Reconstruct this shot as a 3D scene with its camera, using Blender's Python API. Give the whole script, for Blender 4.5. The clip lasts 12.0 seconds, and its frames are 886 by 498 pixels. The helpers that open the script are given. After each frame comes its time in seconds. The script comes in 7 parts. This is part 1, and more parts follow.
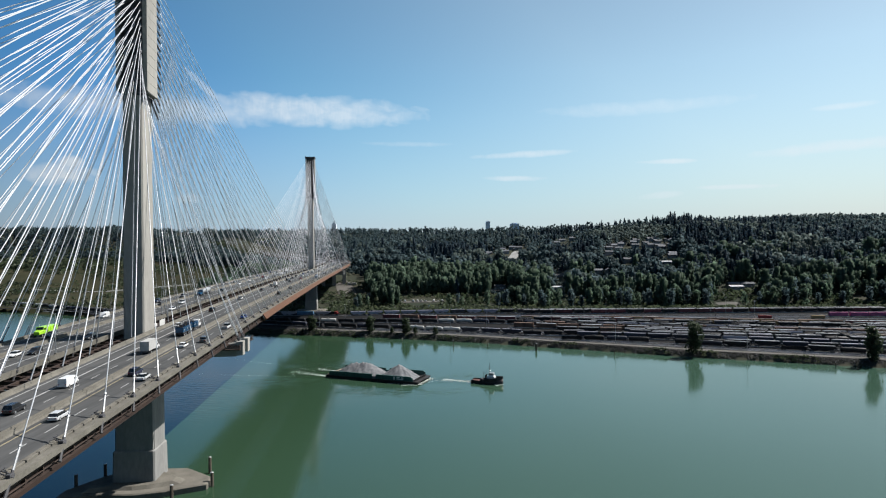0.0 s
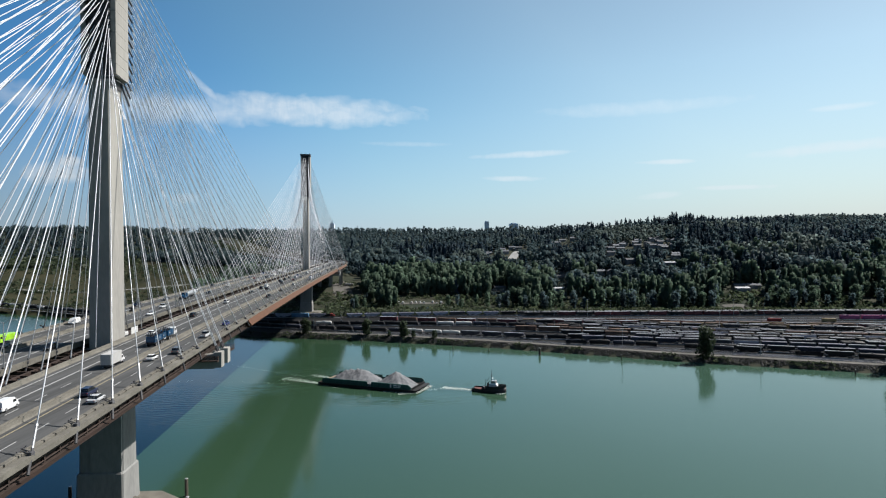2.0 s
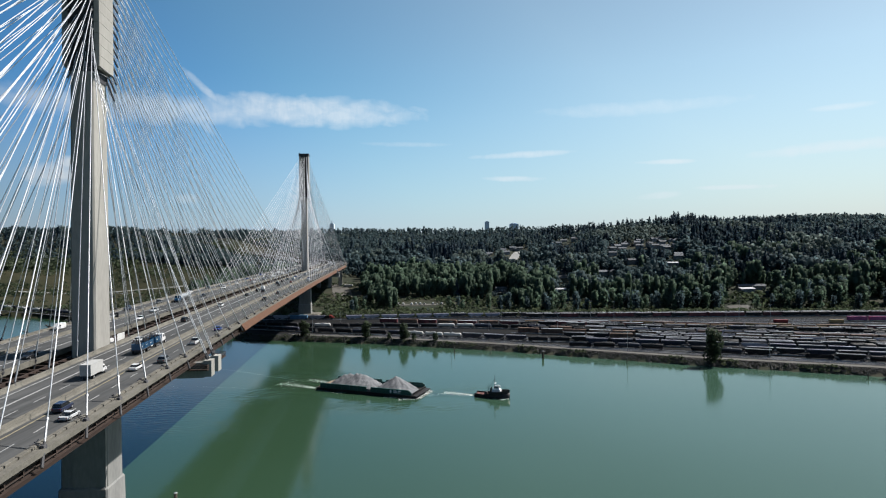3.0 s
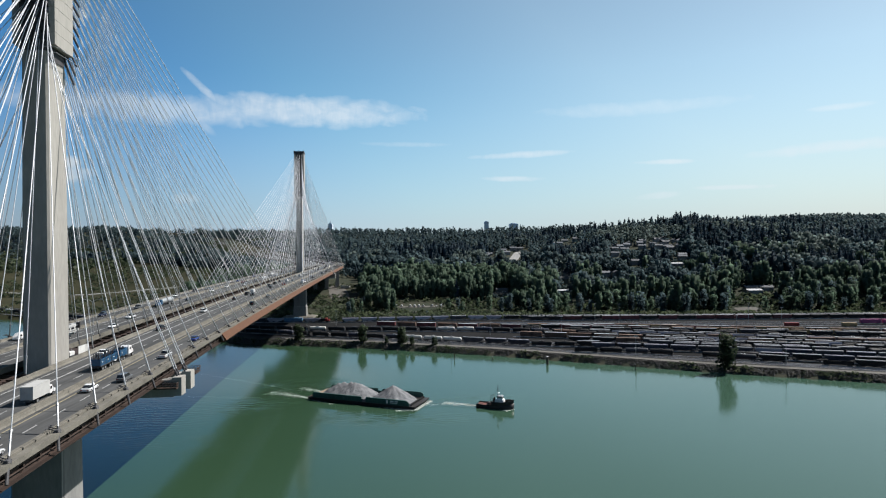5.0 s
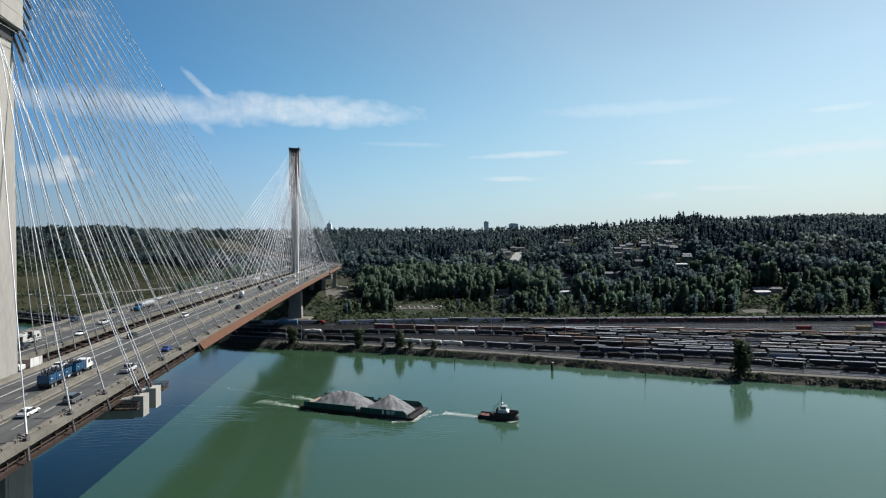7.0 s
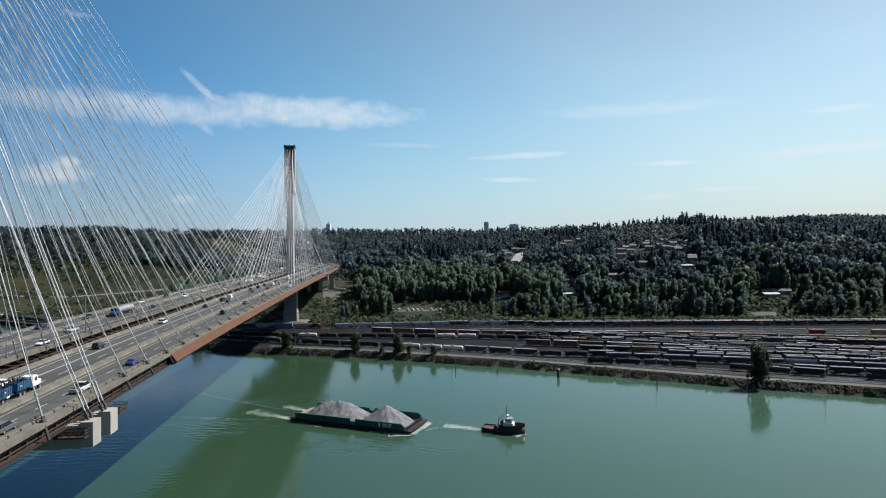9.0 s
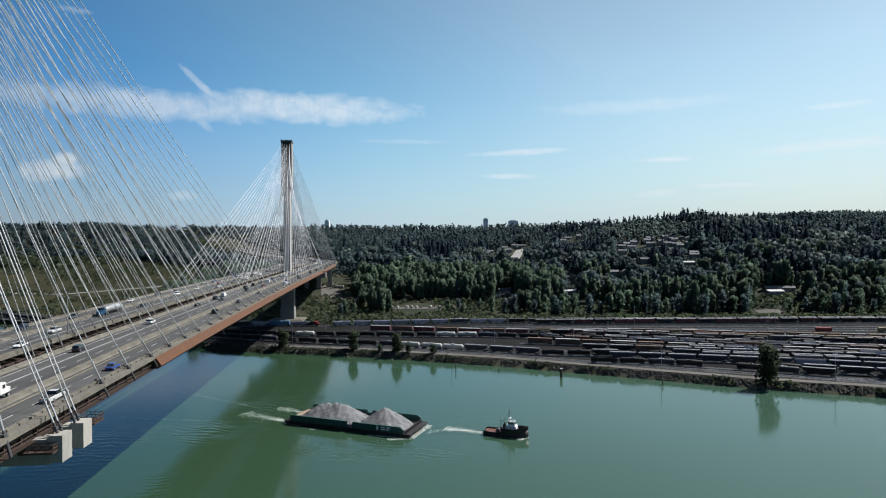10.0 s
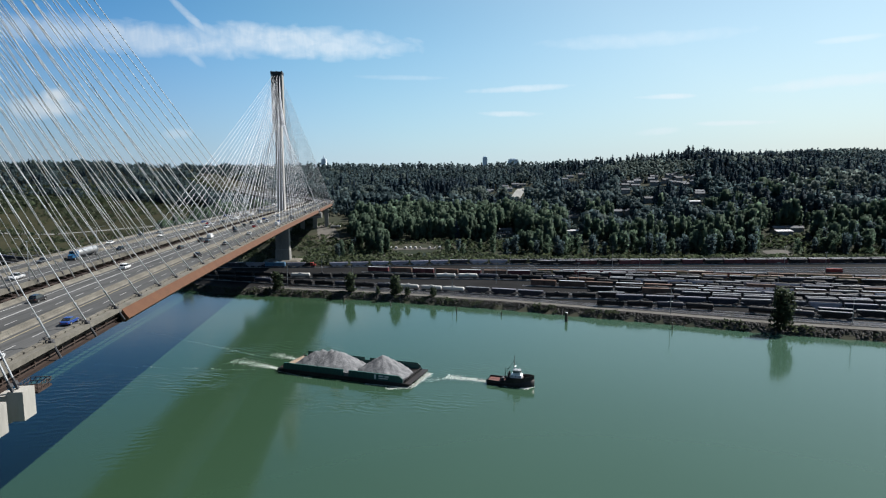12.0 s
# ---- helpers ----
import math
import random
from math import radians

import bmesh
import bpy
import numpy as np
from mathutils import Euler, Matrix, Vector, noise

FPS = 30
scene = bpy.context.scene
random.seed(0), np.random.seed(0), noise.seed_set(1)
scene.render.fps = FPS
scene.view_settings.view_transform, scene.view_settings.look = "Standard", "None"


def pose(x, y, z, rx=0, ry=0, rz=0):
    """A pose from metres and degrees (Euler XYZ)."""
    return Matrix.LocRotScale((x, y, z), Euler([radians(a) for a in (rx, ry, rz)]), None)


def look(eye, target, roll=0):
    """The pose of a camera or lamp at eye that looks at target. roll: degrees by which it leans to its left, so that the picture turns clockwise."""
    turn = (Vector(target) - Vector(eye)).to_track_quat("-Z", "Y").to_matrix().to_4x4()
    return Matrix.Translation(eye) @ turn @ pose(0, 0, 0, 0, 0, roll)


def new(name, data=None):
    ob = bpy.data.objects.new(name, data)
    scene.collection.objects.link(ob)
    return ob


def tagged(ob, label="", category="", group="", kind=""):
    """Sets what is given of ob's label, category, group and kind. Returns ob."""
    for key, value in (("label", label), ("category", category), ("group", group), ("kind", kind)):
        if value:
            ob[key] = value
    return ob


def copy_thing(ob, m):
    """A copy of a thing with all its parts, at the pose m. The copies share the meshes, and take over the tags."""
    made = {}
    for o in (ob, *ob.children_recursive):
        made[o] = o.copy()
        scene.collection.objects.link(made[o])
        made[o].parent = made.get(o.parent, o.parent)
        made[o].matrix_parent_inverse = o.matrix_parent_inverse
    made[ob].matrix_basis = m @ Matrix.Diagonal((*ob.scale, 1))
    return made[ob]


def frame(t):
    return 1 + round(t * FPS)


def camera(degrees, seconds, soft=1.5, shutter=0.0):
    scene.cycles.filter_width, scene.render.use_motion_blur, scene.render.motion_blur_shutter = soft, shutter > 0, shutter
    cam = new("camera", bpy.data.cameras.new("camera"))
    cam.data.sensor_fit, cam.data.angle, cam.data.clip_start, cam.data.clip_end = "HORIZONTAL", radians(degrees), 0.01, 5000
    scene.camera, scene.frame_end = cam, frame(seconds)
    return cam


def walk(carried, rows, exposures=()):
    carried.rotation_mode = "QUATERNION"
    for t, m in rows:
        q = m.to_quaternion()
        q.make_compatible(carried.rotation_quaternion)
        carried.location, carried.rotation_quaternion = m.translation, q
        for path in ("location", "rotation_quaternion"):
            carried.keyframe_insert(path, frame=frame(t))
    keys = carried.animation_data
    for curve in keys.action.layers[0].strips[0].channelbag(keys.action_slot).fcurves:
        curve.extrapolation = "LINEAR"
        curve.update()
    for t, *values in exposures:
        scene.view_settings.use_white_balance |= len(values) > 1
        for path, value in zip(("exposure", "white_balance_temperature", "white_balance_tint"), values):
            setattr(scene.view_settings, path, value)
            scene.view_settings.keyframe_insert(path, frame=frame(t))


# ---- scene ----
cam = camera(73.6, 12.0, 1.15)
PATH = [
    (0, (1.384, -0.625, 78.849), (1.395, 1.375, 78.837), -0.4),
    (0.5, (1.236, 4.015, 78.824), (1.248, 6.015, 78.812), -0.3),
    (1, (1.16, 8.737, 78.843), (1.172, 10.737, 78.831), -0.3),
    (1.5, (1.003, 13.464, 78.905), (1.016, 15.464, 78.893), -0.3),
    (2, (0.837, 18.204, 79.002), (0.853, 20.204, 78.99), -0.3),
    (2.5, (0.537, 22.921, 79.197), (0.553, 24.921, 79.184), -0.3),
    (3, (0.228, 27.62, 79.379), (0.244, 29.62, 79.368), -0.4),
    (5, (0.058, 46.534, 79.833), (0.077, 48.534, 79.822), -0.4),
    (5.5, (0.23, 51.308, 79.826), (0.249, 53.308, 79.815), -0.3),
    (6, (0.198, 55.927, 79.853), (0.218, 57.927, 79.843), -0.3),
    (6.5, (0.082, 60.517, 79.844), (0.102, 62.517, 79.833), -0.3),
    (7, (-0.065, 65.155, 79.807), (-0.044, 67.155, 79.796), -0.3),
    (9, (-0.302, 83.924, 79.579), (-0.28, 85.924, 79.571), -0.3),
    (9.5, (-0.482, 88.602, 79.665), (-0.458, 90.602, 79.658), -0.3),
    (10, (-0.733, 93.279, 79.667), (-0.708, 95.278, 79.647), -0.3),
    (10.5, (-0.95, 98.06, 79.598), (-0.924, 100.06, 79.57), -0.3),
    (11, (-1.175, 102.81, 79.419), (-1.148, 104.808, 79.333), -0.3),
    (11.5, (-1.431, 107.497, 79.226), (-1.404, 109.491, 79.072), -0.3),
    (12, (-1.604, 112.245, 79.006), (-1.575, 114.232, 78.782), -0.3),
]
# the picture brightens a little as the camera tips down at the end
walk(cam, [(t, look(eye, target, roll)) for t, eye, target, roll in PATH], [(0, 0.86), (10.3, 0.86), (12, 0.95)])

# ---- world and sun ----
SUN_AZ, SUN_EL = 62.0, 46.5          # degrees clockwise from +y, and above the horizon


# thin clouds: azimuth, elevation, half widths (degrees), tilt, density
CLOUDS = [(-12.4, 12.55, 11.4, 1.55, -0.008, 0.84), (-25.0, 12.0, 15.0, 1.4, 0.01, 0.7), (-21.2, 13.8, 2.0, 0.5, -0.84, 0.62), (-19.6, 12.9, 1.6, 0.7, -0.3, 0.6), (-21.6, 11.1, 1.3, 0.6, -0.8, 0.4), (-31.0, 18.6, 1.4, 0.25, 0.0, 0.3), (-32.5, 6.0, 2.6, 1.1, 0.05, 1.1), (-31.7, 6.9, 1.1, 0.7, 0.0, 1.1),
          (-22.8, 4.3, 1.5, 0.5, 0.0, 0.45), (8.4, 8.6, 5.0, 0.36, 0.03, 0.7), (7.4, 6.35, 3.4, 0.30, -0.03, 0.65), (21.6, 7.4, 3.0, 0.26, -0.02, 0.75), (26.8, 4.9, 4.2, 0.24, -0.02, 0.7),
          (34.0, 7.7, 6.5, 0.55, 0.02, 0.6), (20.5, 4.4, 2.3, 0.36, 0.08, 0.45), (19.0, 12.3, 9.5, 0.7, -0.01, 0.32), (34.6, 10.8, 2.5, 0.3, 0.0, 0.5), (-3.0, 9.7, 4.5, 0.25, -0.01, 0.25)]


def sky_world():
    w = bpy.data.worlds.new("sky")
    scene.world = w
    w.use_nodes = True
    nt = w.node_tree
    nt.nodes.clear()
    out = nt.nodes.new("ShaderNodeOutputWorld")
    bg = nt.nodes.new("ShaderNodeBackground")
    sky = nt.nodes.new("ShaderNodeTexSky")
    sky.sky_type = "NISHITA"
    sky.sun_disc = False
    sky.sun_elevation = radians(SUN_EL)
    sky.sun_rotation = radians(SUN_AZ)
    sky.altitude = 300
    sky.air_density = 1.0
    sky.dust_density = 0.5
    sky.ozone_density = 2.5

    def math_node(op, a, b=None, clamp=False):
        n = nt.nodes.new("ShaderNodeMath")
        n.operation = op
        n.use_clamp = clamp
        for k, v in enumerate((a, b)):
            if v is None:
                continue
            if isinstance(v, (int, float)):
                n.inputs[k].default_value = v
            else:
                nt.links.new(v, n.inputs[k])
        return n.outputs[0]

    tc = nt.nodes.new("ShaderNodeTexCoord")
    sp = nt.nodes.new("ShaderNodeSeparateXYZ")
    nt.links.new(tc.outputs["Generated"], sp.inputs[0])
    az = math_node("MULTIPLY", math_node("ARCTAN2", sp.outputs[0], sp.outputs[1]), 57.2958)
    el = math_node("MULTIPLY", math_node("ARCSINE", sp.outputs[2]), 57.2958)
    cb = nt.nodes.new("ShaderNodeCombineXYZ")
    nt.links.new(az, cb.inputs[0])
    nt.links.new(el, cb.inputs[1])

    def fibres(sx, sy, detail, warp):
        mp = nt.nodes.new("ShaderNodeMapping")
        mp.inputs["Scale"].default_value = (sx, sy, 1)
        nt.links.new(cb.outputs[0], mp.inputs[0])
        n = nt.nodes.new("ShaderNodeTexNoise")
        n.inputs["Scale"].default_value = 1.0
        n.inputs["Detail"].default_value = detail
        n.inputs["Distortion"].default_value = warp
        nt.links.new(mp.outputs[0], n.inputs["Vector"])
        return n.outputs[0]

    n1, n2 = fibres(0.5, 0.9, 5, 0.4), fibres(2.4, 0.7, 6, 0.4)
    total = None
    for a0, e0, ha, he, tilt, dens in CLOUDS:
        da = math_node("SUBTRACT", az, a0)
        u = math_node("DIVIDE", da, ha)
        v = math_node("DIVIDE", math_node("SUBTRACT", math_node("SUBTRACT", el, e0), math_node("MULTIPLY", da, tilt)), he)
        r = math_node("ADD", math_node("MULTIPLY", u, u), math_node("MULTIPLY", v, v))
        r = math_node("ADD", r, math_node("MULTIPLY", math_node("SUBTRACT", n1, 0.5), 1.6))
        f = math_node("MULTIPLY", math_node("SUBTRACT", 1.0, r, clamp=True), dens)
        total = f if total is None else math_node("MAXIMUM", total, f)
    soft = math_node("MULTIPLY", total, math_node("ADD", math_node("MULTIPLY", n2, 0.55), 0.5), clamp=True)
    soft = math_node("MULTIPLY", soft, 0.9)
    mx = nt.nodes.new("ShaderNodeMix")
    mx.data_type = "RGBA"
    nt.links.new(soft, mx.inputs[0])
    tint = nt.nodes.new("ShaderNodeMix")
    tint.data_type, tint.blend_type = "RGBA", "MULTIPLY"
    tint.inputs[0].default_value = 1.0
    nt.links.new(sky.outputs[0], tint.inputs[6])
    # the sky brightens towards the sun through thin haze
    dot = nt.nodes.new("ShaderNodeVectorMath")
    dot.operation = "DOT_PRODUCT"
    nt.links.new(tc.outputs["Generated"], dot.inputs[0])
    a, e = radians(SUN_AZ), radians(SUN_EL)
    dot.inputs[1].default_value = (math.sin(a) * math.cos(e), math.cos(a) * math.cos(e), math.sin(e))
    glow = math_node("DIVIDE", math_node("ADD", dot.outputs["Value"], 0.35), 1.35, clamp=True)
    # clear deep blue away from the sun, whiter towards it
    tone = nt.nodes.new("ShaderNodeValToRGB")
    nt.links.new(math_node("POWER", glow, 1.3), tone.inputs[0])
    ramp = tone.color_ramp.elements
    ramp[0].position, ramp[0].color = 0.08, (0.30, 0.70, 0.96, 1)
    ramp[1].position, ramp[1].color = 1.0, (1.0, 0.90, 0.70, 1)
    for at, colour in ((0.27, (0.37, 0.78, 1.0, 1)), (0.43, (0.64, 0.94, 0.94, 1)), (0.68, (1.02, 1.03, 0.85, 1))):
        ramp.new(at).color = colour
    nt.links.new(tone.outputs[0], tint.inputs[7])
    near = glow
    glow = math_node("SUBTRACT", 1.2, math_node("MULTIPLY", math_node("EXPONENT", math_node("MULTIPLY", glow, -3.3)), 1.08))
    # pale haze low over the horizon
    low = math_node("SUBTRACT", 1.0, math_node("DIVIDE", math_node("ABSOLUTE", el), 16.0), clamp=True)
    low = math_node("MULTIPLY", math_node("POWER", low, 1.6), 0.85)
    hz = nt.nodes.new("ShaderNodeMix")
    hz.data_type = "RGBA"
    nt.links.new(low, hz.inputs[0])
    nt.links.new(tint.outputs[2], hz.inputs[6])
    hz.inputs[7].default_value = (3.9, 4.4, 5.45, 1)
    nt.links.new(hz.outputs[2], mx.inputs[6])
    mx.inputs[7].default_value = (5.9, 6.4, 6.8, 1)
    nt.links.new(mx.outputs[2], bg.inputs[0])
    # and the clear sky deepens overhead
    high = math_node("DIVIDE", math_node("SUBTRACT", el, 12.0), 36.0, clamp=True)
    high = math_node("MULTIPLY", high, math_node("SUBTRACT", 1.0, near, clamp=True))
    glow = math_node("MULTIPLY", glow, math_node("SUBTRACT", 1.0, math_node("MULTIPLY", high, 0.65)))
    # less so in the thicker air close over the horizon
    thick = math_node("MULTIPLY", math_node("SUBTRACT", 1.0, math_node("DIVIDE", math_node("ABSOLUTE", el), 16.0), clamp=True), math_node("SUBTRACT", near, 0.45, clamp=True))
    glow = math_node("MULTIPLY", glow, math_node("SUBTRACT", 1.0, math_node("MULTIPLY", thick, 0.7)))
    nt.links.new(math_node("MULTIPLY", glow, 0.076), bg.inputs["Strength"])
    nt.links.new(bg.outputs[0], out.inputs[0])


sky_world()
_sd = bpy.data.lights.new("sun", "SUN")
_sd.energy, _sd.angle, _sd.color = 5.0, radians(0.5), (1.0, 0.96, 0.91)
_so = new("sun", _sd)
_a, _e = radians(SUN_AZ), radians(SUN_EL)
_so.matrix_world = look((math.sin(_a) * math.cos(_e) * 900, math.cos(_a) * math.cos(_e) * 900, math.sin(_e) * 900), (0, 0, 0))

# ---- small building tools ----
class G:
    """Collects vertices and faces of one mesh."""

    def __init__(self):
        self.v, self.f = [], []

    def add(self, vs, fs):
        n = len(self.v)
        self.v += [tuple(p) for p in vs]
        self.f += [tuple(i + n for i in f) for f in fs]
        return self

    def box(self, x0, x1, y0, y1, z0, z1, ch=0.0, m=None):
        """A box; ch chamfers its upper edges."""
        if ch:
            vs = [(x0, y0, z0), (x1, y0, z0), (x1, y1, z0), (x0, y1, z0), (x0, y0, z1 - ch), (x1, y0, z1 - ch), (x1, y1, z1 - ch), (x0, y1, z1 - ch),
                  (x0 + ch, y0 + ch, z1), (x1 - ch, y0 + ch, z1), (x1 - ch, y1 - ch, z1), (x0 + ch, y1 - ch, z1)]
            fs = [(3, 2, 1, 0), (8, 9, 10, 11)]
            for k in (0, 4):
                fs += [(k + i, k + (i + 1) % 4, k + 4 + (i + 1) % 4, k + 4 + i) for i in range(4)]
        else:
            vs = [(x0, y0, z0), (x1, y0, z0), (x1, y1, z0), (x0, y1, z0), (x0, y0, z1), (x1, y0, z1), (x1, y1, z1), (x0, y1, z1)]
            fs = [(3, 2, 1, 0), (4, 5, 6, 7), (0, 1, 5, 4), (1, 2, 6, 5), (2, 3, 7, 6), (3, 0, 4, 7)]
        if m is not None:
            vs = [m @ Vector(p) for p in vs]
        return self.add(vs, fs)

    def loft(self, rings, caps=True):
        n = len(rings[0])
        vs = [p for r in rings for p in r]
        fs = []
        for k in range(len(rings) - 1):
            fs += [(k * n + i, k * n + (i + 1) % n, (k + 1) * n + (i + 1) % n, (k + 1) * n + i) for i in range(n)]
        if caps:
            fs += [tuple(range(n))[::-1], tuple(range((len(rings) - 1) * n, len(rings) * n))]
        return self.add(vs, fs)

    def strip(self, a, b):
        """A sheet between two lines of points."""
        n = len(a)
        return self.add(list(a) + list(b), [(i, i + 1, n + i + 1, n + i) for i in range(n - 1)])

    def tube(self, pts, radii, n=8, caps=True):
        rings = []
        for i, p in enumerate(pts):
            d = (Vector(pts[min(i + 1, len(pts) - 1)]) - Vector(pts[max(i - 1, 0)])).normalized()
            a = d.cross(Vector((0, 0, 1)) if abs(d.z) < 0.95 else Vector((1, 0, 0))).normalized()
            b = d.cross(a)
            r = radii[i] if isinstance(radii, (list, tuple)) else radii
            rings.append([Vector(p) + (a * math.cos(2 * math.pi * k / n) + b * math.sin(2 * math.pi * k / n)) * r for k in range(n)])
        return self.loft(rings, caps)


def part(name, g, material, parent=None, label="", smooth=False):
    """One mesh object, under a thing or a part."""
    me = bpy.data.meshes.new(name)
    me.from_pydata([tuple(p) for p in g.v], [], g.f)
    me.materials.append(material)
    if smooth:
        me.shade_smooth()
    me.update()
    ob = new(name, me)
    if parent is not None:
        ob.parent = parent
    if label:
        ob["label"] = label
    return ob


def piece(name, mesh, parent, m):
    """One more object on a mesh that is there already."""
    ob = new(name, mesh)
    ob.parent = parent
    ob.matrix_basis = m
    return ob


def thing(name, label, category, group="", m=None):
    e = tagged(new(name), label, category, group)
    e.empty_display_size = 0.5
    if m is not None:
        e.matrix_basis = m
    return e


def quads_mesh(name, verts, quads, material, normals=None):
    """A mesh from arrays of vertices and quads; normals, where given, round off the leaf clumps."""
    me = bpy.data.meshes.new(name)
    me.vertices.add(len(verts))
    me.vertices.foreach_set("co", np.ascontiguousarray(verts, dtype=np.float32).ravel())
    me.loops.add(quads.size)
    me.loops.foreach_set("vertex_index", np.ascontiguousarray(quads, dtype=np.int32).ravel())
    me.polygons.add(len(quads))
    me.polygons.foreach_set("loop_start", np.arange(0, quads.size, 4, dtype=np.int32))
    me.materials.append(material)
    me.update(calc_edges=True)
    if normals is not None:
        at = me.attributes.new("custom_normal", "FLOAT_VECTOR", "POINT")
        at.data.foreach_set("vector", np.ascontiguousarray(normals, dtype=np.float32).ravel())
        me.update()
    return me


# ---- materials ----
def mat(name, c1, c2=None, rough=0.7, metal=0.0, scale=0.3, fine=6.0, bump=0.0, vary=0.0, island=False, spec=0.25, coords="world", streak=1.0, along=1.0, leafy=0.0, mid=(0.35, 0.65)):
    """A surface with colour drifting from c1 to c2 at two scales, and a fine relief."""
    m = bpy.data.materials.new(name)
    m.use_nodes = True
    nt = m.node_tree
    b = nt.nodes["Principled BSDF"]
    b.inputs["Roughness"].default_value = rough
    b.inputs["Metallic"].default_value = metal
    b.inputs["Specular IOR Level"].default_value = spec
    if c2 is None:
        c2 = tuple(x * 0.8 for x in c1)
    if coords == "world":
        pos = nt.nodes.new("ShaderNodeNewGeometry").outputs["Position"]
    else:
        pos = nt.nodes.new("ShaderNodeTexCoord").outputs["Object"]
    mp = nt.nodes.new("ShaderNodeMapping")
    mp.inputs["Scale"].default_value = (1, along, streak)
    nt.links.new(pos, mp.inputs[0])
    n1 = nt.nodes.new("ShaderNodeTexNoise")
    n1.inputs["Scale"].default_value = scale
    n1.inputs["Detail"].default_value = 5
    nt.links.new(mp.outputs[0], n1.inputs["Vector"])
    n2 = nt.nodes.new("ShaderNodeTexNoise")
    n2.inputs["Scale"].default_value = fine
    n2.inputs["Detail"].default_value = 3
    nt.links.new(mp.outputs[0], n2.inputs["Vector"])
    mx = nt.nodes.new("ShaderNodeMix")
    mx.inputs[0].default_value = 0.4
    nt.links.new(n1.outputs[0], mx.inputs[2])
    nt.links.new(n2.outputs[0], mx.inputs[3])
    rp = nt.nodes.new("ShaderNodeValToRGB")
    rp.color_ramp.elements[0].position, rp.color_ramp.elements[1].position = mid
    rp.color_ramp.elements[0].color = (*c1, 1)
    rp.color_ramp.elements[1].color = (*c2, 1)
    nt.links.new(mx.outputs[0], rp.inputs[0])
    col = rp.outputs[0]
    if vary:
        if island:
            rnd = nt.nodes.new("ShaderNodeNewGeometry").outputs["Random Per Island"]
        else:
            rnd = nt.nodes.new("ShaderNodeObjectInfo").outputs["Random"]
        mr = nt.nodes.new("ShaderNodeMapRange")
        mr.inputs["To Min"].default_value, mr.inputs["To Max"].default_value = 1 - vary, 1 + vary
        nt.links.new(rnd, mr.inputs["Value"])
        hs = nt.nodes.new("ShaderNodeHueSaturation")
        nt.links.new(mr.outputs[0], hs.inputs["Value"])
        nt.links.new(col, hs.inputs["Color"])
        col = hs.outputs[0]
    nt.links.new(col, b.inputs["Base Color"])
    if bump:
        bp = nt.nodes.new("ShaderNodeBump")
        bp.inputs["Strength"].default_value = 1.0
        bp.inputs["Distance"].default_value = bump
        nt.links.new(n2.outputs[0], bp.inputs["Height"])
        nt.links.new(bp.outputs[0], b.inputs["Normal"])
    if leafy:
        # thin leaves let part of the light through
        tr = nt.nodes.new("ShaderNodeBsdfTranslucent")
        nt.links.new(col, tr.inputs["Color"])
        ms = nt.nodes.new("ShaderNodeMixShader")
        ms.inputs[0].default_value = leafy
        out = nt.nodes["Material Output"]
        nt.links.new(b.outputs[0], ms.inputs[1])
        nt.links.new(tr.outputs[0], ms.inputs[2])
        nt.links.new(ms.outputs[0], out.inputs[0])
    return m


M_CONC = mat("concrete", (0.205, 0.198, 0.183), (0.282, 0.274, 0.252), 0.85, scale=0.12, fine=1.5, bump=0.02, streak=0.25)
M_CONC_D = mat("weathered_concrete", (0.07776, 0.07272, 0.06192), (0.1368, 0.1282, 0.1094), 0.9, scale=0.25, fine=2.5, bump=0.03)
# streaky pier concrete, its colour darkened for the shade under the decks
M_PIER = mat("stained_shade_pier_concrete", (0.136, 0.138, 0.134), (0.216, 0.214, 0.206), 0.9, scale=0.10, fine=1.2, bump=0.02, streak=0.3)
M_ASPH = mat("asphalt", (0.0391, 0.0403, 0.0409), (0.0759, 0.0769, 0.077), 0.9, scale=0.42, fine=1.6, bump=0.01, along=0.035, spec=0.15)
M_LINE = mat("road_paint", (0.323, 0.323, 0.3145), (0.221, 0.221, 0.221), 0.7, scale=1.0)
M_YEL = mat("yellow_paint", (0.24, 0.20, 0.12), (0.16, 0.145, 0.11), 0.7, scale=1.0)
M_RUST = mat("weathering_steel", (0.06, 0.0239, 0.0101), (0.0832, 0.0345, 0.0151), 0.75, scale=0.25, fine=2.0, bump=0.01)
M_RUSTD = mat("dark_weathering_steel", (0.025, 0.018, 0.015), (0.046, 0.031, 0.025), 0.75, scale=0.4, fine=3.0)
M_BROWN = mat("brown_steel", (0.026, 0.018, 0.015), (0.046, 0.030, 0.024), 0.75, scale=0.4, fine=3.0)
M_LEDGE = mat("rusty_ledge_steel", (0.016, 0.0105, 0.0085), (0.027, 0.016, 0.012), 0.8, scale=0.3, fine=2.0)
M_STAY = mat("white_stay_pipe", (0.485, 0.501, 0.525), (0.438, 0.454, 0.485), 0.3, spec=0.5, scale=0.2)
M_STEEL = mat("galvanised_steel", (0.28, 0.29, 0.30), (0.38, 0.39, 0.40), 0.45, metal=0.6, scale=0.5)
M_DARK = mat("dark_steel", (0.03, 0.03, 0.033), (0.06, 0.06, 0.065), 0.6, scale=0.5)
M_BLACK = mat("black_rubber", (0.02, 0.02, 0.02), (0.035, 0.035, 0.035), 0.85, scale=2)

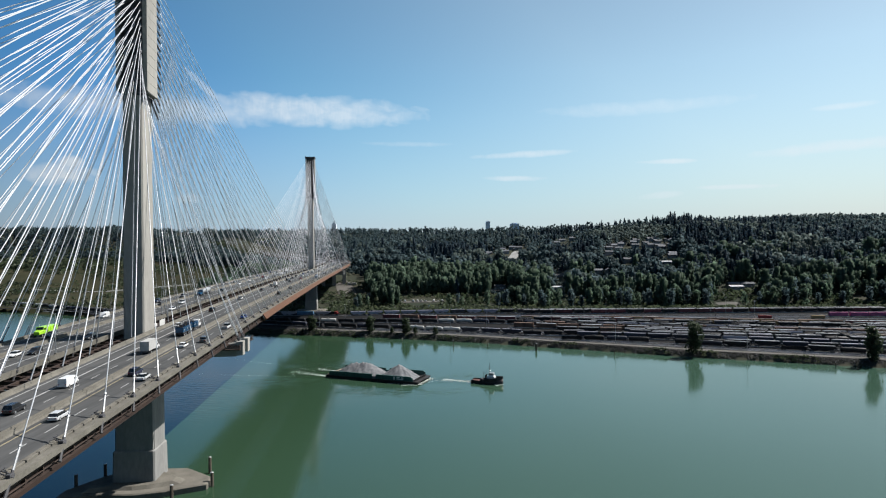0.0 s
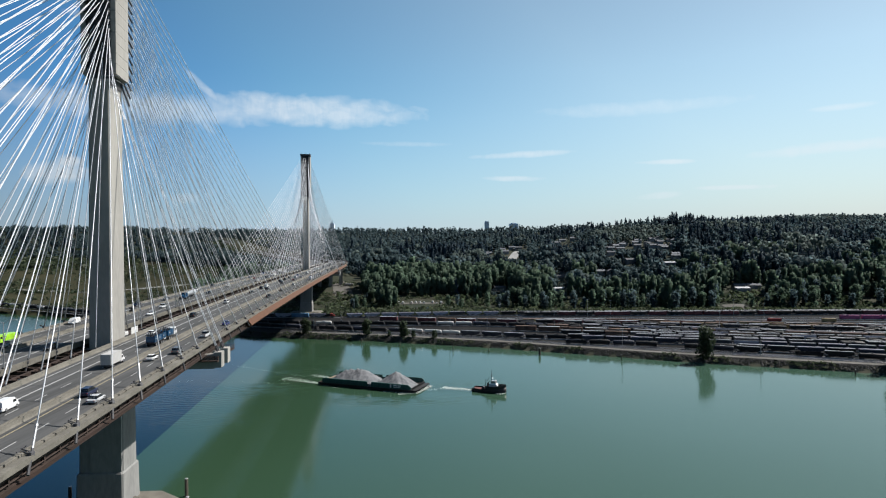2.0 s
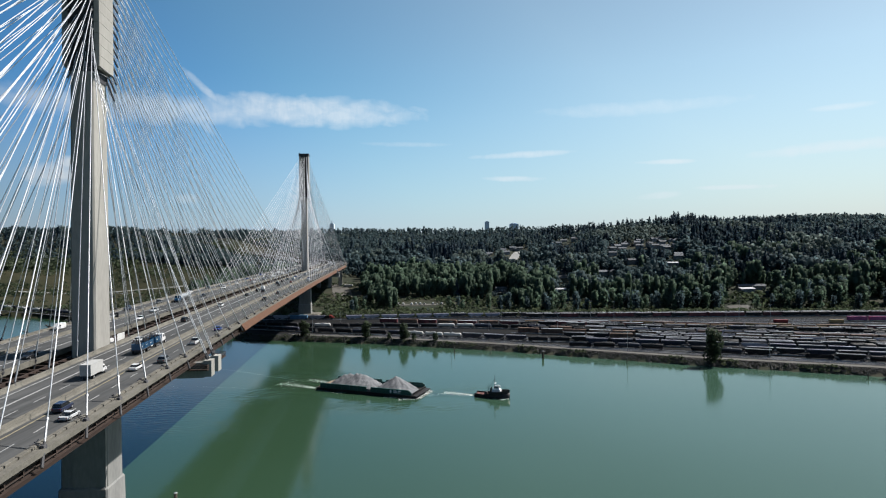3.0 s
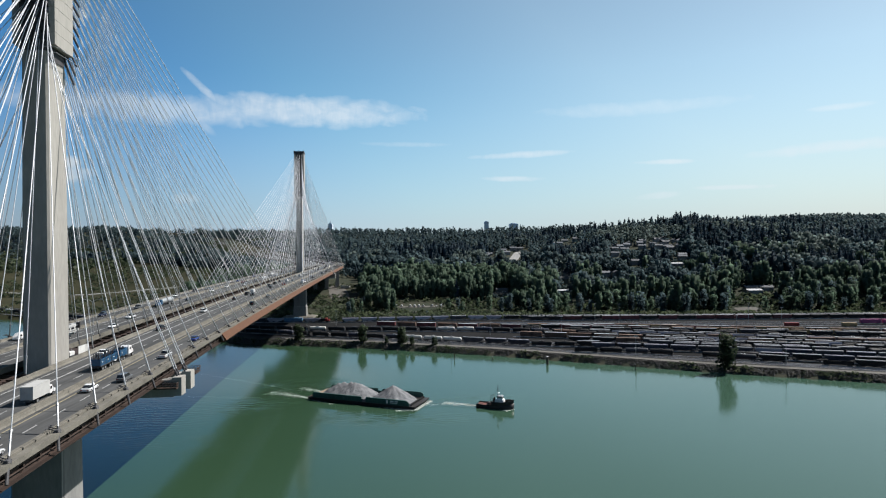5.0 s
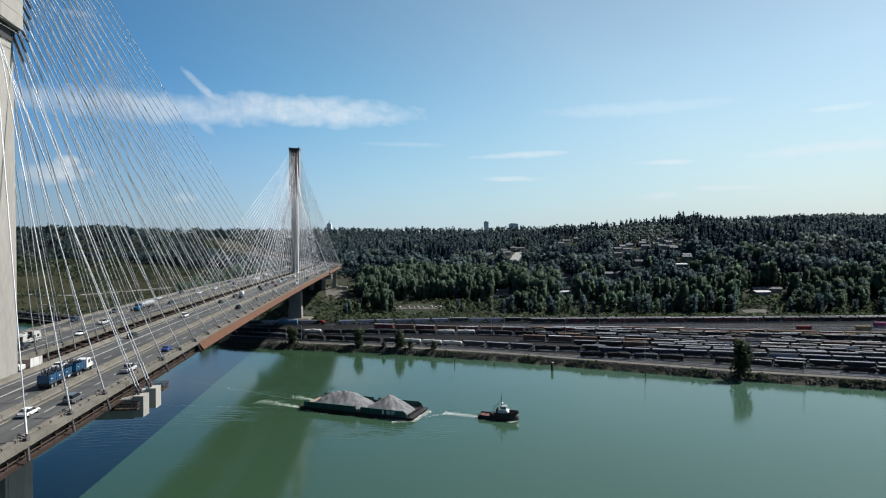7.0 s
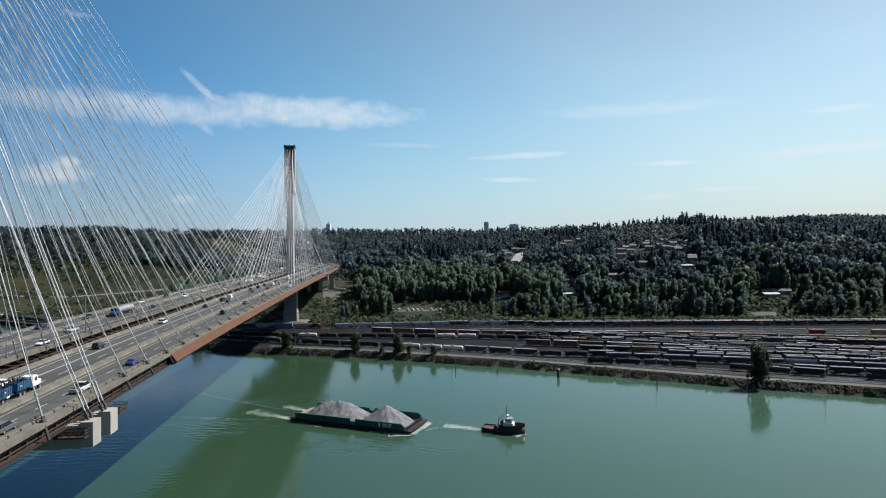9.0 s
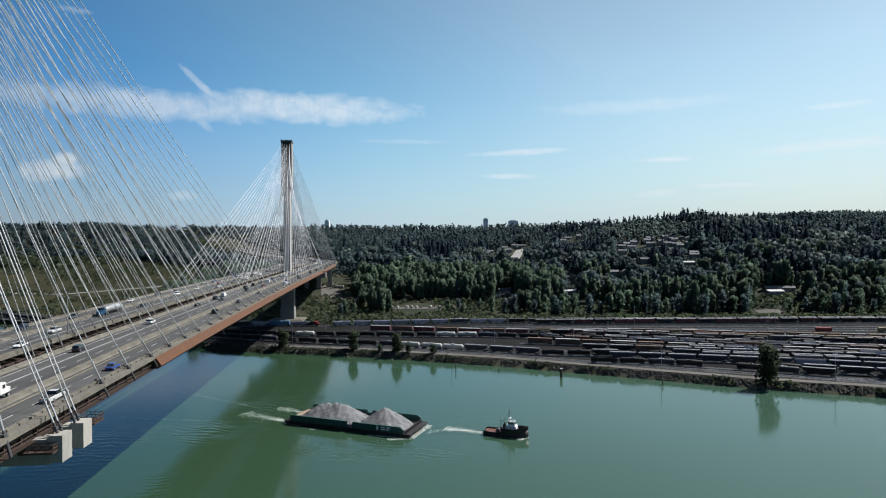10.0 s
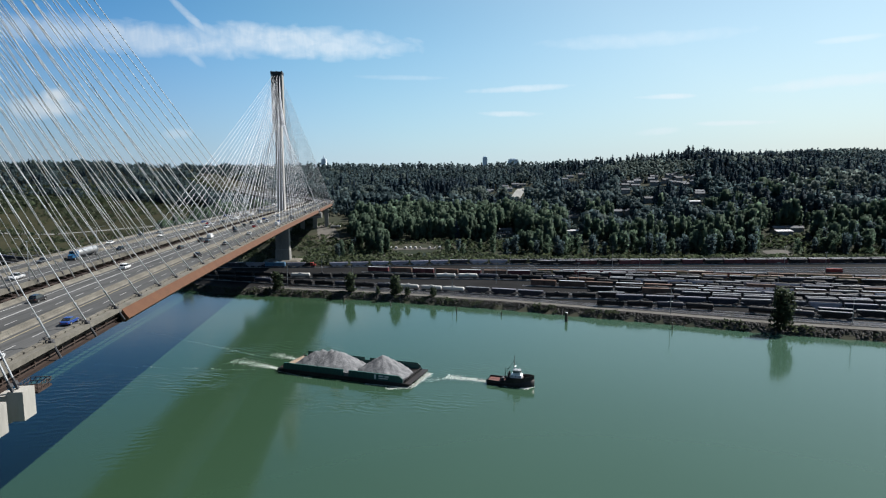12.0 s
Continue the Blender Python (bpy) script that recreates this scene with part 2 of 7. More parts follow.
# ---- the bridge's line: s metres along it from the near tower, w metres across it ----
U = Vector((-0.0913, 0.99582, 0))
V = Vector((0.99582, 0.0913, 0))
TOWER = Vector((-100.05, 196.8, 0))
_KS = [-400, -300, -200, -130, -100, -50, 0, 50, 100, 200, 300, 470, 660, 800, 900, 1000, 1130, 1270, 1500, 1700, 1900]
_KZ = [39, 42.3, 45.3, 47.3, 47.9, 49.2, 50.5, 51.5, 52.2, 53.1, 53.6, 53.9, 54.3, 56.5, 59, 63, 69, 78, 94, 105, 110]
_HS = [-400, 650, 690, 770, 820, 1900]
_HA = [0, 0, 4, 22, 25, 25]


def _walk_line():
    xs, zs = [], []
    ss = np.arange(-400.0, 1901.0, 5.0)
    ang = np.interp(ss, _HS, _HA)
    zz = np.interp(ss, _KS, _KZ)
    k = np.ones(13) / 13
    zz = np.convolve(np.pad(zz, 6, mode="edge"), k, "valid")
    p = np.array([TOWER.x + U.x * -400.0, TOWER.y + U.y * -400.0])
    base = math.atan2(U.y, U.x)
    pts = []
    for s, a in zip(ss, ang):
        d = np.array([math.cos(base + radians(a)), math.sin(base + radians(a))])
        pts.append((*p, *d))
        p = p + d * 5.0
    return ss, np.array(pts), zz


LINE_S, LINE_P, LINE_Z = _walk_line()


def road_z(s):
    return float(np.interp(s, LINE_S, LINE_Z))


def P(s, w, dz=0.0):
    """The point s along and w across the bridge, dz above its roadway."""
    x, y, dx, dy = (float(np.interp(s, LINE_S, LINE_P[:, i])) for i in range(4))
    return Vector((x + dy * w, y - dx * w, road_z(s) + dz))


def PA(s, w, z):
    q = P(s, w)
    return Vector((q.x, q.y, z))


# ---- ground ----
SHORE_X = [-3200, -1500, -700, -454, -250, -160, -125, -52, 44, 133, 177, 217, 330, 600, 1200, 3200]
SHORE_Y = [1700, 1020, 800, 704, 590, 536, 527, 508, 472, 429, 408, 393, 350, 262, 80, -500]


def smooth(t):
    t = np.clip(t, 0, 1)
    return t * t * (3 - 2 * t)


def shore_y(x):
    return np.interp(x, SHORE_X, SHORE_Y)


def lumps(x, y, size, seed=0.0):
    return (np.sin(x / size + seed) * np.cos(y / size * 1.13 + seed * 1.7) + 0.6 * np.sin(x / size * 2.3 + y / size * 1.9 + seed) + 0.4 * np.sin(y / size * 3.1 - x / size * 1.2 + 2 * seed)) / 2


def hill_foot(x):
    return np.interp(x, [-900, -640, -350, -100, 100, 400, 900, 2000], [1300, 1050, 800, 715, 700, 680, 660, 560])


def ground_z(x, y):
    x, y = np.asarray(x, float), np.asarray(y, float)
    d = (y - shore_y(x)) * 0.93
    foot = hill_foot(x)
    ridge = np.interp(x, [-900, -350, 0, 250, 500, 1100, 2200], [1850, 1700, 1750, 1620, 1380, 1750, 1900])
    top = np.interp(x, [-300, 0, 250, 440, 560, 700, 900, 1150, 2000], [114, 116, 113, 119, 131, 127, 142, 150, 156])
    e = np.interp(x, [-300, 150, 320], [1.0, 1.1, 0.75])
    t = np.clip((y - foot) / (ridge - foot), 0, 1)
    z = 4.0 + (top - 4.0) * t ** e + np.clip(t * 8, 0, 1) * 4.0 * lumps(x, y, 70.0, 0.7)
    z = z - np.clip(y - ridge, 0, None) * 0.02
    # flats and a far wooded bluff to the east
    east = 4.0 + 44 * smooth((y - 850) / 700) + 80 * smooth((y - 1430) / 360) + 3 * lumps(x, y, 160.0, 2.0) * smooth((y - 900) / 300)
    k = smooth((-520 - x) / 330)
    z = z * (1 - k) + east * k
    bank = -4.0 + 8.0 * smooth((d + 5.5) / 11.0)
    z = np.where(d < 7, np.minimum(z, bank), z)
    # the north bank, behind the camera
    north = -4 + 12 * smooth((-420 - y) / 60)
    return np.where(d < -40, np.maximum(-4.0, north), z)


def land(x, y):
    """Ground height with the highway's cutting and fill."""
    z = ground_z(x, y)
    x, y = np.asarray(x, float), np.asarray(y, float)
    sel = LINE_S > 790
    for (px, py, dx, dy), rz in zip(LINE_P[sel][::3], LINE_Z[sel][::3]):
        r = np.hypot(x - px, y - py)
        k = smooth((66 - r) / 40)
        # the slope below the highway's outer side stays lower than the road
        outer = ((x - px) * dy - (y - py) * dx < 0) & (r < 330) & (r > 40)
        z = np.where(outer, np.minimum(z, rz - 2.0 - 0.07 * (r - 40) + 0.6 * np.maximum(r - 150, 0)), z)
        z = z * (1 - k) + (rz - 1.2) * k
    return z


M_GROUND = mat("ground_cover", (0.022, 0.0289, 0.0209), (0.044, 0.0425, 0.0304), 0.95, scale=0.012, fine=0.12, bump=0.15, spec=0.05)
M_FLATS = mat("rough_meadow", (0.0195, 0.0218, 0.0112), (0.0375, 0.0345, 0.0195), 0.95, scale=0.011, fine=0.09, bump=0.15, spec=0.05)
M_BALLAST = mat("yard_ballast", (0.0076, 0.00777, 0.00822), (0.0164, 0.0166, 0.0172), 0.95, scale=0.03, fine=0.9, bump=0.05, spec=0.05)
M_DIRT = mat("dirt_road", (0.0782, 0.0751, 0.0688), (0.119, 0.114, 0.106), 0.95, scale=0.05, fine=0.8, bump=0.04, spec=0.05)
M_ROCK = mat("riprap", (0.0253, 0.0248, 0.0236), (0.076, 0.0743, 0.0709), 0.9, scale=0.6, fine=3.0, bump=0.05, vary=0.4, island=True)


def build_ground():
    xs = np.concatenate([np.linspace(-3400, -1000, 40), np.arange(-980, 1400, 14.0), np.linspace(1420, 3400, 36)])
    ys = np.concatenate([np.linspace(-1500, 180, 18), np.arange(190, 760, 7.0), np.arange(765, 2300, 18.0), np.linspace(2340, 4700, 16)])
    X, Y = np.meshgrid(xs, ys)
    Z = land(X, Y)
    n, m = X.shape
    verts = np.stack([X, Y, Z], -1).reshape(-1, 3)
    i = np.arange(n * m).reshape(n, m)
    q = np.stack([i[:-1, :-1], i[:-1, 1:], i[1:, 1:], i[1:, :-1]], -1).reshape(-1, 4)
    me = quads_mesh("ground", verts, q, M_GROUND)
    me.materials.append(M_FLATS)
    mid = verts[q].mean(axis=1)
    flats = (mid[:, 0] < -330 + 40 * lumps(mid[:, 0], mid[:, 1], 60.0, 4.0)) & (mid[:, 1] < 1500 + 40 * lumps(mid[:, 0], mid[:, 1], 90.0, 1.0))
    me.polygons.foreach_set("material_index", flats.astype(np.int32))
    me.shade_smooth()
    tagged(new("ground", me), "brush-covered river bank, flats and wooded hillside", "ground", kind="structure")


build_ground()


def drape(name, f0, f1, xs, dz, material, label, category):
    """A sheet laid on the ground between two lines y = f0(x) and y = f1(x)."""
    n = 14
    rows = []
    for k in range(n + 1):
        y = f0(xs) + (f1(xs) - f0(xs)) * k / n
        rows.append(np.stack([xs, y, np.maximum(land(xs, y), 3.8) + dz], -1))
    v = np.concatenate(rows)
    i = np.arange(len(v)).reshape(n + 1, len(xs))
    q = np.stack([i[:-1, :-1], i[:-1, 1:], i[1:, 1:], i[1:, :-1]], -1).reshape(-1, 4)
    ob = new(name, quads_mesh(name, v, q, material))
    return tagged(ob, label, category, kind="structure")


def far_track(x):
    return np.interp(x, [-600, -300, -94, 14, 220, 407, 1200], [740, 668, 636, 647, 644, 643, 640])


YARD_X = np.concatenate([np.arange(-560, 560, 8.0), np.arange(560, 1200, 20.0)])
drape("yard", lambda x: shore_y(x) + 5.5, lambda x: far_track(x) + 10, YARD_X, 0.12, M_BALLAST, "dark stone ballast of the rail yard", "ground")
drape("dirt_road", lambda x: shore_y(x) + 6.5, lambda x: shore_y(x) + 13.0, np.arange(-126, 1000, 8.0), 0.2, M_DIRT, "pale dirt service road along the river bank", "road")


def ground_patch(name, cx, cy, rx, ry, turn, material, label):
    """A flat lot or lane laid on the ground, with an uneven edge."""
    g = G()
    c, sn = math.cos(radians(turn)), math.sin(radians(turn))
    n = 24
    rim = []
    for k in range(n):
        a = 2 * math.pi * k / n
        f = 1 / max(abs(math.cos(a)), abs(math.sin(a))) ** 0.75 * (1 + 0.05 * math.sin(5 * a + cx))
        u, v = rx * math.cos(a) * f, ry * math.sin(a) * f
        rim.append((cx + u * c - v * sn, cy + u * sn + v * c))
    mid = [(cx + (x - cx) * 0.5, cy + (y - cy) * 0.5) for x, y in rim]
    pts = np.array(rim + mid + [(cx, cy)])
    z = land(pts[:, 0], pts[:, 1]) + 0.35
    g.add(np.column_stack([pts, z]), [(k, (k + 1) % n, n + (k + 1) % n, n + k) for k in range(n)] + [(n + k, n + (k + 1) % n, 2 * n) for k in range(n)])
    tagged(part(name, g, material), label, "ground", kind="structure")


M_PALE = mat("pale_paving", (0.19, 0.19, 0.185), (0.27, 0.27, 0.26), 0.9, scale=0.05, fine=0.8, spec=0.1)
ground_patch("dirt_lot", -22, 747, 30, 4.5, -3, M_DIRT, "pale dirt parking strip beside the meadow")
ground_patch("dirt_lot", -60, 716, 40, 2.2, 2, M_DIRT, "pale dirt track through the brush")
ground_patch("dirt_lot", 84, 836, 12, 9, 5, M_ASPH, "grey parking lot among the poplars")
ground_patch("street", 168, 744, 26, 2.8, -4, M_DIRT, "pale lane behind the front trees")
ground_patch("street", 190, 925, 8, 14, -20, M_ASPH, "grey yard in a clearing")
ground_patch("street", 152, 1195, 9, 72, -14, M_PALE, "pale street climbing the hillside")
ground_patch("street", -560, 992, 170, 4, -12, M_PALE, "pale gravel road across the eastern flats")
ground_patch("dirt_lot", 340, 692, 13, 7, 0, M_DIRT, "pale fenced storage lot beside the rail yard")
ground_patch("dirt_lot", -135, 850, 12, 55, 14, M_DIRT, "bare dirt below the approach viaduct")


def river_material():
    m = bpy.data.materials.new("river_water")
    m.use_nodes = True
    nt = m.node_tree
    b = nt.nodes["Principled BSDF"]
    b.inputs["Roughness"].default_value = 0.11
    b.inputs["IOR"].default_value = 1.33
    b.inputs["Specular IOR Level"].default_value = 0.65
    pos = nt.nodes.new("ShaderNodeNewGeometry").outputs["Position"]
    n0 = nt.nodes.new("ShaderNodeTexNoise")
    n0.inputs["Scale"].default_value = 0.012
    n0.inputs["Detail"].default_value = 3
    nt.links.new(pos, n0.inputs["Vector"])
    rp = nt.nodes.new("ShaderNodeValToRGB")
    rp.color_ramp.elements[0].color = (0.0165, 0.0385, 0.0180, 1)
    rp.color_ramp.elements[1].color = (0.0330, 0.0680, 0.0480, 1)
    # base colour brightens towards midstream, standing in for the brighter sky reflected there
    sheen_xyz = nt.nodes.new("ShaderNodeSeparateXYZ")
    nt.links.new(pos, sheen_xyz.inputs[0])
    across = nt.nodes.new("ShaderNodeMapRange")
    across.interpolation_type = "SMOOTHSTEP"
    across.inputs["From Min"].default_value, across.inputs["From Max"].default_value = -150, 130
    nt.links.new(sheen_xyz.outputs[0], across.inputs["Value"])
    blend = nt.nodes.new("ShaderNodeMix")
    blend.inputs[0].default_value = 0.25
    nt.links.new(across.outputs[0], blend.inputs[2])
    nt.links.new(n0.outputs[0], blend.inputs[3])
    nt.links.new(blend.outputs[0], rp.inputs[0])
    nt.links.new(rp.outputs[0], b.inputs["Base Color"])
    mp = nt.nodes.new("ShaderNodeMapping")
    mp.inputs["Scale"].default_value = (1.0, 0.55, 1)
    nt.links.new(pos, mp.inputs[0])
    n1 = nt.nodes.new("ShaderNodeTexNoise")
    n1.inputs["Scale"].default_value = 0.35
    n1.inputs["Detail"].default_value = 2
    n1.inputs["Roughness"].default_value = 0.5
    nt.links.new(mp.outputs[0], n1.inputs["Vector"])
    def math_node(op, a, b=None, clamp=False):
        n = nt.nodes.new("ShaderNodeMath")
        n.operation, n.use_clamp = op, clamp
        for k, v in enumerate((a, b)):
            if v is None:
                continue
            if isinstance(v, (int, float)):
                n.inputs[k].default_value = v
            else:
                nt.links.new(v, n.inputs[k])
        return n.outputs[0]

    height = math_node("MULTIPLY", n1.outputs[0], 0.02)
    sp = nt.nodes.new("ShaderNodeSeparateXYZ")
    nt.links.new(pos, sp.inputs[0])
    # the crests break up in patches
    patch = nt.nodes.new("ShaderNodeTexNoise")
    patch.inputs["Scale"].default_value = 0.11
    patch.inputs["Detail"].default_value = 4
    patch.inputs["Roughness"].default_value = 0.6
    nt.links.new(pos, patch.inputs["Vector"])
    broken = math_node("MULTIPLY", math_node("SUBTRACT", patch.outputs[0], 0.34), 4.2, clamp=True)
    # trains of wake waves: centre, reach along x and y, heading of the crests, scale, height
    for cx, cy, rx, ry, turn, scale, amp in ((-145, 325, 50, 42, 96, 0.080, 0.05), (-72, 386, 30, 22, 62, 0.09, 0.19), (-20, 320, 55, 16, 78, 0.11, 0.11), (10, 356, 45, 12, 60, 0.12, 0.07), (-105, 285, 50, 22, 104, 0.11, 0.03), (-95, 345, 36, 20, 80, 0.10, 0.08)):
        u = math_node("DIVIDE", math_node("SUBTRACT", sp.outputs[0], cx), rx)
        v = math_node("DIVIDE", math_node("SUBTRACT", sp.outputs[1], cy), ry)
        r = math_node("ADD", math_node("MULTIPLY", u, u), math_node("MULTIPLY", v, v))
        mask = math_node("SUBTRACT", 1.0, r, clamp=True)
        rot = nt.nodes.new("ShaderNodeMapping")
        rot.inputs["Rotation"].default_value = (0, 0, radians(-turn))
        nt.links.new(pos, rot.inputs[0])
        wv = nt.nodes.new("ShaderNodeTexWave")
        wv.wave_profile = "SIN"
        wv.inputs["Scale"].default_value = scale
        wv.inputs["Distortion"].default_value = 11.0
        wv.inputs["Detail"].default_value = 4
        wv.inputs["Detail Scale"].default_value = 0.8
        wv.inputs["Detail Roughness"].default_value = 0.65
        nt.links.new(rot.outputs[0], wv.inputs["Vector"])
        height = math_node("ADD", height, math_node("MULTIPLY", math_node("MULTIPLY", math_node("MULTIPLY", mask, broken), wv.outputs["Fac"]), amp * 0.95))
    bp = nt.nodes.new("ShaderNodeBump")
    bp.inputs["Distance"].default_value = 1.0
    bp.inputs["Strength"].default_value = 1.0
    nt.links.new(height, bp.inputs["Height"])
    nt.links.new(bp.outputs[0], b.inputs["Normal"])
    return m


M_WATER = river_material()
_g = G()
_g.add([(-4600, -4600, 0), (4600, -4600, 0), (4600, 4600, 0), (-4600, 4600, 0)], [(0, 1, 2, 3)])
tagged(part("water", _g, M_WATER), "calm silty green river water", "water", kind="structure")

# ---- the bridge ----
bridge = thing("cable_stayed_bridge", "wide cable-stayed road bridge with twin concrete decks and white stays", "bridge")
HALF = 32.7      # outer edge of the decks
INNER = 5.0      # edge at the open middle
S_ALL = np.concatenate([np.arange(-330, 660, 15.0), np.arange(660, 1880, 12.0)])


def sweep(section, ss, closed=True):
    """A profile of (w, dz) drawn along the bridge."""
    g = G()
    rings = [[P(s, w, dz) for w, dz in section] for s in ss]
    g.loft(rings, caps=closed)
    return g


def mirror(section, side):
    return [(w * side, dz) for w, dz in section][::side]


for side in (1, -1):
    part("deck", sweep(mirror([(INNER, 0), (INNER, -0.45), (HALF - 0.5, -0.45), (HALF - 0.5, 0)], side), S_ALL), M_ASPH, bridge, "grey asphalt roadway")
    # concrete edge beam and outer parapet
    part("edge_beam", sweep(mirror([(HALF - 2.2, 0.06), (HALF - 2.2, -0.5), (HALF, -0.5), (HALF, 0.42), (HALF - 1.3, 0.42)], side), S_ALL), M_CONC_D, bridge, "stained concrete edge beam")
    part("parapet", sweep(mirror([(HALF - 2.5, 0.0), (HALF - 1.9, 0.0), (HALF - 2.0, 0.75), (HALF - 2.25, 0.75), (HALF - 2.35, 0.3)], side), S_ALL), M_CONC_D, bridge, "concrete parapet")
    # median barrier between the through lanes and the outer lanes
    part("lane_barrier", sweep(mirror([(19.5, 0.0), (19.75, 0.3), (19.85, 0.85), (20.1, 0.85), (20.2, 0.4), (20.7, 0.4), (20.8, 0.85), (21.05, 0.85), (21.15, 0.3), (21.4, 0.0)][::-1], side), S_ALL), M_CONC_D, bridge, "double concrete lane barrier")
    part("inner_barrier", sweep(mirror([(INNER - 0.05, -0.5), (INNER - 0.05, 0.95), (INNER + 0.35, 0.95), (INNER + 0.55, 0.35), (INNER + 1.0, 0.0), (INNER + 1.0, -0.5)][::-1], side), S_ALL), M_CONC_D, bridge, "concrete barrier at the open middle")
    # steel girders
    for w in (HALF - 1.5, INNER + 1.9):
        o = 1 if w > 15 else -1
        part("girder", sweep(mirror([(w - 0.5, -0.46), (w - 0.5, -0.6), (w - 0.08, -0.6), (w - 0.08, -2.7), (w - 0.55, -2.7), (w - 0.55, -2.85), (w + 0.55, -2.85), (w + 0.55, -2.7), (w + 0.08, -2.7), (w + 0.08, -0.6), (w + 0.5, -0.6), (w + 0.5, -0.46)], side), S_ALL), M_RUSTD, bridge, "weathered brown steel girder")
        for dz, r in ((-1.25, 0.16), (-2.05, 0.11)):
            g = G()
            g.tube([P(s, side * (w + o * 0.5), dz) for s in np.arange(-200, 655, 15.0)], r, 6)
            part("service_pipe", g, M_RUSTD, bridge)
    part("lower_ledge", sweep(mirror([(HALF - 1.2, -2.86), (HALF - 1.2, -3.0), (HALF - 0.15, -3.0), (HALF - 0.15, -2.86)], side), np.arange(-330, 60, 15.0)), M_LEDGE, bridge, "rusty steel ledge under the girder")
    S_F = np.arange(43.5, 640, 12.0)
    part("fairing", sweep(mirror([(HALF + 0.02, -0.1), (HALF + 1.5, -2.2), (HALF + 0.6, -3.0), (HALF - 0.3, -2.9), (HALF - 0.1, -0.3)][::-1], side), S_F), M_RUST, bridge, "smooth orange-brown steel wind fairing")
    # painted lines
    for w, wd, m in ((11.6, 0.22, M_LINE), (7.4, 0.14, M_LINE), (18.6, 0.14, M_LINE), (22.5, 0.16, M_YEL), (29.7, 0.14, M_LINE)):
        part("lane_line", sweep(mirror([(w - wd, 0.012), (w - wd, -0.05), (w + wd, -0.05), (w + wd, 0.012)], side), S_ALL), m, bridge)
    for w in (15.6, 26.0):
        g = G()
        for s in np.arange(350, 700, 9.4):
            g.strip([P(s, (w - 0.12) * side, 0.014), P(s + 4.2, (w - 0.12) * side, 0.014)], [P(s, (w + 0.12) * side, 0.014), P(s + 4.2, (w + 0.12) * side, 0.014)])
        part("lane_dashes", g, M_LINE, bridge)["kind"] = "stuff"
_g = G()
_g.strip([(-0.12, 0, 0.014), (-0.12, 4.2, 0.014)], [(0.12, 0, 0.014), (0.12, 4.2, 0.014)])
_dash = part("lane_dash", _g, M_LINE, bridge)
_turn = Matrix.Rotation(math.atan2(U.y, U.x) - math.pi / 2, 4, "Z")
for side in (1, -1):
    for w in (15.6, 26.0):
        for s in np.arange(-129, 345, 9.4):
            d = P(s + 4.2, w * side) - P(s, w * side)
            piece("lane_dash", _dash.data, bridge, Matrix.Translation(P(s, w * side)) @ _turn @ Matrix.Rotation(math.atan2(d.z, 4.2), 4, "X"))
bpy.data.objects.remove(_dash)

# floor beams between the girders
g = G()
for s in np.arange(-200, 660, 4.4):
    c = P(s, 0, -1.5)
    m = Matrix.Translation(c) @ Matrix.Rotation(math.atan2(U.y, U.x) - math.pi / 2, 4, "Z")
    for side in (1, -1):
        a, b = sorted((side * (INNER + 0.3), side * (HALF - 0.9)))
        g.box(a, b, -0.15, 0.15, -0.9, 0.95, m=m)
part("floor_framing", g, M_RUSTD, bridge)["kind"] = "stuff"
g = G()
for k, s in enumerate(np.arange(-200, 660, 4.4)):
    m = Matrix.Translation(P(s, 0, -1.3)) @ Matrix.Rotation(math.atan2(U.y, U.x) - math.pi / 2, 4, "Z")
    g.box(-INNER - 0.3, INNER + 0.3, -0.28, 0.28, -0.5, 0.35, m=m)
    a, b = (-INNER, INNER) if k % 2 else (INNER, -INNER)
    g.tube([P(s, a, -1.3), P(s + 4.4, b, -1.3)], 0.22, 5)
part("middle_framing", g, M_BROWN, bridge, "dark steel bracing between the decks")["kind"] = "stuff"
for w in (-2.2, 2.2):
    part("stringer", sweep([(w - 0.3, -0.95), (w - 0.3, -1.6), (w + 0.3, -1.6), (w + 0.3, -0.95)], S_ALL), M_BROWN, bridge)


# ---- towers ----
TOWER_W = {0.0: 1.3, 470.0: 0.0}


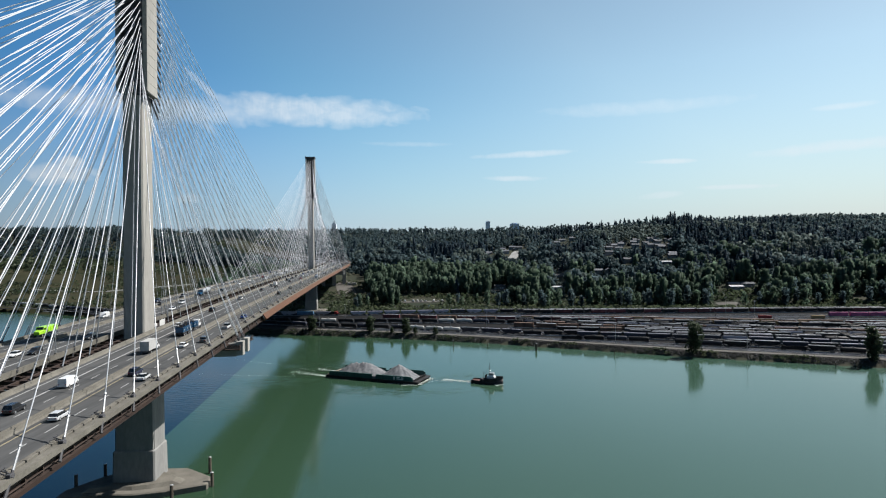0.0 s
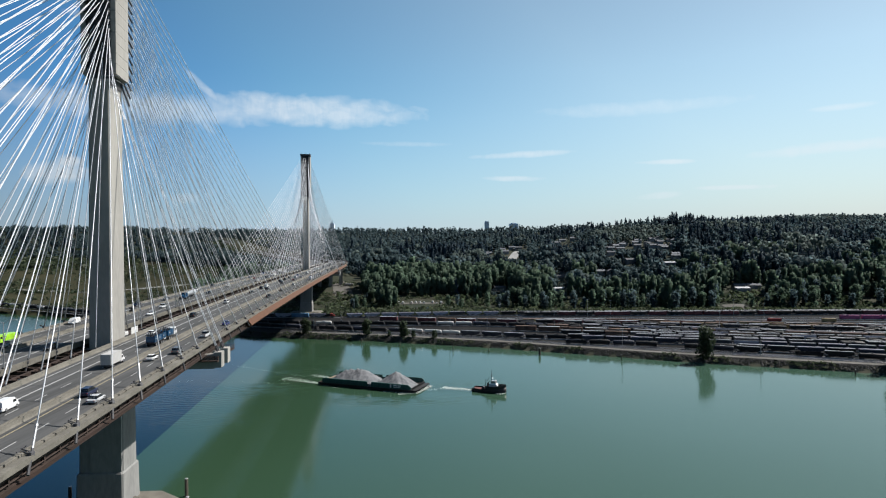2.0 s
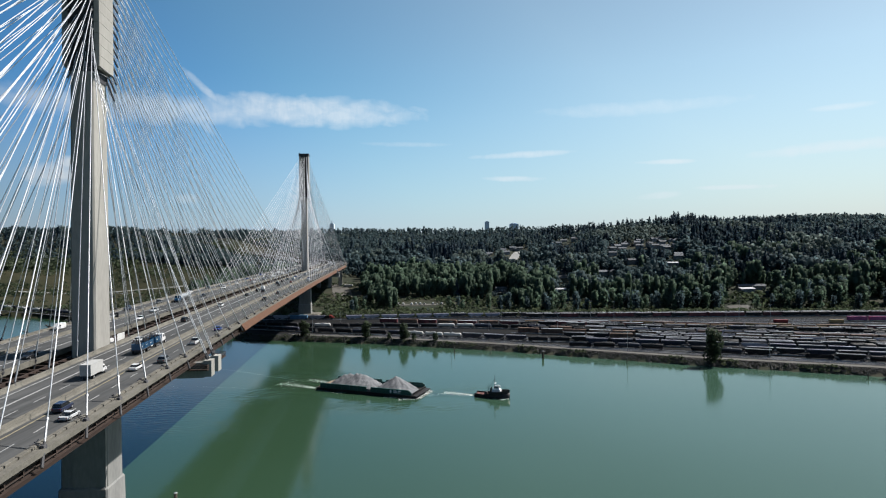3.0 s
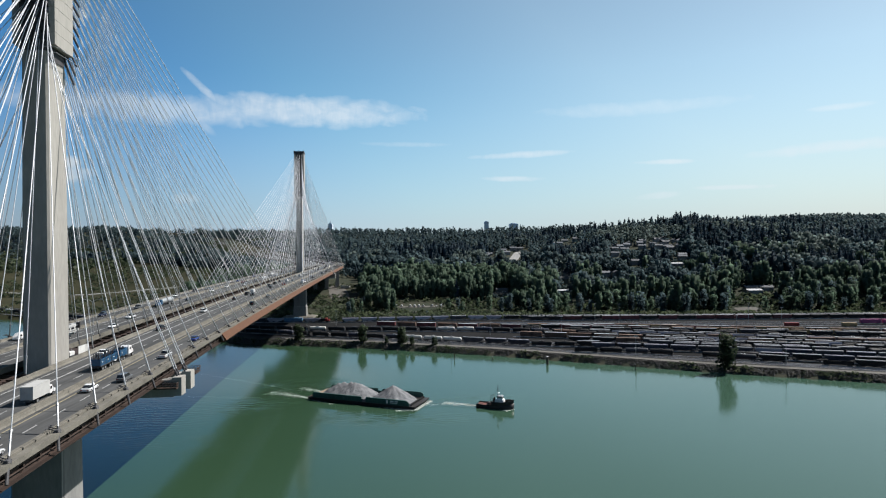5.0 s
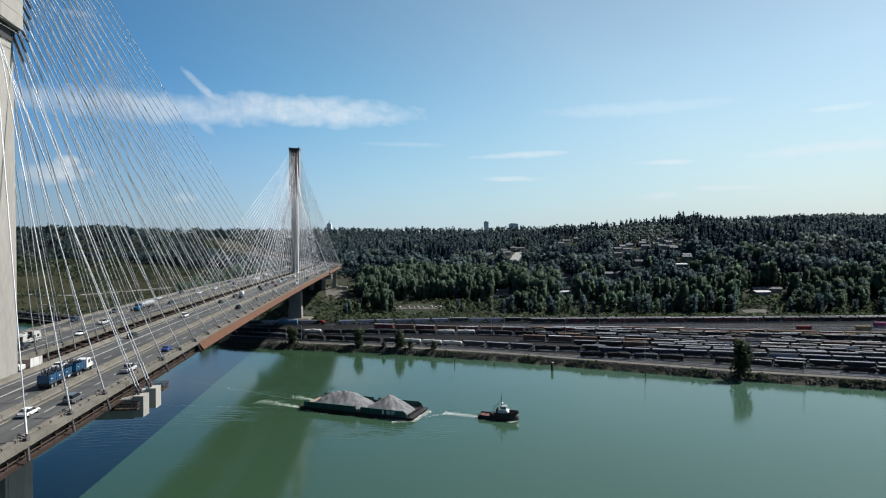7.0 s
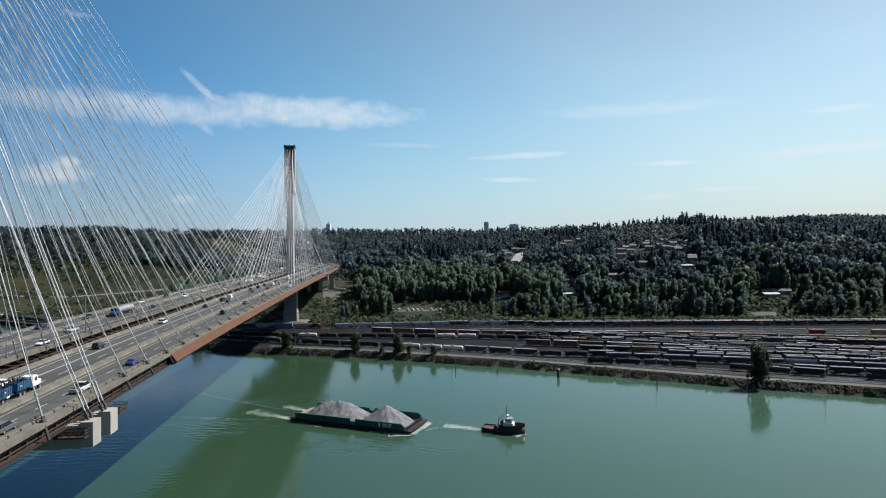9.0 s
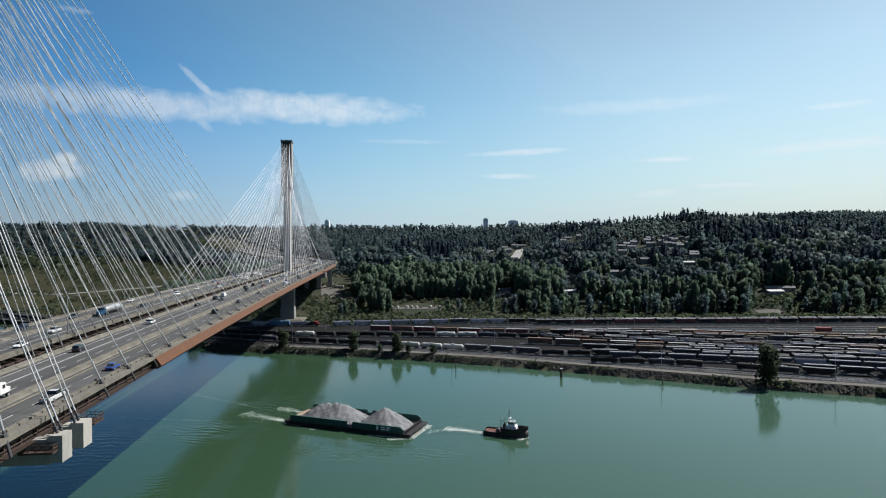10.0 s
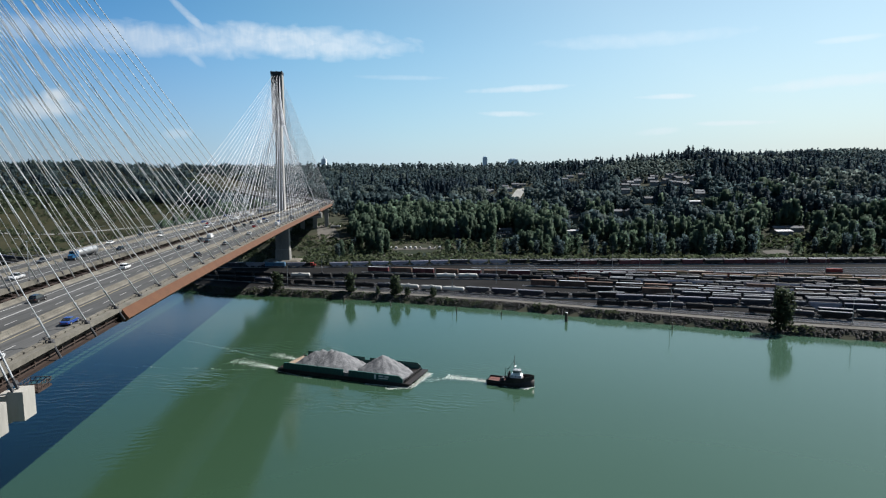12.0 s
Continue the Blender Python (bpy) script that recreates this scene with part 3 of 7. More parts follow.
def tower(s0, base_z, name):
    w0 = TOWER_W[s0]
    t = new(name)
    t.parent = bridge
    rz = road_z(s0)

    def ring(z, hw, hl, ch=0.45):
        pts = [(-hw + ch, -hl), (hw - ch, -hl), (hw, -hl + ch), (hw, hl - ch), (hw - ch, hl), (-hw + ch, hl), (-hw, hl - ch), (-hw, -hl + ch)]
        return [PA(s0 + b, w0 + a, z) for a, b in pts]

    head = rz + 74
    g = G()
    g.loft([ring(rz - 3, 3.25, 4.6), ring(rz + 30, 3.2, 4.5), ring(head + 4, 3.0, 4.2)])
    part("shaft", g, M_CONC, t, "tapered concrete shaft")
    g = G()
    g.loft([ring(base_z + 10, 6.2, 4.9), ring(rz - 3, 6.0, 4.7)])
    part("pier", g, M_PIER, t, "broad concrete pier under the decks")
    # raised face towards the approach, leaving a set-back strip beside it
    g = G()
    g.loft([[PA(s0 + b, w0 + a, z) for a, b in ((-2.9, -5.25), (5.9, -5.25), (5.9, -4.0), (-2.9, -4.0))] for z in (base_z + 12.0, rz - 3)])
    part("pier_face", g, M_PIER, t)
    g = G()
    g.loft([ring(base_z, 6.7, 6.0), ring(base_z + 11.5, 6.5, 5.8), ring(base_z + 12.0, 6.2, 5.5)])
    part("plinth", g, M_PIER, t)
    # head: side walls of stacked panels, dark anchor boxes between them
    H0, H1 = rz + 79.5, rz + 122.5
    g = G()
    g.loft([ring(rz + 76, 3.2, 3.4, 0.1), ring(H1 - 1, 3.5, 3.4, 0.1)])
    part("anchor_core", g, M_DARK, t, "dark steel core of the tower head")
    rows = 14
    hz = (H1 - H0) / rows
    for sd in (1, -1):
        for k in range(rows):
            z0 = H0 + k * hz
            lift = 0.7 if k == 0 else 0.0
            rings = [[PA(s0 + b, w0 + a * sd, z + tl * (b + 4.3) / 8.6) for a, b in ((3.5, -4.3), (4.9, -4.3), (4.95, -4.2), (4.95, 4.2), (4.9, 4.3), (3.5, 4.3))] for z, tl in ((z0 + 0.06, -0.7), (z0 + hz - 0.02, -0.7))]
            part("wall_panel", G().loft([r[::sd] for r in rings]), M_CONC, t)
    pipes = []
    for k in range(18):
        z = rz + 78.6 + 2.52 * k
        for sgn in (-1, 1):
            for sd in (1, -1):
                for w in (1.1, 2.9):
                    # guide pipe pointing down the stay
                    c = PA(s0 + sgn * 3.6, w0 + sd * w, z)
                    far = P(s0 + sgn * (5.0 if k == 0 else 15.8 + 13.1 * (k - 1)), sd * (32.3 if w > 2 else 5.1))
                    d = (far - c).normalized()
                    g = G()
                    g.tube([c - d * 0.5, c + d * (7.4 if sgn > 0 and w > 2 else 2.6)], 0.27, 7)
                    pipes.append(g) if s0 else part("guide_pipe", g, M_DARK, t)
                g = G()
                m = Matrix.Translation(PA(s0 + sgn * 3.5, w0 + sd * 2.0, z + 0.3)) @ Matrix.Rotation(math.atan2(U.y, U.x) - math.pi / 2, 4, "Z")
                g.box(-1.45, 1.45, -0.5, 0.5, -0.8, 0.8, m=m)
                pipes.append(g) if s0 else part("anchor_box", g, M_DARK, t)
    if pipes:
        g = G()
        for q in pipes:
            g.add(q.v, q.f)
        part("guide_pipe_cluster", g, M_DARK, t)["kind"] = "stuff"
    for sd in (1, -1):
        for z in (rz + 77.2, rz + 78.6):
            g = G()
            pts = [PA(s0 + b, w0 + a * sd, z) for a, b in ((2.6, -5.4), (5.6, -5.4), (5.6, 5.4), (2.6, 5.4))]
            g.tube(pts, 0.07, 5)
            part("service_rail", g, M_STEEL, t)
    g = G()
    g.loft([ring(H1, 5.2, 4.6, 0.2), ring(H1 + 2.2, 5.2, 4.6, 0.2)])
    part("cap", g, M_DARK, t)
    for a, b in ((-4.6, -4), (4.6, -4), (0, -4.2), (4.6, 4), (-4.6, 4)):
        g = G()
        c = PA(s0 + b, w0 + a, H1 + 2.2)
        g.tube([c, c + Vector((0, 0, 1.6))], 0.08, 5)
        g.box(c.x - 0.3, c.x + 0.3, c.y - 0.3, c.y + 0.3, c.z, c.z + 0.5)
        part("roof_fitting", g, M_DARK, t)
    return t


def stay(pa, pb, r, parent, lower=True, tube=True, deep=3.2):
    """A stay from its deck anchor pa to the tower at pb, with a little sag."""
    L = (pb - pa).length
    pts = []
    for k in range(9):
        f = k / 8
        pts.append(pa.lerp(pb, f) - Vector((0, 0, 0.012 * L * 4 * f * (1 - f) * 0.35)))
    g = G()
    g.tube(pts, r, 7)
    ob = part("stay_cable", g, M_STAY, parent, smooth=True)
    if lower:
        d = (pts[1] - pts[0]).normalized()
        g = G()
        g.tube([pa - d * deep, pa - d * 0.25, pa - d * 0.2, pa + d * 0.35, pa + d * 0.4, pa + d * 1.0], [0.24, 0.24, 0.42, 0.42, 0.2, 0.2], 8)
        part("sleeve", g, M_DARK, ob, "dark steel anchor sleeve")
    if lower and tube:
        g = G()
        g.tube([pa + d * 0.95, pa + d * 4.55, pa + d * 4.6, pa + d * 5.0], [0.17, 0.17, 0.25, 0.25], 8)
        part("guide_tube", g, M_STEEL, ob, "grey steel guide tube")
    return ob


def stays(s0, back_step, fore_step):
    rz = road_z(s0)
    for k in range(18):
        for sgn in (-1, 1):
            step = fore_step if sgn > 0 else back_step
            along = 5.0 if k == 0 else 15.8 + step * (k - 1)
            for w_deck, w_top in ((HALF - 0.4, 2.9), (INNER + 0.1, 1.1)):
                for side in (1, -1):
                    if k == 0 and w_deck < 10:
                        continue
                    s = s0 + sgn * along if k else s0 - 3.1 + sgn * 3.5
                    pb = PA(s0 + sgn * 3.9, TOWER_W[s0] + side * w_top, rz + 78.6 + 2.52 * k)
                    pa = P(s, side * (w_deck + (2.5 if k == 0 else 0)), 0.4 if k else -1.5)
                    stay(pa, pb, 0.092 + 0.0016 * k, bridge, tube=s0 < 400, deep=3.2 if k else 0.9)
                    if k == 0:
                        stay(P(s - sgn * 1.3, side * (w_deck + 2.5), -1.5), pb - Vector((0, 0, 1.4)), 0.095, bridge, deep=0.9)


tower(0.0, 1.0, "tower")
tower(470.0, 6.0, "tower")
stays(0.0, 13.1, 13.1)
stays(470.0, 13.1, 10.5)

# jogged precast blocks along the outer parapets
_g = G()
_g.box(-0.34, 0.34, -1.63, 1.63, 0.0, 0.70, 0.05)
_blk = part("parapet_block", _g, M_CONC_D, bridge)
_g = G()
_g.box(-0.3, 0.3, -0.5, 0.5, -0.1, 0.6, 0.08).tube([(-0.2, 0.3, 0.5), (-1.5, 0.3, 0.95), (-1.5, 1.5, 0.95), (-2.1, 1.5, 0.5)], 0.09, 6).tube([(-0.2, -0.4, 0.5), (-1.2, -0.4, 0.9), (-1.2, -1.3, 0.9)], 0.09, 6)
_brk = part("anchor_bracket", _g, M_DARK, bridge)
for side in (1, -1):
    for s in np.arange(-130, 330, 3.28):
        piece("parapet_block", _blk.data, bridge, Matrix.Translation(P(s, side * (HALF - 1.85))) @ _turn @ Matrix.Rotation(radians(3.4 * side), 4, "Z"))
    for s0 in (0.0, 470.0):
        for k in range(1, 18):
            for sgn in (-1, 1):
                piece("anchor_bracket", _brk.data, bridge, Matrix.Translation(P(s0 + sgn * (15.8 + 13.1 * (k - 1)), side * (HALF - 0.5), 0.3)) @ _turn)
bpy.data.objects.remove(_blk)
bpy.data.objects.remove(_brk)

# ---- cross beams and footing of the towers ----
def along(g_list, name, material, parent, label=""):
    g = G()
    for s0, s1, w0, w1, z0, z1 in g_list:
        ring = lambda z: [PA(s0, w0, z), PA(s0, w1, z), PA(s1, w1, z), PA(s1, w0, z)]
        g.loft([ring(z0), ring(z1)])
    return part(name, g, material, parent, label)


for s0 in (0.0, 470.0):
    rz = road_z(s0)
    for ds in (-6.6, 0.4):
        for side in (1, -1):
            a, b = sorted((side * 6.0, side * 34.6))
            along([(s0 + ds - 1.5, s0 + ds + 1.5, a, b, rz - 7.2, rz - 3.0)], "cross_beam", M_CONC, bridge, "concrete cross beam under the deck")
            a, b = sorted((side * 34.4, side * 36.6))
            along([(s0 + ds - 1.55, s0 + ds + 1.55, a, b, rz - 6.9, rz - 2.4)], "anchor_block", M_CONC, bridge, "pale concrete anchor block at the beam's end")
    # access walkways hung beside the beams
    for d0, d1, w0, w1, floor_z in ((2.4, 6.4, 33.6, 36.8, rz - 3.6), (-9.9, -8.3, 30.6, 36.0, rz - 4.6)):
        walk_ob = along([(s0 + d0, s0 + d1, w0, w1, floor_z - 0.3, floor_z)], "walkway", M_BROWN, bridge, "dark brown steel inspection walkway with braced railings")
        n = 4
        for ends in (((d0, w0), (d0, w1)), ((d1, w0), (d1, w1)), ((d0, w0), (d1, w0)), ((d0, w1), (d1, w1))):
            spots = [[PA(s0 + ends[0][0] + (ends[1][0] - ends[0][0]) * k / n, ends[0][1] + (ends[1][1] - ends[0][1]) * k / n, floor_z + dz) for k in range(n + 1)] for dz in (0.05, 0.6, 1.15)]
            bars = [("handrail", line[0], line[-1], 0.06) for line in spots[1:]]
            bars += [("post", spots[0][k], spots[2][k], 0.05) for k in range(n)]
            bars += [("brace", spots[0][k], spots[2][k + 1], 0.04) for k in range(n)]
            if s0 == 0:
                for name, a, b, r in bars:
                    part(name, G().tube([a, b], r, 4), M_BROWN, walk_ob)
            else:
                g = G()
                for name, a, b, r in bars:
                    g.tube([a, b], r, 4)
                part("railing", g, M_BROWN, walk_ob)["kind"] = "stuff"

# footing of the near tower: a pointed concrete island
_fp = [(-12, -8), (-13.5, 4), (-12, 12.5), (-7.5, 24.5), (-1.5, 25), (8, 14), (9, -4), (3, -12), (-8, -19), (-15, -19)]
g = G()
g.loft([[PA(s, w, -2.5) for s, w in _fp], [PA(s, w, 1.7) for s, w in _fp], [PA(s * 0.96 - 0.1, w * 0.97, 2.0) for s, w in _fp]])
part("footing", g, M_CONC_D, bridge, "pointed concrete footing at the waterline")
g = G()
g.loft([[PA(s * 0.62 - 2, w * 0.66, 2.0) for s, w in _fp], [PA(s * 0.55 - 2, w * 0.55, 3.0) for s, w in _fp]])
part("footing_step", g, M_CONC_D, bridge)
_gz = 6.0
_ff = [(-12, -16), (-12, 16), (-6, 19), (8, 19), (12, 14), (12, -14), (8, -19), (-6, -19)]
g = G()
g.loft([[PA(470 + s, w, 1) for s, w in _ff], [PA(470 + s, w, 6.2) for s, w in _ff], [PA(470 + s * 0.8, w * 0.8, 8.0) for s, w in _ff]])
part("footing", g, M_CONC_D, bridge, "pale concrete footing on the bank")

# approach piers behind the far tower
for s0 in (684.0, 760.0):
    rz = road_z(s0)
    for w in (-24.0, -8.0, 8.0, 22.5):
        g = G()
        q = P(s0, w)
        gz = float(land(np.array([q.x]), np.array([q.y]))[0])
        if rz - gz < 8:
            continue
        g.loft([[PA(s0 + b, w + a, z) for a, b in ((-2.6, -2.0), (2.6, -2.0), (2.6, 2.0), (-2.6, 2.0))] for z in (gz - 1, rz - 4.5)])
        part("approach_column", g, M_CONC, bridge, "square concrete approach column")
    for a, b in ((5.0, 31.5), (-31.5, -5.0)):
        g = G()
        ring = lambda z, e: [PA(s0 - 2.2, a + e, z), PA(s0 - 2.2, b - e, z), PA(s0 + 2.2, b - e, z), PA(s0 + 2.2, a + e, z)]
        g.loft([ring(rz - 5.6, 2.5), ring(rz - 4.2, 0.0), ring(rz - 2.9, 0.0)])
        part("pier_cap", g, M_CONC, bridge)


# ---- lamp posts and signs of the bridge ----
def lamp_post(s, w):
    t = thing("street_lamp", "grey steel lamp post with twin arms on the bridge median", "street lamp", "bridge lamps")
    g = G()
    g.tube([(0, 0, 0), (0, 0, 11.0)], [0.14, 0.08], 7)
    for sx in (-1, 1):
        g.tube([(0, 0, 10.6), (sx * 0.8, 0, 11.3), (sx * 2.2, 0, 11.6)], [0.06, 0.05, 0.045], 6)
    part("pole", g, M_STEEL, t)
    for sx in (-1, 1):
        g = G()
        g.box(sx * 2.6 - 0.45, sx * 2.6 + 0.45, -0.16, 0.16, 11.52, 11.68, 0.04)
        part("lamp_head", g, M_STEEL, t)
    g = G()
    g.box(-0.3, 0.3, -0.3, 0.3, 0, 0.35)
    part("base", g, M_CONC_D, t)
    t.matrix_basis = Matrix.Translation(P(s, w, 0.9)) @ Matrix.Rotation(math.atan2(U.y, U.x) - math.pi / 2, 4, "Z")
    return t


_first = lamp_post(-38.0, -INNER - 0.2)
for _s in np.arange(2.0, 660, 40.0):
    copy_thing(_first, Matrix.Translation(P(_s + 36, -INNER - 0.2, 0.9)) @ Matrix.Rotation(math.atan2(U.y, U.x) - math.pi / 2, 4, "Z"))

# lane signal arm on the near tower, and a pale sign panel beyond it
M_SIGNW = mat("sign_white", (0.46, 0.46, 0.45), (0.40, 0.40, 0.39), 0.6, scale=1.0)
g = G()
g.tube([PA(-2.0, 3.35, road_z(0) + 1.2), PA(-1.0, 4.2, road_z(0) + 8.0), PA(-0.6, 4.4, road_z(0) + 8.6), PA(9.0, 4.4, road_z(0) + 8.9)], [0.13, 0.11, 0.1, 0.07], 7)
part("signal_arm", g, M_STEEL, bridge, "bent grey steel signal arm")
g = G()
c = PA(9.2, 4.4, road_z(0) + 8.8)
g.box(c.x - 0.5, c.x + 0.5, c.y - 0.15, c.y + 0.15, c.z - 0.7, c.z + 0.7)
part("signal_head", g, M_DARK, bridge)
# service platform between the decks
g = G()
ring = lambda z: [P(5.2, -4.8, z), P(5.2, 4.8, z), P(22.0, 4.8, z), P(22.0, -4.8, z)]
g.loft([ring(-0.7), ring(0.1)])
part("service_platform", g, M_BROWN, bridge, "dark steel platform between the decks")
screen = thing("screen_panel", "white sheet-metal screen standing along the inner barrier", "panel", "", Matrix.Translation(P(11.5, 4.45, 0.1)) @ _turn)
part("sheet", G().box(-0.05, 0.05, -2.5, 2.5, 0.35, 2.7), M_SIGNW, screen)
for y in (-2.3, 0.0, 2.3):
    part("post", G().box(-0.14, -0.06, y - 0.05, y + 0.05, 0.0, 2.65), M_STEEL, screen)
for y in (-1.25, 1.25):
    part("rib", G().box(0.055, 0.075, y - 0.03, y + 0.03, 0.4, 2.65), M_STEEL, screen)
plant = thing("compressor", "white-hooded site compressor on the platform beside the tower", "compressor", "", Matrix.Translation(P(6.6, 3.2, 0.1)) @ _turn)
part("base", G().box(-0.9, 0.9, -1.2, 1.2, 0.25, 0.9, 0.05), M_DARK, plant)
part("hood", G().box(-0.9, 0.9, -1.2, 1.2, 0.904, 1.9, 0.15), M_SIGNW, plant, "white hood")
for x in (-0.75, 0.75):
    part("skid", G().box(x - 0.1, x + 0.1, -1.3, 1.3, 0.0, 0.249), M_DARK, plant)
part("exhaust", G().tube([(0.4, 0.6, 1.9), (0.4, 0.6, 2.5)], 0.07, 7), M_STEEL, plant)

# ---- rail yard ----
M_RAIL = mat("rail_steel", (0.323, 0.31, 0.308), (0.437, 0.43, 0.44), 0.4, metal=0.5, scale=0.5)
M_TIES = mat("track_bed", (0.0352, 0.0346, 0.0335), (0.0581, 0.0566, 0.054), 0.95, scale=0.1, fine=2.0, spec=0.05)
# shade is put into the dark side paints, sunlight into the roof paint
M_CAR = {
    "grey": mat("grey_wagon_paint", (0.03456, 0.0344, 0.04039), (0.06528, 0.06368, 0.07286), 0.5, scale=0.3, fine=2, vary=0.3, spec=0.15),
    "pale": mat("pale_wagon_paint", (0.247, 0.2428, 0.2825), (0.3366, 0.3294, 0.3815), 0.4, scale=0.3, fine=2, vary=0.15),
    "roof": mat("sun_lightened_roof", (0.189, 0.199, 0.214), (0.315, 0.323, 0.346), 0.5, scale=0.3, fine=2, vary=0.25),
    "white": mat("white_tank_paint", (0.462, 0.462, 0.448), (0.364, 0.350, 0.322), 0.45, scale=0.3, fine=2, vary=0.08),
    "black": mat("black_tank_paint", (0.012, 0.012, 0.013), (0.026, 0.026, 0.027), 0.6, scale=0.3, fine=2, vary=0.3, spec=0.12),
    "maroon": mat("maroon_wagon_paint", (0.07552, 0.0183, 0.02376), (0.1254, 0.03904, 0.04224), 0.45, scale=0.3, fine=2, vary=0.3),
    "tan": mat("tan_wagon_paint", (0.2285, 0.1537, 0.06237), (0.2822, 0.205, 0.104), 0.45, scale=0.3, fine=2, vary=0.2),
    "brown": mat("brown_wagon_paint", (0.08064, 0.04758, 0.03465), (0.1344, 0.08327, 0.06237), 0.7, scale=0.3, fine=2, vary=0.25),
    "blue": mat("blue_wagon_paint", (0.05376, 0.1196, 0.2033), (0.0896, 0.1879, 0.2957), 0.42, scale=0.3, fine=2, vary=0.2),
    "steelblue": mat("slate_wagon_paint", (0.02304, 0.02635, 0.03802), (0.04454, 0.04831, 0.06494), 0.5, scale=0.3, fine=2, vary=0.3, spec=0.15),
    "pink": mat("pink_wagon_paint", (0.256, 0.0549, 0.1452), (0.3456, 0.0854, 0.198), 0.5, scale=0.3, fine=2, vary=0.15),
    "red": mat("red_container_paint", (0.196, 0.021, 0.021), (0.238, 0.042, 0.035), 0.6, scale=0.3, fine=2),
}

ROWS = {
    "A": [(-600, 838), (-300, 668), (-200, 640), (-94, 636), (14, 647), (220, 643), (407, 642), (1000, 640)],
    "A2": [(84, 637), (215, 636), (389, 634), (1000, 628)],
    "B": [(-63, 607), (30, 583), (165, 563), (314, 528), (800, 420)],
    "M1": [(60, 615), (220, 605), (420, 592), (1000, 560)],
    "B0": [(75, 582), (165, 574), (314, 541), (800, 434)],
    "BX": [(110, 567), (165, 556), (314, 521), (800, 405)],
    "CX": [(120, 541), (167, 529), (293, 493), (800, 356)],
    "DX": [(120, 514), (165, 499), (282, 469), (800, 330)],
    "EX": [(150, 485), (200, 470), (285, 447), (800, 316)],
    "GX": [(190, 440), (240, 421), (315, 398), (800, 250)],
    "B2": [(70, 566), (160, 549), (300, 514), (800, 390)],
    "C": [(-600, 806), (-260, 612), (-110, 577), (34, 566), (167, 535), (293, 500), (800, 362)],
    "C2": [(75, 547), (160, 523), (285, 489), (800, 350)],
    "D": [(62, 535), (160, 508), (276, 477), (800, 338)],
    "D2": [(95, 507), (160, 491), (276, 461), (800, 322)],
    "E": [(-600, 790), (-260, 603), (-114, 549), (-29, 524), (29, 503), (69, 488), (147, 478), (256, 450), (800, 310)],
    "G": [(105, 477), (200, 453), (300, 421), (800, 296)],
    "H": [(90, 463), (141, 452), (169, 442), (227, 414), (330, 374), (800, 210)],
}
EMPTY = {
    "M2": [(60, 610), (220, 597), (420, 578), (1000, 540)], "M3": [(120, 595), (250, 580), (430, 560), (1000, 510)],
    "M4": [(-60, 592), (60, 577), (110, 571), (165, 556)], "M5": [(30, 626), (220, 618), (420, 606), (1000, 580)], "M6": [(140, 588), (260, 572), (430, 550), (1000, 496)],
    "L1": [(-150, 572), (-60, 552), (40, 520), (100, 498)], "L2": [(-90, 541), (0, 518), (60, 497), (100, 480)], "L3": [(-20, 536), (50, 513), (95, 496)],
    "N1": [(-130, 541), (-52, 522), (44, 487), (133, 445), (217, 409), (330, 366), (800, 200)], "N2": [(-60, 530), (44, 492), (133, 450), (217, 414), (330, 371), (800, 206)],

}
RAIL_Z = 4.45


def line_points(pts, step):
    p = np.array(pts, float)
    seg = np.hypot(*np.diff(p, axis=0).T)
    cum = np.concatenate([[0], np.cumsum(seg)])
    d = np.arange(0, cum[-1], step)
    return d, np.interp(d, cum, p[:, 0]), np.interp(d, cum, p[:, 1])


def track(pts):
    d, x, y = line_points(pts, 12.0)
    dx, dy = np.gradient(x), np.gradient(y)
    ln = np.hypot(dx, dy)
    nx, ny = -dy / ln, dx / ln

    def side(o, z):
        return [(x[i] + nx[i] * o, y[i] + ny[i] * o, z) for i in range(len(x))]

    t = tagged(new("track"), "steel rails on dark ties and ballast", "railway track", "tracks of the rail yard", "structure")
    g = G().strip(side(-1.9, RAIL_Z - 0.28), side(-1.3, RAIL_Z - 0.12)).strip(side(-1.3, RAIL_Z - 0.12), side(1.3, RAIL_Z - 0.12)).strip(side(1.3, RAIL_Z - 0.12), side(1.9, RAIL_Z - 0.28))
    part("track_bed", g, M_TIES, t)
    for o in (-0.75, 0.75):
        g = G().strip(side(o - 0.13, RAIL_Z - 0.12), side(o - 0.09, RAIL_Z + 0.06)).strip(side(o - 0.09, RAIL_Z + 0.06), side(o + 0.09, RAIL_Z + 0.06)).strip(side(o + 0.09, RAIL_Z + 0.06), side(o + 0.13, RAIL_Z - 0.12))
        part("rail", g, M_RAIL, t)


def bogies(parent, length):
    for sx in (-1, 1):
        g = G()
        for y in (-0.95, 0.95):
            g.box(sx * (length / 2 - 2.2) - 1.1, sx * (length / 2 - 2.2) + 1.1, y - 0.1, y + 0.1, 0.35, 0.75, 0.08)
        for dx in (-0.85, 0.85):
            for y in (-0.75, 0.75):
                c = sx * (length / 2 - 2.2) + dx
                g.tube([(c, y - 0.07, 0.45), (c, y + 0.07, 0.45)], 0.45, 8)
        c = sx * (length / 2 - 2.2)
        g.box(c - 0.25, c + 0.25, -1.0, 1.0, 0.4, 0.7)
        for dx in (-0.85, 0.85):
            g.tube([(c + dx, -0.9, 0.45), (c + dx, 0.9, 0.45)], 0.08, 5)
        part("bogie", g, M_DARK, parent)


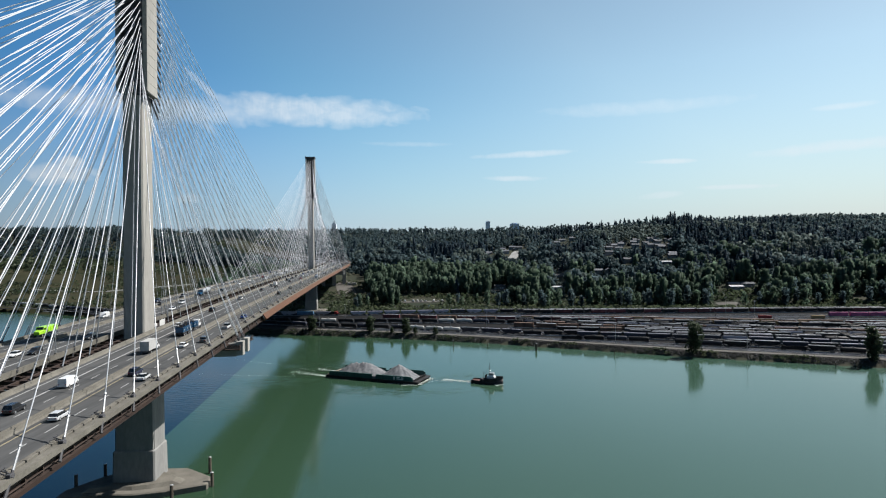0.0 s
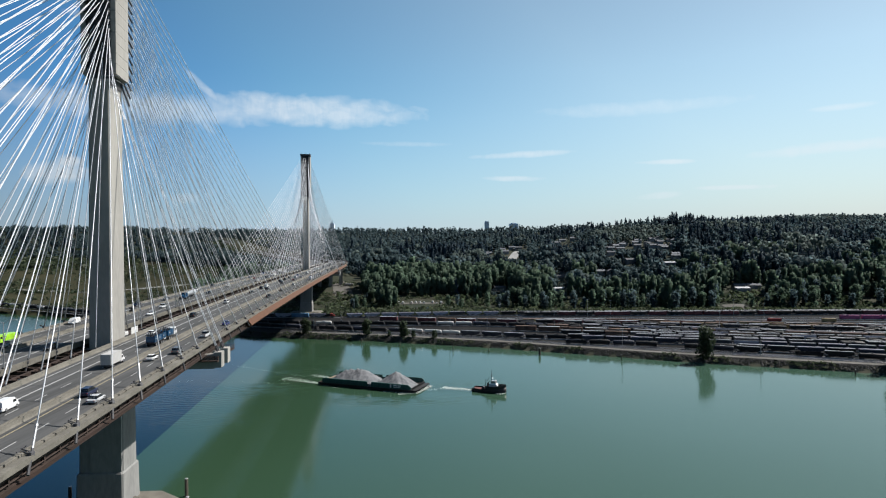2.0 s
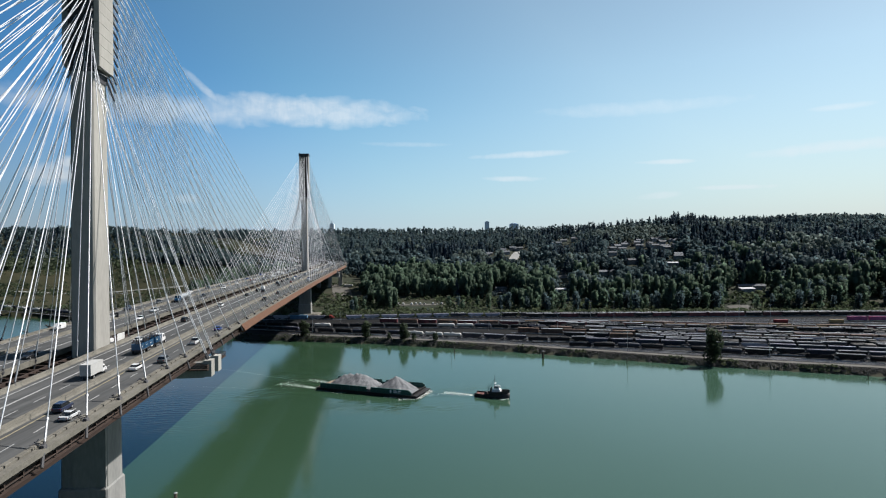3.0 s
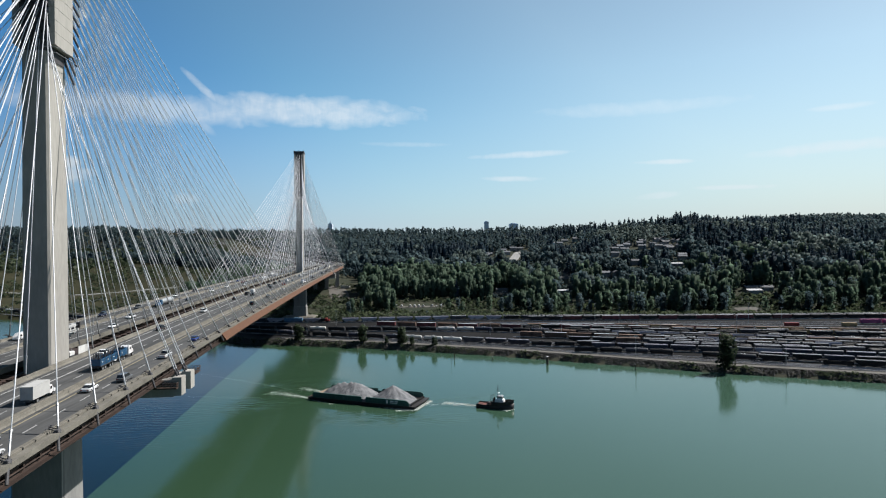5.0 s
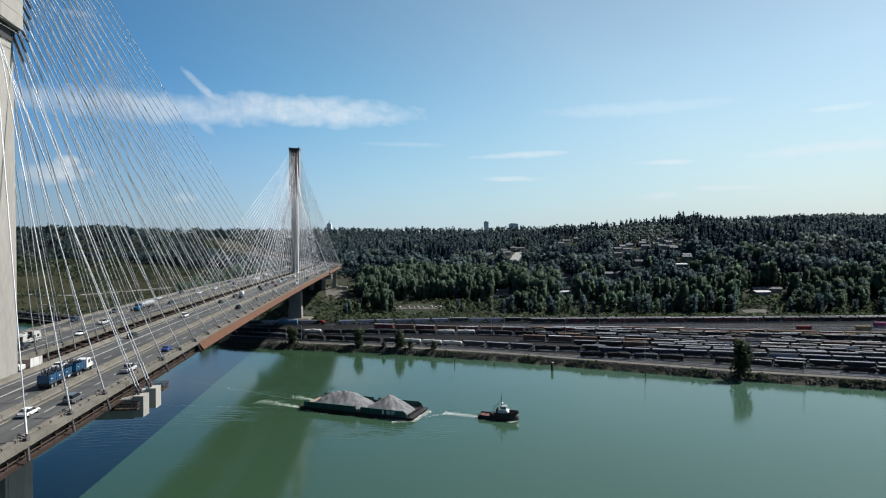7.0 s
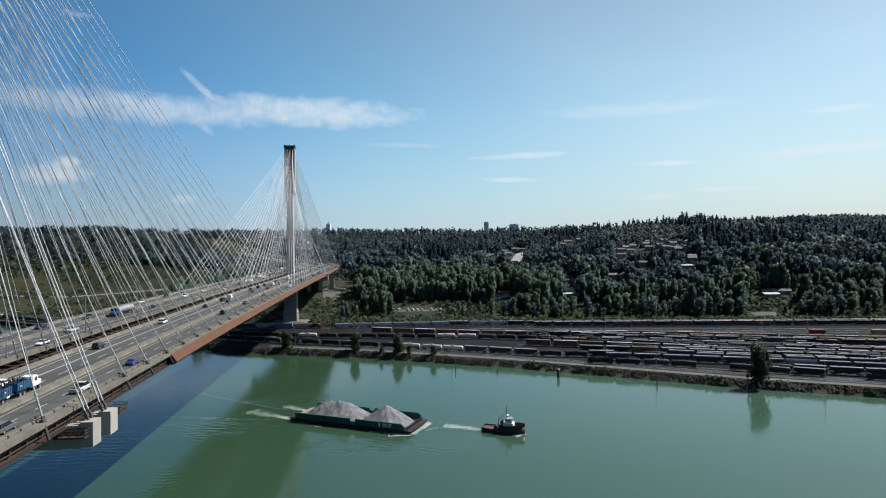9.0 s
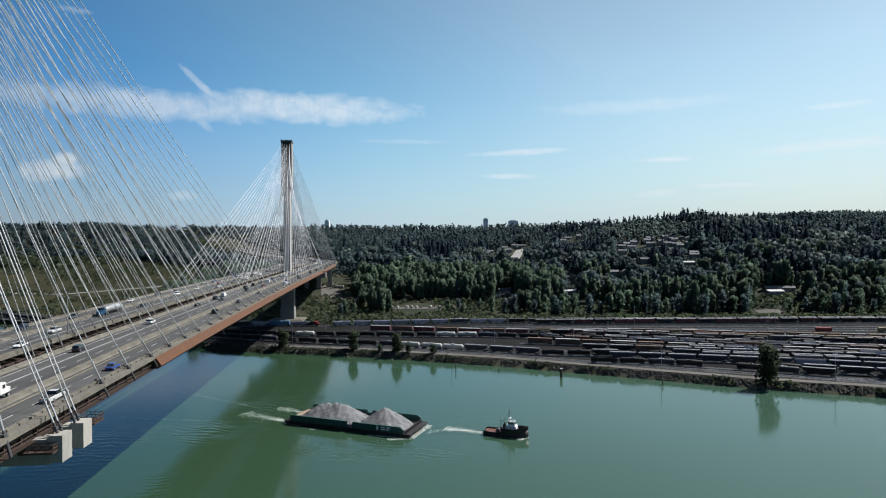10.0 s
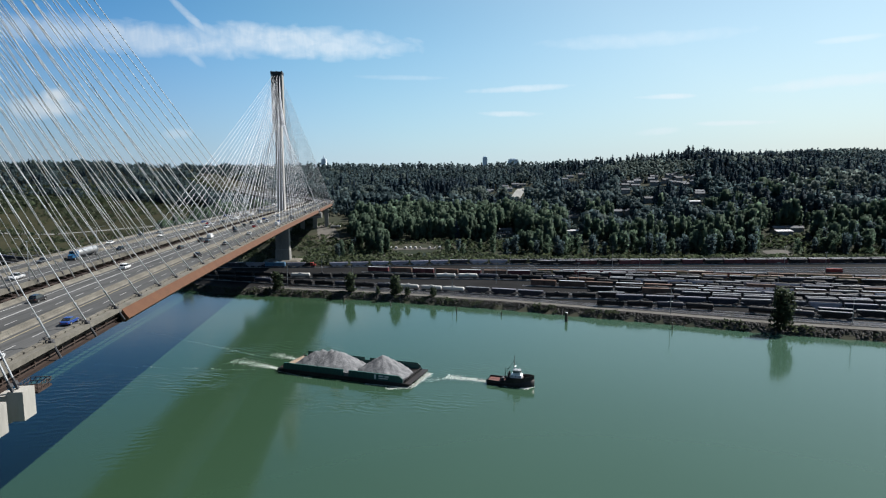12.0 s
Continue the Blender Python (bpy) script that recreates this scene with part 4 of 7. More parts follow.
def tank_wagon(colour, length=15.5):
    t = thing("tank_wagon", {"white": "white cylindrical tank wagon on the yard track", "black": "black cylindrical tank wagon on the yard track"}.get(colour, "grey cylindrical tank wagon on the yard track"), "rail car", "standing rail cars")
    g = G()
    h = length / 2 - 0.8
    rings = []
    for x, r in ((-h - 0.55, 0.5), (-h - 0.4, 1.05), (-h, 1.42), (-h + 0.3, 1.48), (h - 0.3, 1.48), (h, 1.42), (h + 0.4, 1.05), (h + 0.55, 0.5)):
        rings.append([(x, r * math.cos(2 * math.pi * k / 14), 2.55 + r * math.sin(2 * math.pi * k / 14)) for k in range(14)])
    g.loft(rings)
    part("tank", g, M_CAR[colour], t, smooth=True)
    g = G()
    g.box(-length / 2, length / 2, -0.35, 0.35, 0.75, 1.15)
    for x in (-length / 2 + 0.2, length / 2 - 0.2):
        g.box(x - 0.2, x + 0.2, -1.4, 1.4, 0.75, 1.1)
    for x in (-h * 0.7, h * 0.7):
        g.box(x - 0.5, x + 0.5, -1.0, 1.0, 1.1, 1.6)
    part("frame", g, M_DARK, t)
    ms = M_STEEL if colour != "black" else M_DARK
    g = G()
    g.tube([(0, 0, 3.9), (0, 0, 4.45)], 0.55, 10)
    part("dome", g, M_CAR[colour], t)
    g = G()
    g.box(-1.45, 1.45, -1.05, 1.05, 3.98, 4.05)
    part("platform", g, ms, t)
    bogies(t, length)
    return t


def hopper_wagon(colour, roof, length=17.0):
    t = thing("hopper_wagon", f"{'dark' if colour == 'black' else 'weathered ' + colour} covered hopper wagon with sloped ends", "rail car", "standing rail cars")
    h = length / 2 - 0.4
    g = G()
    prof = [(-1.5, 1.5), (1.5, 1.5), (1.55, 3.9), (1.2, 4.35), (-1.2, 4.35), (-1.55, 3.9)]
    def ring(x, zb, o):
        return [(x, y * o, z if z > 3 else max(z, zb) if zb > 1.5 else zb) if abs(y) < 1.54 else (x, y * o, z) for y, z in prof]

    rings = [ring(-h, 2.9, 1.0)]
    xs = np.arange(-h + 1.4, h - 0.8, 1.45)
    low = [1.5, 0.7, 0.7, 1.5]
    for i, x in enumerate(xs):
        zb = 2.0 if i in (0, len(xs) - 1) else low[i % 4]
        rings += [ring(x - 0.07, zb, 1.0), ring(x - 0.06, zb, 1.06), ring(x + 0.06, zb, 1.06), ring(x + 0.07, zb, 1.0)]
    rings.append(ring(h, 2.9, 1.0))
    g.loft(rings)
    part("body", g, M_CAR[colour], t)
    g = G()
    g.box(-h + 0.1, h - 0.1, -1.15, 1.15, 4.36, 4.42)
    g.box(-h, h, -1.1, -0.7, 4.5, 4.55).box(-h, h, 0.7, 1.1, 4.5, 4.55)
    for x in np.arange(-h + 1, h, 2.4):
        g.box(x - 0.7, x + 0.7, -0.35, 0.35, 4.42, 4.6, 0.05)
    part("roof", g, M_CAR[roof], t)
    g = G()
    g.box(-length / 2, length / 2, -0.3, 0.3, 0.8, 1.2)
    for s in (-1, 1):
        g.box(s * h - 0.1, s * h + 0.1, -1.4, -1.3, 1.0, 4.3).box(s * h - 0.1, s * h + 0.1, 1.3, 1.4, 1.0, 4.3)
    part("frame", g, M_DARK, t)
    bogies(t, length)
    return t


def box_wagon(colour, roof, length=18.5, height=4.5):
    t = thing("box_wagon", f"{colour} steel box wagon with ribbed sides and sliding door", "rail car", "standing rail cars")
    h = length / 2 - 0.4
    g = G()
    def ring(x, o):
        return [(x, -1.5 - o, 1.05), (x, 1.5 + o, 1.05), (x, 1.5 + o, height - 0.12), (x, 1.38, height), (x, -1.38, height), (x, -1.5 - o, height - 0.12)]

    rings = [ring(-h, 0)]
    for x in np.arange(-h + 0.6, h, 1.2):
        if abs(x) > 1.6:
            rings += [ring(x - 0.08, 0), ring(x - 0.07, 0.08), ring(x + 0.07, 0.08), ring(x + 0.08, 0)]
    rings.append(ring(h, 0))
    g.loft(rings)
    part("body", g, M_CAR[colour], t)
    for s in (-1, 1):
        g = G()
        g.box(-1.55, 1.55, s * 1.6 - 0.05, s * 1.6 + 0.05, 1.2, height - 0.3)
        part("sliding_door", g, M_CAR["brown" if colour == "tan" else colour], t)
    g = G()
    g.box(-h + 0.05, h - 0.05, -1.42, 1.42, height + 0.004, height + 0.05)
    for x in np.arange(-h + 1.2, h, 1.4):
        g.box(x - 0.05, x + 0.05, -1.45, 1.45, height + 0.05, height + 0.1)
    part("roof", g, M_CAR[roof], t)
    g = G()
    g.box(-length / 2, length / 2, -0.3, 0.3, 0.8, 1.04)
    g.box(-h, h, -1.4, -1.25, 0.75, 1.04).box(-h, h, 1.25, 1.4, 0.75, 1.04)
    part("frame", g, M_DARK, t)
    bogies(t, length)
    return t


def gondola_wagon(colour, length=16.5):
    t = thing("gondola_wagon", f"{'dark' if colour == 'black' else colour} open gondola wagon", "rail car", "standing rail cars")
    h = length / 2 - 0.4
    g = G()
    g.box(-h, h, -1.5, 1.5, 1.0, 1.2).box(-h, h, -1.5, -1.4, 1.2, 2.9).box(-h, h, 1.4, 1.5, 1.2, 2.9).box(-h, -h + 0.12, -1.4, 1.4, 1.2, 2.9).box(h - 0.12, h, -1.4, 1.4, 1.2, 2.9)
    g.box(-h, h, -1.58, -1.5, 2.75, 2.95).box(-h, h, 1.5, 1.58, 2.75, 2.95)
    for x in np.arange(-h + 0.6, h, 1.5):
        g.box(x - 0.07, x + 0.07, -1.58, -1.5, 1.0, 2.75).box(x - 0.07, x + 0.07, 1.5, 1.58, 1.0, 2.75)
    part("body", g, M_CAR[colour], t)
    g = G()
    g.box(-length / 2, length / 2, -0.3, 0.3, 0.8, 1.0)
    part("frame", g, M_DARK, t)
    bogies(t, length)
    return t


def locomotive():
    t = thing("locomotive", "black and red diesel locomotive standing with the hoppers", "locomotive")
    g = G()
    g.box(-8.5, 4.6, -0.95, 0.95, 1.5, 3.9, 0.2).box(-9.6, 9.6, -1.5, 1.5, 1.2, 1.5)
    for x in (-7.2, -5.2, -2.2):
        g.tube([(x, 0, 3.85), (x, 0, 4.15)], 0.6, 10)
    part("hood", g, M_CAR["black"], t)
    g = G()
    g.box(4.6, 7.4, -1.5, 1.5, 1.5, 4.3, 0.25).box(7.4, 9.3, -0.9, 0.9, 1.5, 2.9, 0.2)
    part("cab", g, M_CAR["red"], t)
    g = G()
    g.box(7.36, 7.46, -1.2, 1.2, 3.0, 3.7).box(5.2, 6.8, -1.53, 1.53, 3.0, 3.7)
    part("cab_window", g, M_BLACK, t)
    g = G()
    g.box(-2.6, 2.2, -1.2, 1.2, 0.5, 1.2)
    part("fuel_tank", g, M_DARK, t)
    bogies(t, 17.5)
    return t


def lay_yard():
    for pts in list(ROWS.values()) + list(EMPTY.values()):
        track(pts)
    kinds = {
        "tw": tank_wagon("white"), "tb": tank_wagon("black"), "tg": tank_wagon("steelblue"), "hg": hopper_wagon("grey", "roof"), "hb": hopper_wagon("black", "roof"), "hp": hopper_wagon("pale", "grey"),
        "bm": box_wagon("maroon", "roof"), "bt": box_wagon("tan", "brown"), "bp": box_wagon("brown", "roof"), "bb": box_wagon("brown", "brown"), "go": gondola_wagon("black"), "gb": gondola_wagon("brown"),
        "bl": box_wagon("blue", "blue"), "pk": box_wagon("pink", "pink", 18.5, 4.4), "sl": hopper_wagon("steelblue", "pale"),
    }
    lengths = {"p": 19.5, "t": 16.4, "h": 18.0, "b": 19.5, "g": 17.4, "s": 18.0}
    rnd = random.Random(5)
    plans = {
        "A": lambda x: "bl" if -165 < x < -148 else rnd.choice(["hp", "hp", "hg", "hp"]) if x < 60 else rnd.choice(["hg", "hb", "hb", "bm"]),
        "M1": lambda x: "pk",
        "B0": lambda x: rnd.choice(["bt", "bb", "bm", "hb"]),
        "BX": lambda x: rnd.choice(["hb", "tb", "hb", "hg"]),
        "CX": lambda x: rnd.choice(["hg", "hp", "hb", "hp"]),
        "DX": lambda x: rnd.choice(["hb", "hg", "tb", "hp"]),
        "EX": lambda x: rnd.choice(["sl", "hg", "hb", "tb"]),
        "GX": lambda x: rnd.choice(["sl", "hb", "hg", "tb"]),
        "C2": lambda x: rnd.choice(["tb", "hb", "tb", "bb"]),
        "A2": lambda x: rnd.choice(["hb", "hb", "bm", "hb"]),
        "B": lambda x: rnd.choice(["bm", "bm", "bm", "bb"]) if x < 70 else rnd.choice(["hb", "bm", "bt", "tb"]),
        "C": lambda x: rnd.choice(["tw", "tb", "tb", "tb", "tg"]) if x < 60 else rnd.choice(["tb", "tb", "tg", "hb"]),
        "D": lambda x: rnd.choice(["bp", "bp", "bb"]) if x < 150 else rnd.choice(["hb", "hp", "hb", "bp", "hg"]),
        "E": lambda x: "tw" if -42 < x < 12 else rnd.choice(["tb", "tg", "go"]) if x < 12 else rnd.choice(["hb", "go", "tb", "sl", "hg"]),
        "D2": lambda x: rnd.choice(["hb", "tb", "bb", "hg"]),
        "B2": lambda x: rnd.choice(["tb", "tb", "go", "hb"]),
        "G": lambda x: rnd.choice(["sl", "sl", "hp", "hg"]),
        "H": lambda x: rnd.choice(["tb", "tb", "hb", "tg", "go"]),
    }
    for row, pts in ROWS.items():
        d, x, y = line_points(pts, 1.0)
        at = 6.0
        while at < d[-1] - 20:
            i = int(at)
            if x[i] > 478:
                break
            if x[i] < -0.80 * (y[i] - 60) or (x[i] < -330 and row != "C"):
                at += 10
                continue
            if row == "M1" and not 392 < x[i] < 462:
                at += 4
                continue
            if row == "H" and rnd.random() < 0.06 or row == "G" and rnd.random() < 0.05:
                at += 17
                continue
            if row == "A" and -128 < x[i] < -108:
                at += 20
                continue
            k = plans[row](x[i])
            L = lengths[k[0]]
            j = min(int(at + L / 2), len(x) - 2)
            m = pose(x[j], y[j], RAIL_Z + 0.06, 0, 0, math.degrees(math.atan2(y[j + 1] - y[j], x[j + 1] - x[j])))
            copy_thing(kinds[k], m)
            at += L
    d, x, y = line_points(ROWS["A"], 1.0)
    i = int(np.argmin(abs(x + 117)))
    locomotive().matrix_basis = pose(x[i], y[i], RAIL_Z + 0.06, 0, 0, math.degrees(math.atan2(y[i + 1] - y[i], x[i + 1] - x[i])))
    for t in kinds.values():
        for c in list(t.children_recursive):
            bpy.data.objects.remove(c)
        bpy.data.objects.remove(t)


lay_yard()


def yard_mast(x, y, h):
    t = thing("yard_mast", "slim grey steel lighting mast in the rail yard", "light mast", "yard masts", pose(x, y, 4.0))
    g = G()
    g.tube([(0, 0, 0), (0, 0, h)], [0.22, 0.1], 6)
    part("pole", g, M_STEEL, t)
    g = G()
    g.box(-1.1, 1.1, -0.12, 0.12, h - 0.2, h).box(-1.1, -0.6, -0.3, 0.3, h - 0.5, h - 0.2).box(0.6, 1.1, -0.3, 0.3, h - 0.5, h - 0.2)
    part("lamp_head", g, M_STEEL, t)


for _x, _y, _h in ((-110, 545, 16), (-60, 530, 15), (10, 500, 15), (44, 545, 18), (100, 525, 18), (132, 440, 15), (170, 600, 20), (215, 410, 15), (150, 610, 20), (300, 560, 20), (292, 600, 20), (-95, 600, 16), (60, 590, 18), (240, 520, 18), (380, 480, 18)):
    yard_mast(_x, _y, _h)


def container(x, y, rz, colour, label, z=4.2):
    t = thing("container", label, "container", "", pose(x, y, z, 0, 0, rz))
    g = G()
    g.box(-6.1, 6.1, -1.22, 1.22, 0.9, 3.6, 0.04)
    for k in np.arange(-5.8, 6, 0.8):
        g.box(k - 0.12, k + 0.12, -1.26, 1.26, 1.0, 3.5)
    part("body", g, M_CAR[colour], t)
    g = G()
    g.box(-6.0, 6.0, -1.0, 1.0, 0.6, 0.9)
    for k in (-5.0, -3.8, 4.5):
        for s in (-1, 1):
            g.tube([(k, s * 1.1 - 0.15, 0.5), (k, s * 1.1 + 0.15, 0.5)], 0.5, 10)
    part("chassis", g, M_DARK, t)


container(322, 582, -8, "red", "red steel container on a road chassis in the yard")
container(372, 578, -8, "tan", "tan steel container on a road chassis in the yard")
container(208, 577, -6, "white", "white box trailer parked between the tracks")

container(-128, 872, -4, "white", "white box trailer parked on bare ground beside the viaduct", float(land(np.array([-128.0]), np.array([872.0]))[0]) + 0.35)


def riprap():
    """Loose rocks along the waterline."""
    rng = np.random.default_rng(3)
    n = 7500
    x = rng.uniform(-180, 420, n)
    d = rng.uniform(-0.9, 5.2, n)
    y = shore_y(x) + d / 0.93
    z = ground_z(x, y) + 0.05
    base = np.array([(-1, -1, -0.6), (1, -1, -0.6), (1, 1, -0.6), (-1, 1, -0.6), (-0.6, -0.6, 0.7), (0.6, -0.6, 0.7), (0.6, 0.6, 0.7), (-0.6, 0.6, 0.7)])
    fq = np.array([(4, 5, 6, 7), (0, 1, 5, 4), (1, 2, 6, 5), (2, 3, 7, 6), (3, 0, 4, 7)])
    size = rng.uniform(0.14, 0.46, n)
    a = rng.uniform(0, 6.28, n)
    v = base[None] * (1 + rng.uniform(-0.35, 0.35, (n, 8, 3))) * size[:, None, None]
    c, s = np.cos(a)[:, None], np.sin(a)[:, None]
    v = np.stack([v[..., 0] * c - v[..., 1] * s + x[:, None], v[..., 0] * s + v[..., 1] * c + y[:, None], v[..., 2] + z[:, None]], -1)
    q = (fq[None] + np.arange(n)[:, None, None] * 8).reshape(-1, 4)
    tagged(new("riprap", quads_mesh("riprap", v.reshape(-1, 3), q, M_ROCK)), "grey broken rock along the river bank", "rocks", kind="stuff")


riprap()

# ---- river craft ----
M_GREENHULL = mat("dark_green_hull_paint", (0.014, 0.062, 0.056), (0.034, 0.088, 0.078), 0.5, scale=0.25, fine=2.5, streak=0.3, bump=0.01)
M_BLACKHULL = mat("black_hull_paint", (0.014, 0.013, 0.014), (0.035, 0.030, 0.028), 0.5, scale=0.4, fine=3)
M_REDDECK = mat("red_deck_paint", (0.085, 0.030, 0.026), (0.13, 0.062, 0.052), 0.7, scale=0.6, fine=3)
M_WHITE = mat("white_boat_paint", (0.74, 0.75, 0.76), (0.62, 0.63, 0.63), 0.45, scale=0.6, fine=3)
M_GRAVEL = mat("grey_gravel", (0.078, 0.081, 0.087), (0.165, 0.168, 0.176), 0.95, scale=0.35, fine=1.8, bump=0.15)
M_PLANK = mat("worn_timber", (0.23, 0.165, 0.12), (0.32, 0.25, 0.19), 0.85, scale=0.5, fine=3, bump=0.02)
M_WINDOW = mat("dark_glass", (0.02, 0.025, 0.03), (0.03, 0.035, 0.04), 0.08, scale=0.5, spec=0.8)
M_FOAM = mat("foam", (0.60, 0.64, 0.62), (0.48, 0.53, 0.50), 0.8, scale=1.0)
M_TIMBERPILE = mat("weathered_pile", (0.055, 0.045, 0.036), (0.11, 0.09, 0.07), 0.9, scale=0.8, fine=5, bump=0.02, streak=0.3)

BARGE = pose(-36.5, 354.3, 0, 0, 0, -21.5)
TUG = pose(28.0, 337.5, 0, 0, 0, -20)


def barge():
    t = thing("gravel_barge", "dark green steel gravel barge under tow", "barge", "", BARGE)
    g = G()
    rings = []
    for x, zb, hw in ((-30.5, 1.0, 9.2), (-29.8, 0.2, 9.4), (-26, -1.2, 9.6), (25, -1.2, 9.6), (29.2, 0.1, 9.5), (30.5, 0.9, 9.3)):
        rings.append([(x, -hw, zb), (x, hw, zb), (x, hw, 1.45), (x, -hw, 1.45)])
    g.loft(rings)
    g.box(-30.6, 30.6, -9.75, 9.75, 1.1, 1.4)
    part("hull", g, M_BLACKHULL, t, "black steel hull with a rubbing strake")
    for side in (-1, 1):
        for x0, x1, sl in ((-27.5, 1.2, 0.6), (3.6, 26.5, 1.5)):
            g = G()
            y0, y1 = side * 9.25 - 0.18, side * 9.25 + 0.18
            g.loft([[(x0, y0, 1.45), (x1 + sl * 0.6, y0, 1.45), (x1 + (0.0 if sl < 1 else 0.9), y0, 3.1), (x1 - (0 if sl < 1 else 0.6), y0, 4.05), (x0 + 0.4, y0, 4.05), (x0, y0, 3.6)],
                    [(x0, y1, 1.45), (x1 + sl * 0.6, y1, 1.45), (x1 + (0.0 if sl < 1 else 0.9), y1, 3.1), (x1 - (0 if sl < 1 else 0.6), y1, 4.05), (x0 + 0.4, y1, 4.05), (x0, y1, 3.6)]])
            for x in np.arange(x0 + 1.5, x1 - 0.5, 2.4):
                g.box(x - 0.08, x + 0.08, side * 9.25 - 0.34, side * 9.25 + 0.34, 1.45, 3.85)
            g.box(x0 + 0.3, x1 - 0.5, side * 9.25 - 0.3, side * 9.25 + 0.3, 3.9, 4.07)
            part("bin_wall", g, M_GREENHULL, t, "green plated side wall")
        g = G()
        g.box(1.2, 3.6, side * 9.25 - 0.15, side * 9.25 + 0.15, 1.45, 2.9)
        part("bin_gate", g, M_GRAVEL if side < 0 else M_GREENHULL, t)
    g = G()
    g.box(-29.5, -22, -8.6, 8.6, 1.46, 1.75)
    for y in np.arange(-8.2, 8.3, 0.9):
        g.box(-29.5, -22, y, y + 0.06, 1.75, 1.8)
    part("stern_deck", g, M_PLANK, t, "worn tan timber stern deck")
    for y in np.arange(-7.6, 7.7, 1.7):
        g = G()
        pts = [(28.3, y + 0.62 * math.cos(a), 2.1 + 0.62 * math.sin(a)) for a in np.linspace(0, 2 * math.pi, 13)]
        g.tube(pts, 0.24, 6, caps=False)
        part("tyre_fender", g, M_BLACK, t, "old black tyre")
    for x, y in ((27.6, -8.4), (27.6, 8.4), (-28.6, -8.4), (-28.6, 8.4)):
        g = G()
        g.tube([(x - 0.4, y, 1.4), (x - 0.4, y, 2.4)], 0.22, 8).tube([(x + 0.4, y, 1.4), (x + 0.4, y, 2.4)], 0.22, 8).box(x - 0.9, x + 0.9, y - 0.3, y + 0.3, 1.42, 1.55)
        part("bollard", g, M_BLACKHULL, t)
    # worn white lettering, past reading, as bars
    for k, (x0, x1, z0, z1) in enumerate(((15.2, 16.0, 1.9, 3.6), (17.0, 19.2, 2.9, 3.45), (19.8, 21.6, 2.9, 3.45), (17.0, 21.2, 2.1, 2.5))):
        g = G()
        g.box(x0, x1, -9.47, -9.44, z0, z1)
        part("lettering_bar", g, M_WHITE, t, "worn white paint bar")
    return t


def gravel_pile(cones, label, seed):
    """A heap of loose stone with gullies down its flanks."""
    xs = np.arange(-30, 30.1, 0.5)
    ys = np.arange(-9.0, 9.01, 0.5)
    X, Y = np.meshgrid(xs, ys)
    Z = np.full(X.shape, -1.0)
    for cx, cy, h, sl in cones:
        r = np.hypot(X - cx, Y - cy)
        a = np.arctan2(Y - cy, X - cx)
        gully = 0.09 * np.sin(a * 9 + seed + cx) * np.clip(r / 6, 0, 1) + 0.07 * np.sin(a * 17 + cx * 2 + 2.0 * np.sin(r))
        Z = np.maximum(Z, h - r * sl + gully * 1.6)
    Z += 0.22 * lumps(X, Y, 1.3, seed) + 0.13 * lumps(X, Y, 0.6, seed + 1)
    i = np.arange(X.size).reshape(X.shape)
    q = np.stack([i[:-1, :-1], i[:-1, 1:], i[1:, 1:], i[1:, :-1]], -1).reshape(-1, 4)
    zf = Z.ravel()
    q = q[(zf[q] > -0.02).any(axis=1)]
    used = np.unique(q)
    remap = np.full(X.size, -1)
    remap[used] = np.arange(len(used))
    v = np.stack([X.ravel(), Y.ravel(), np.maximum(zf, -0.05) + 1.46], -1)[used]
    me = quads_mesh("gravel_pile", v, remap[q], M_GRAVEL)
    me.shade_smooth()
    ob = tagged(new("gravel_pile", me), label, "gravel", "gravel on the barge")
    ob.matrix_basis = BARGE


barge()
gravel_pile([(-19.0, 0.8, 5.2, 0.66), (-17.0, -0.6, 6.3, 0.64), (-14.6, 0.5, 6.9, 0.62), (-12.2, -0.4, 6.6, 0.60), (-9.8, 0.4, 7.2, 0.62), (-7.4, -0.3, 7.3, 0.60), (-5.4, 0.0, 6.9, 0.61)], "long ridged heap of grey gravel on the barge", 1.0)
gravel_pile([(14.5, 0.0, 7.4, 0.63)], "conical heap of grey gravel on the barge", 2.4)


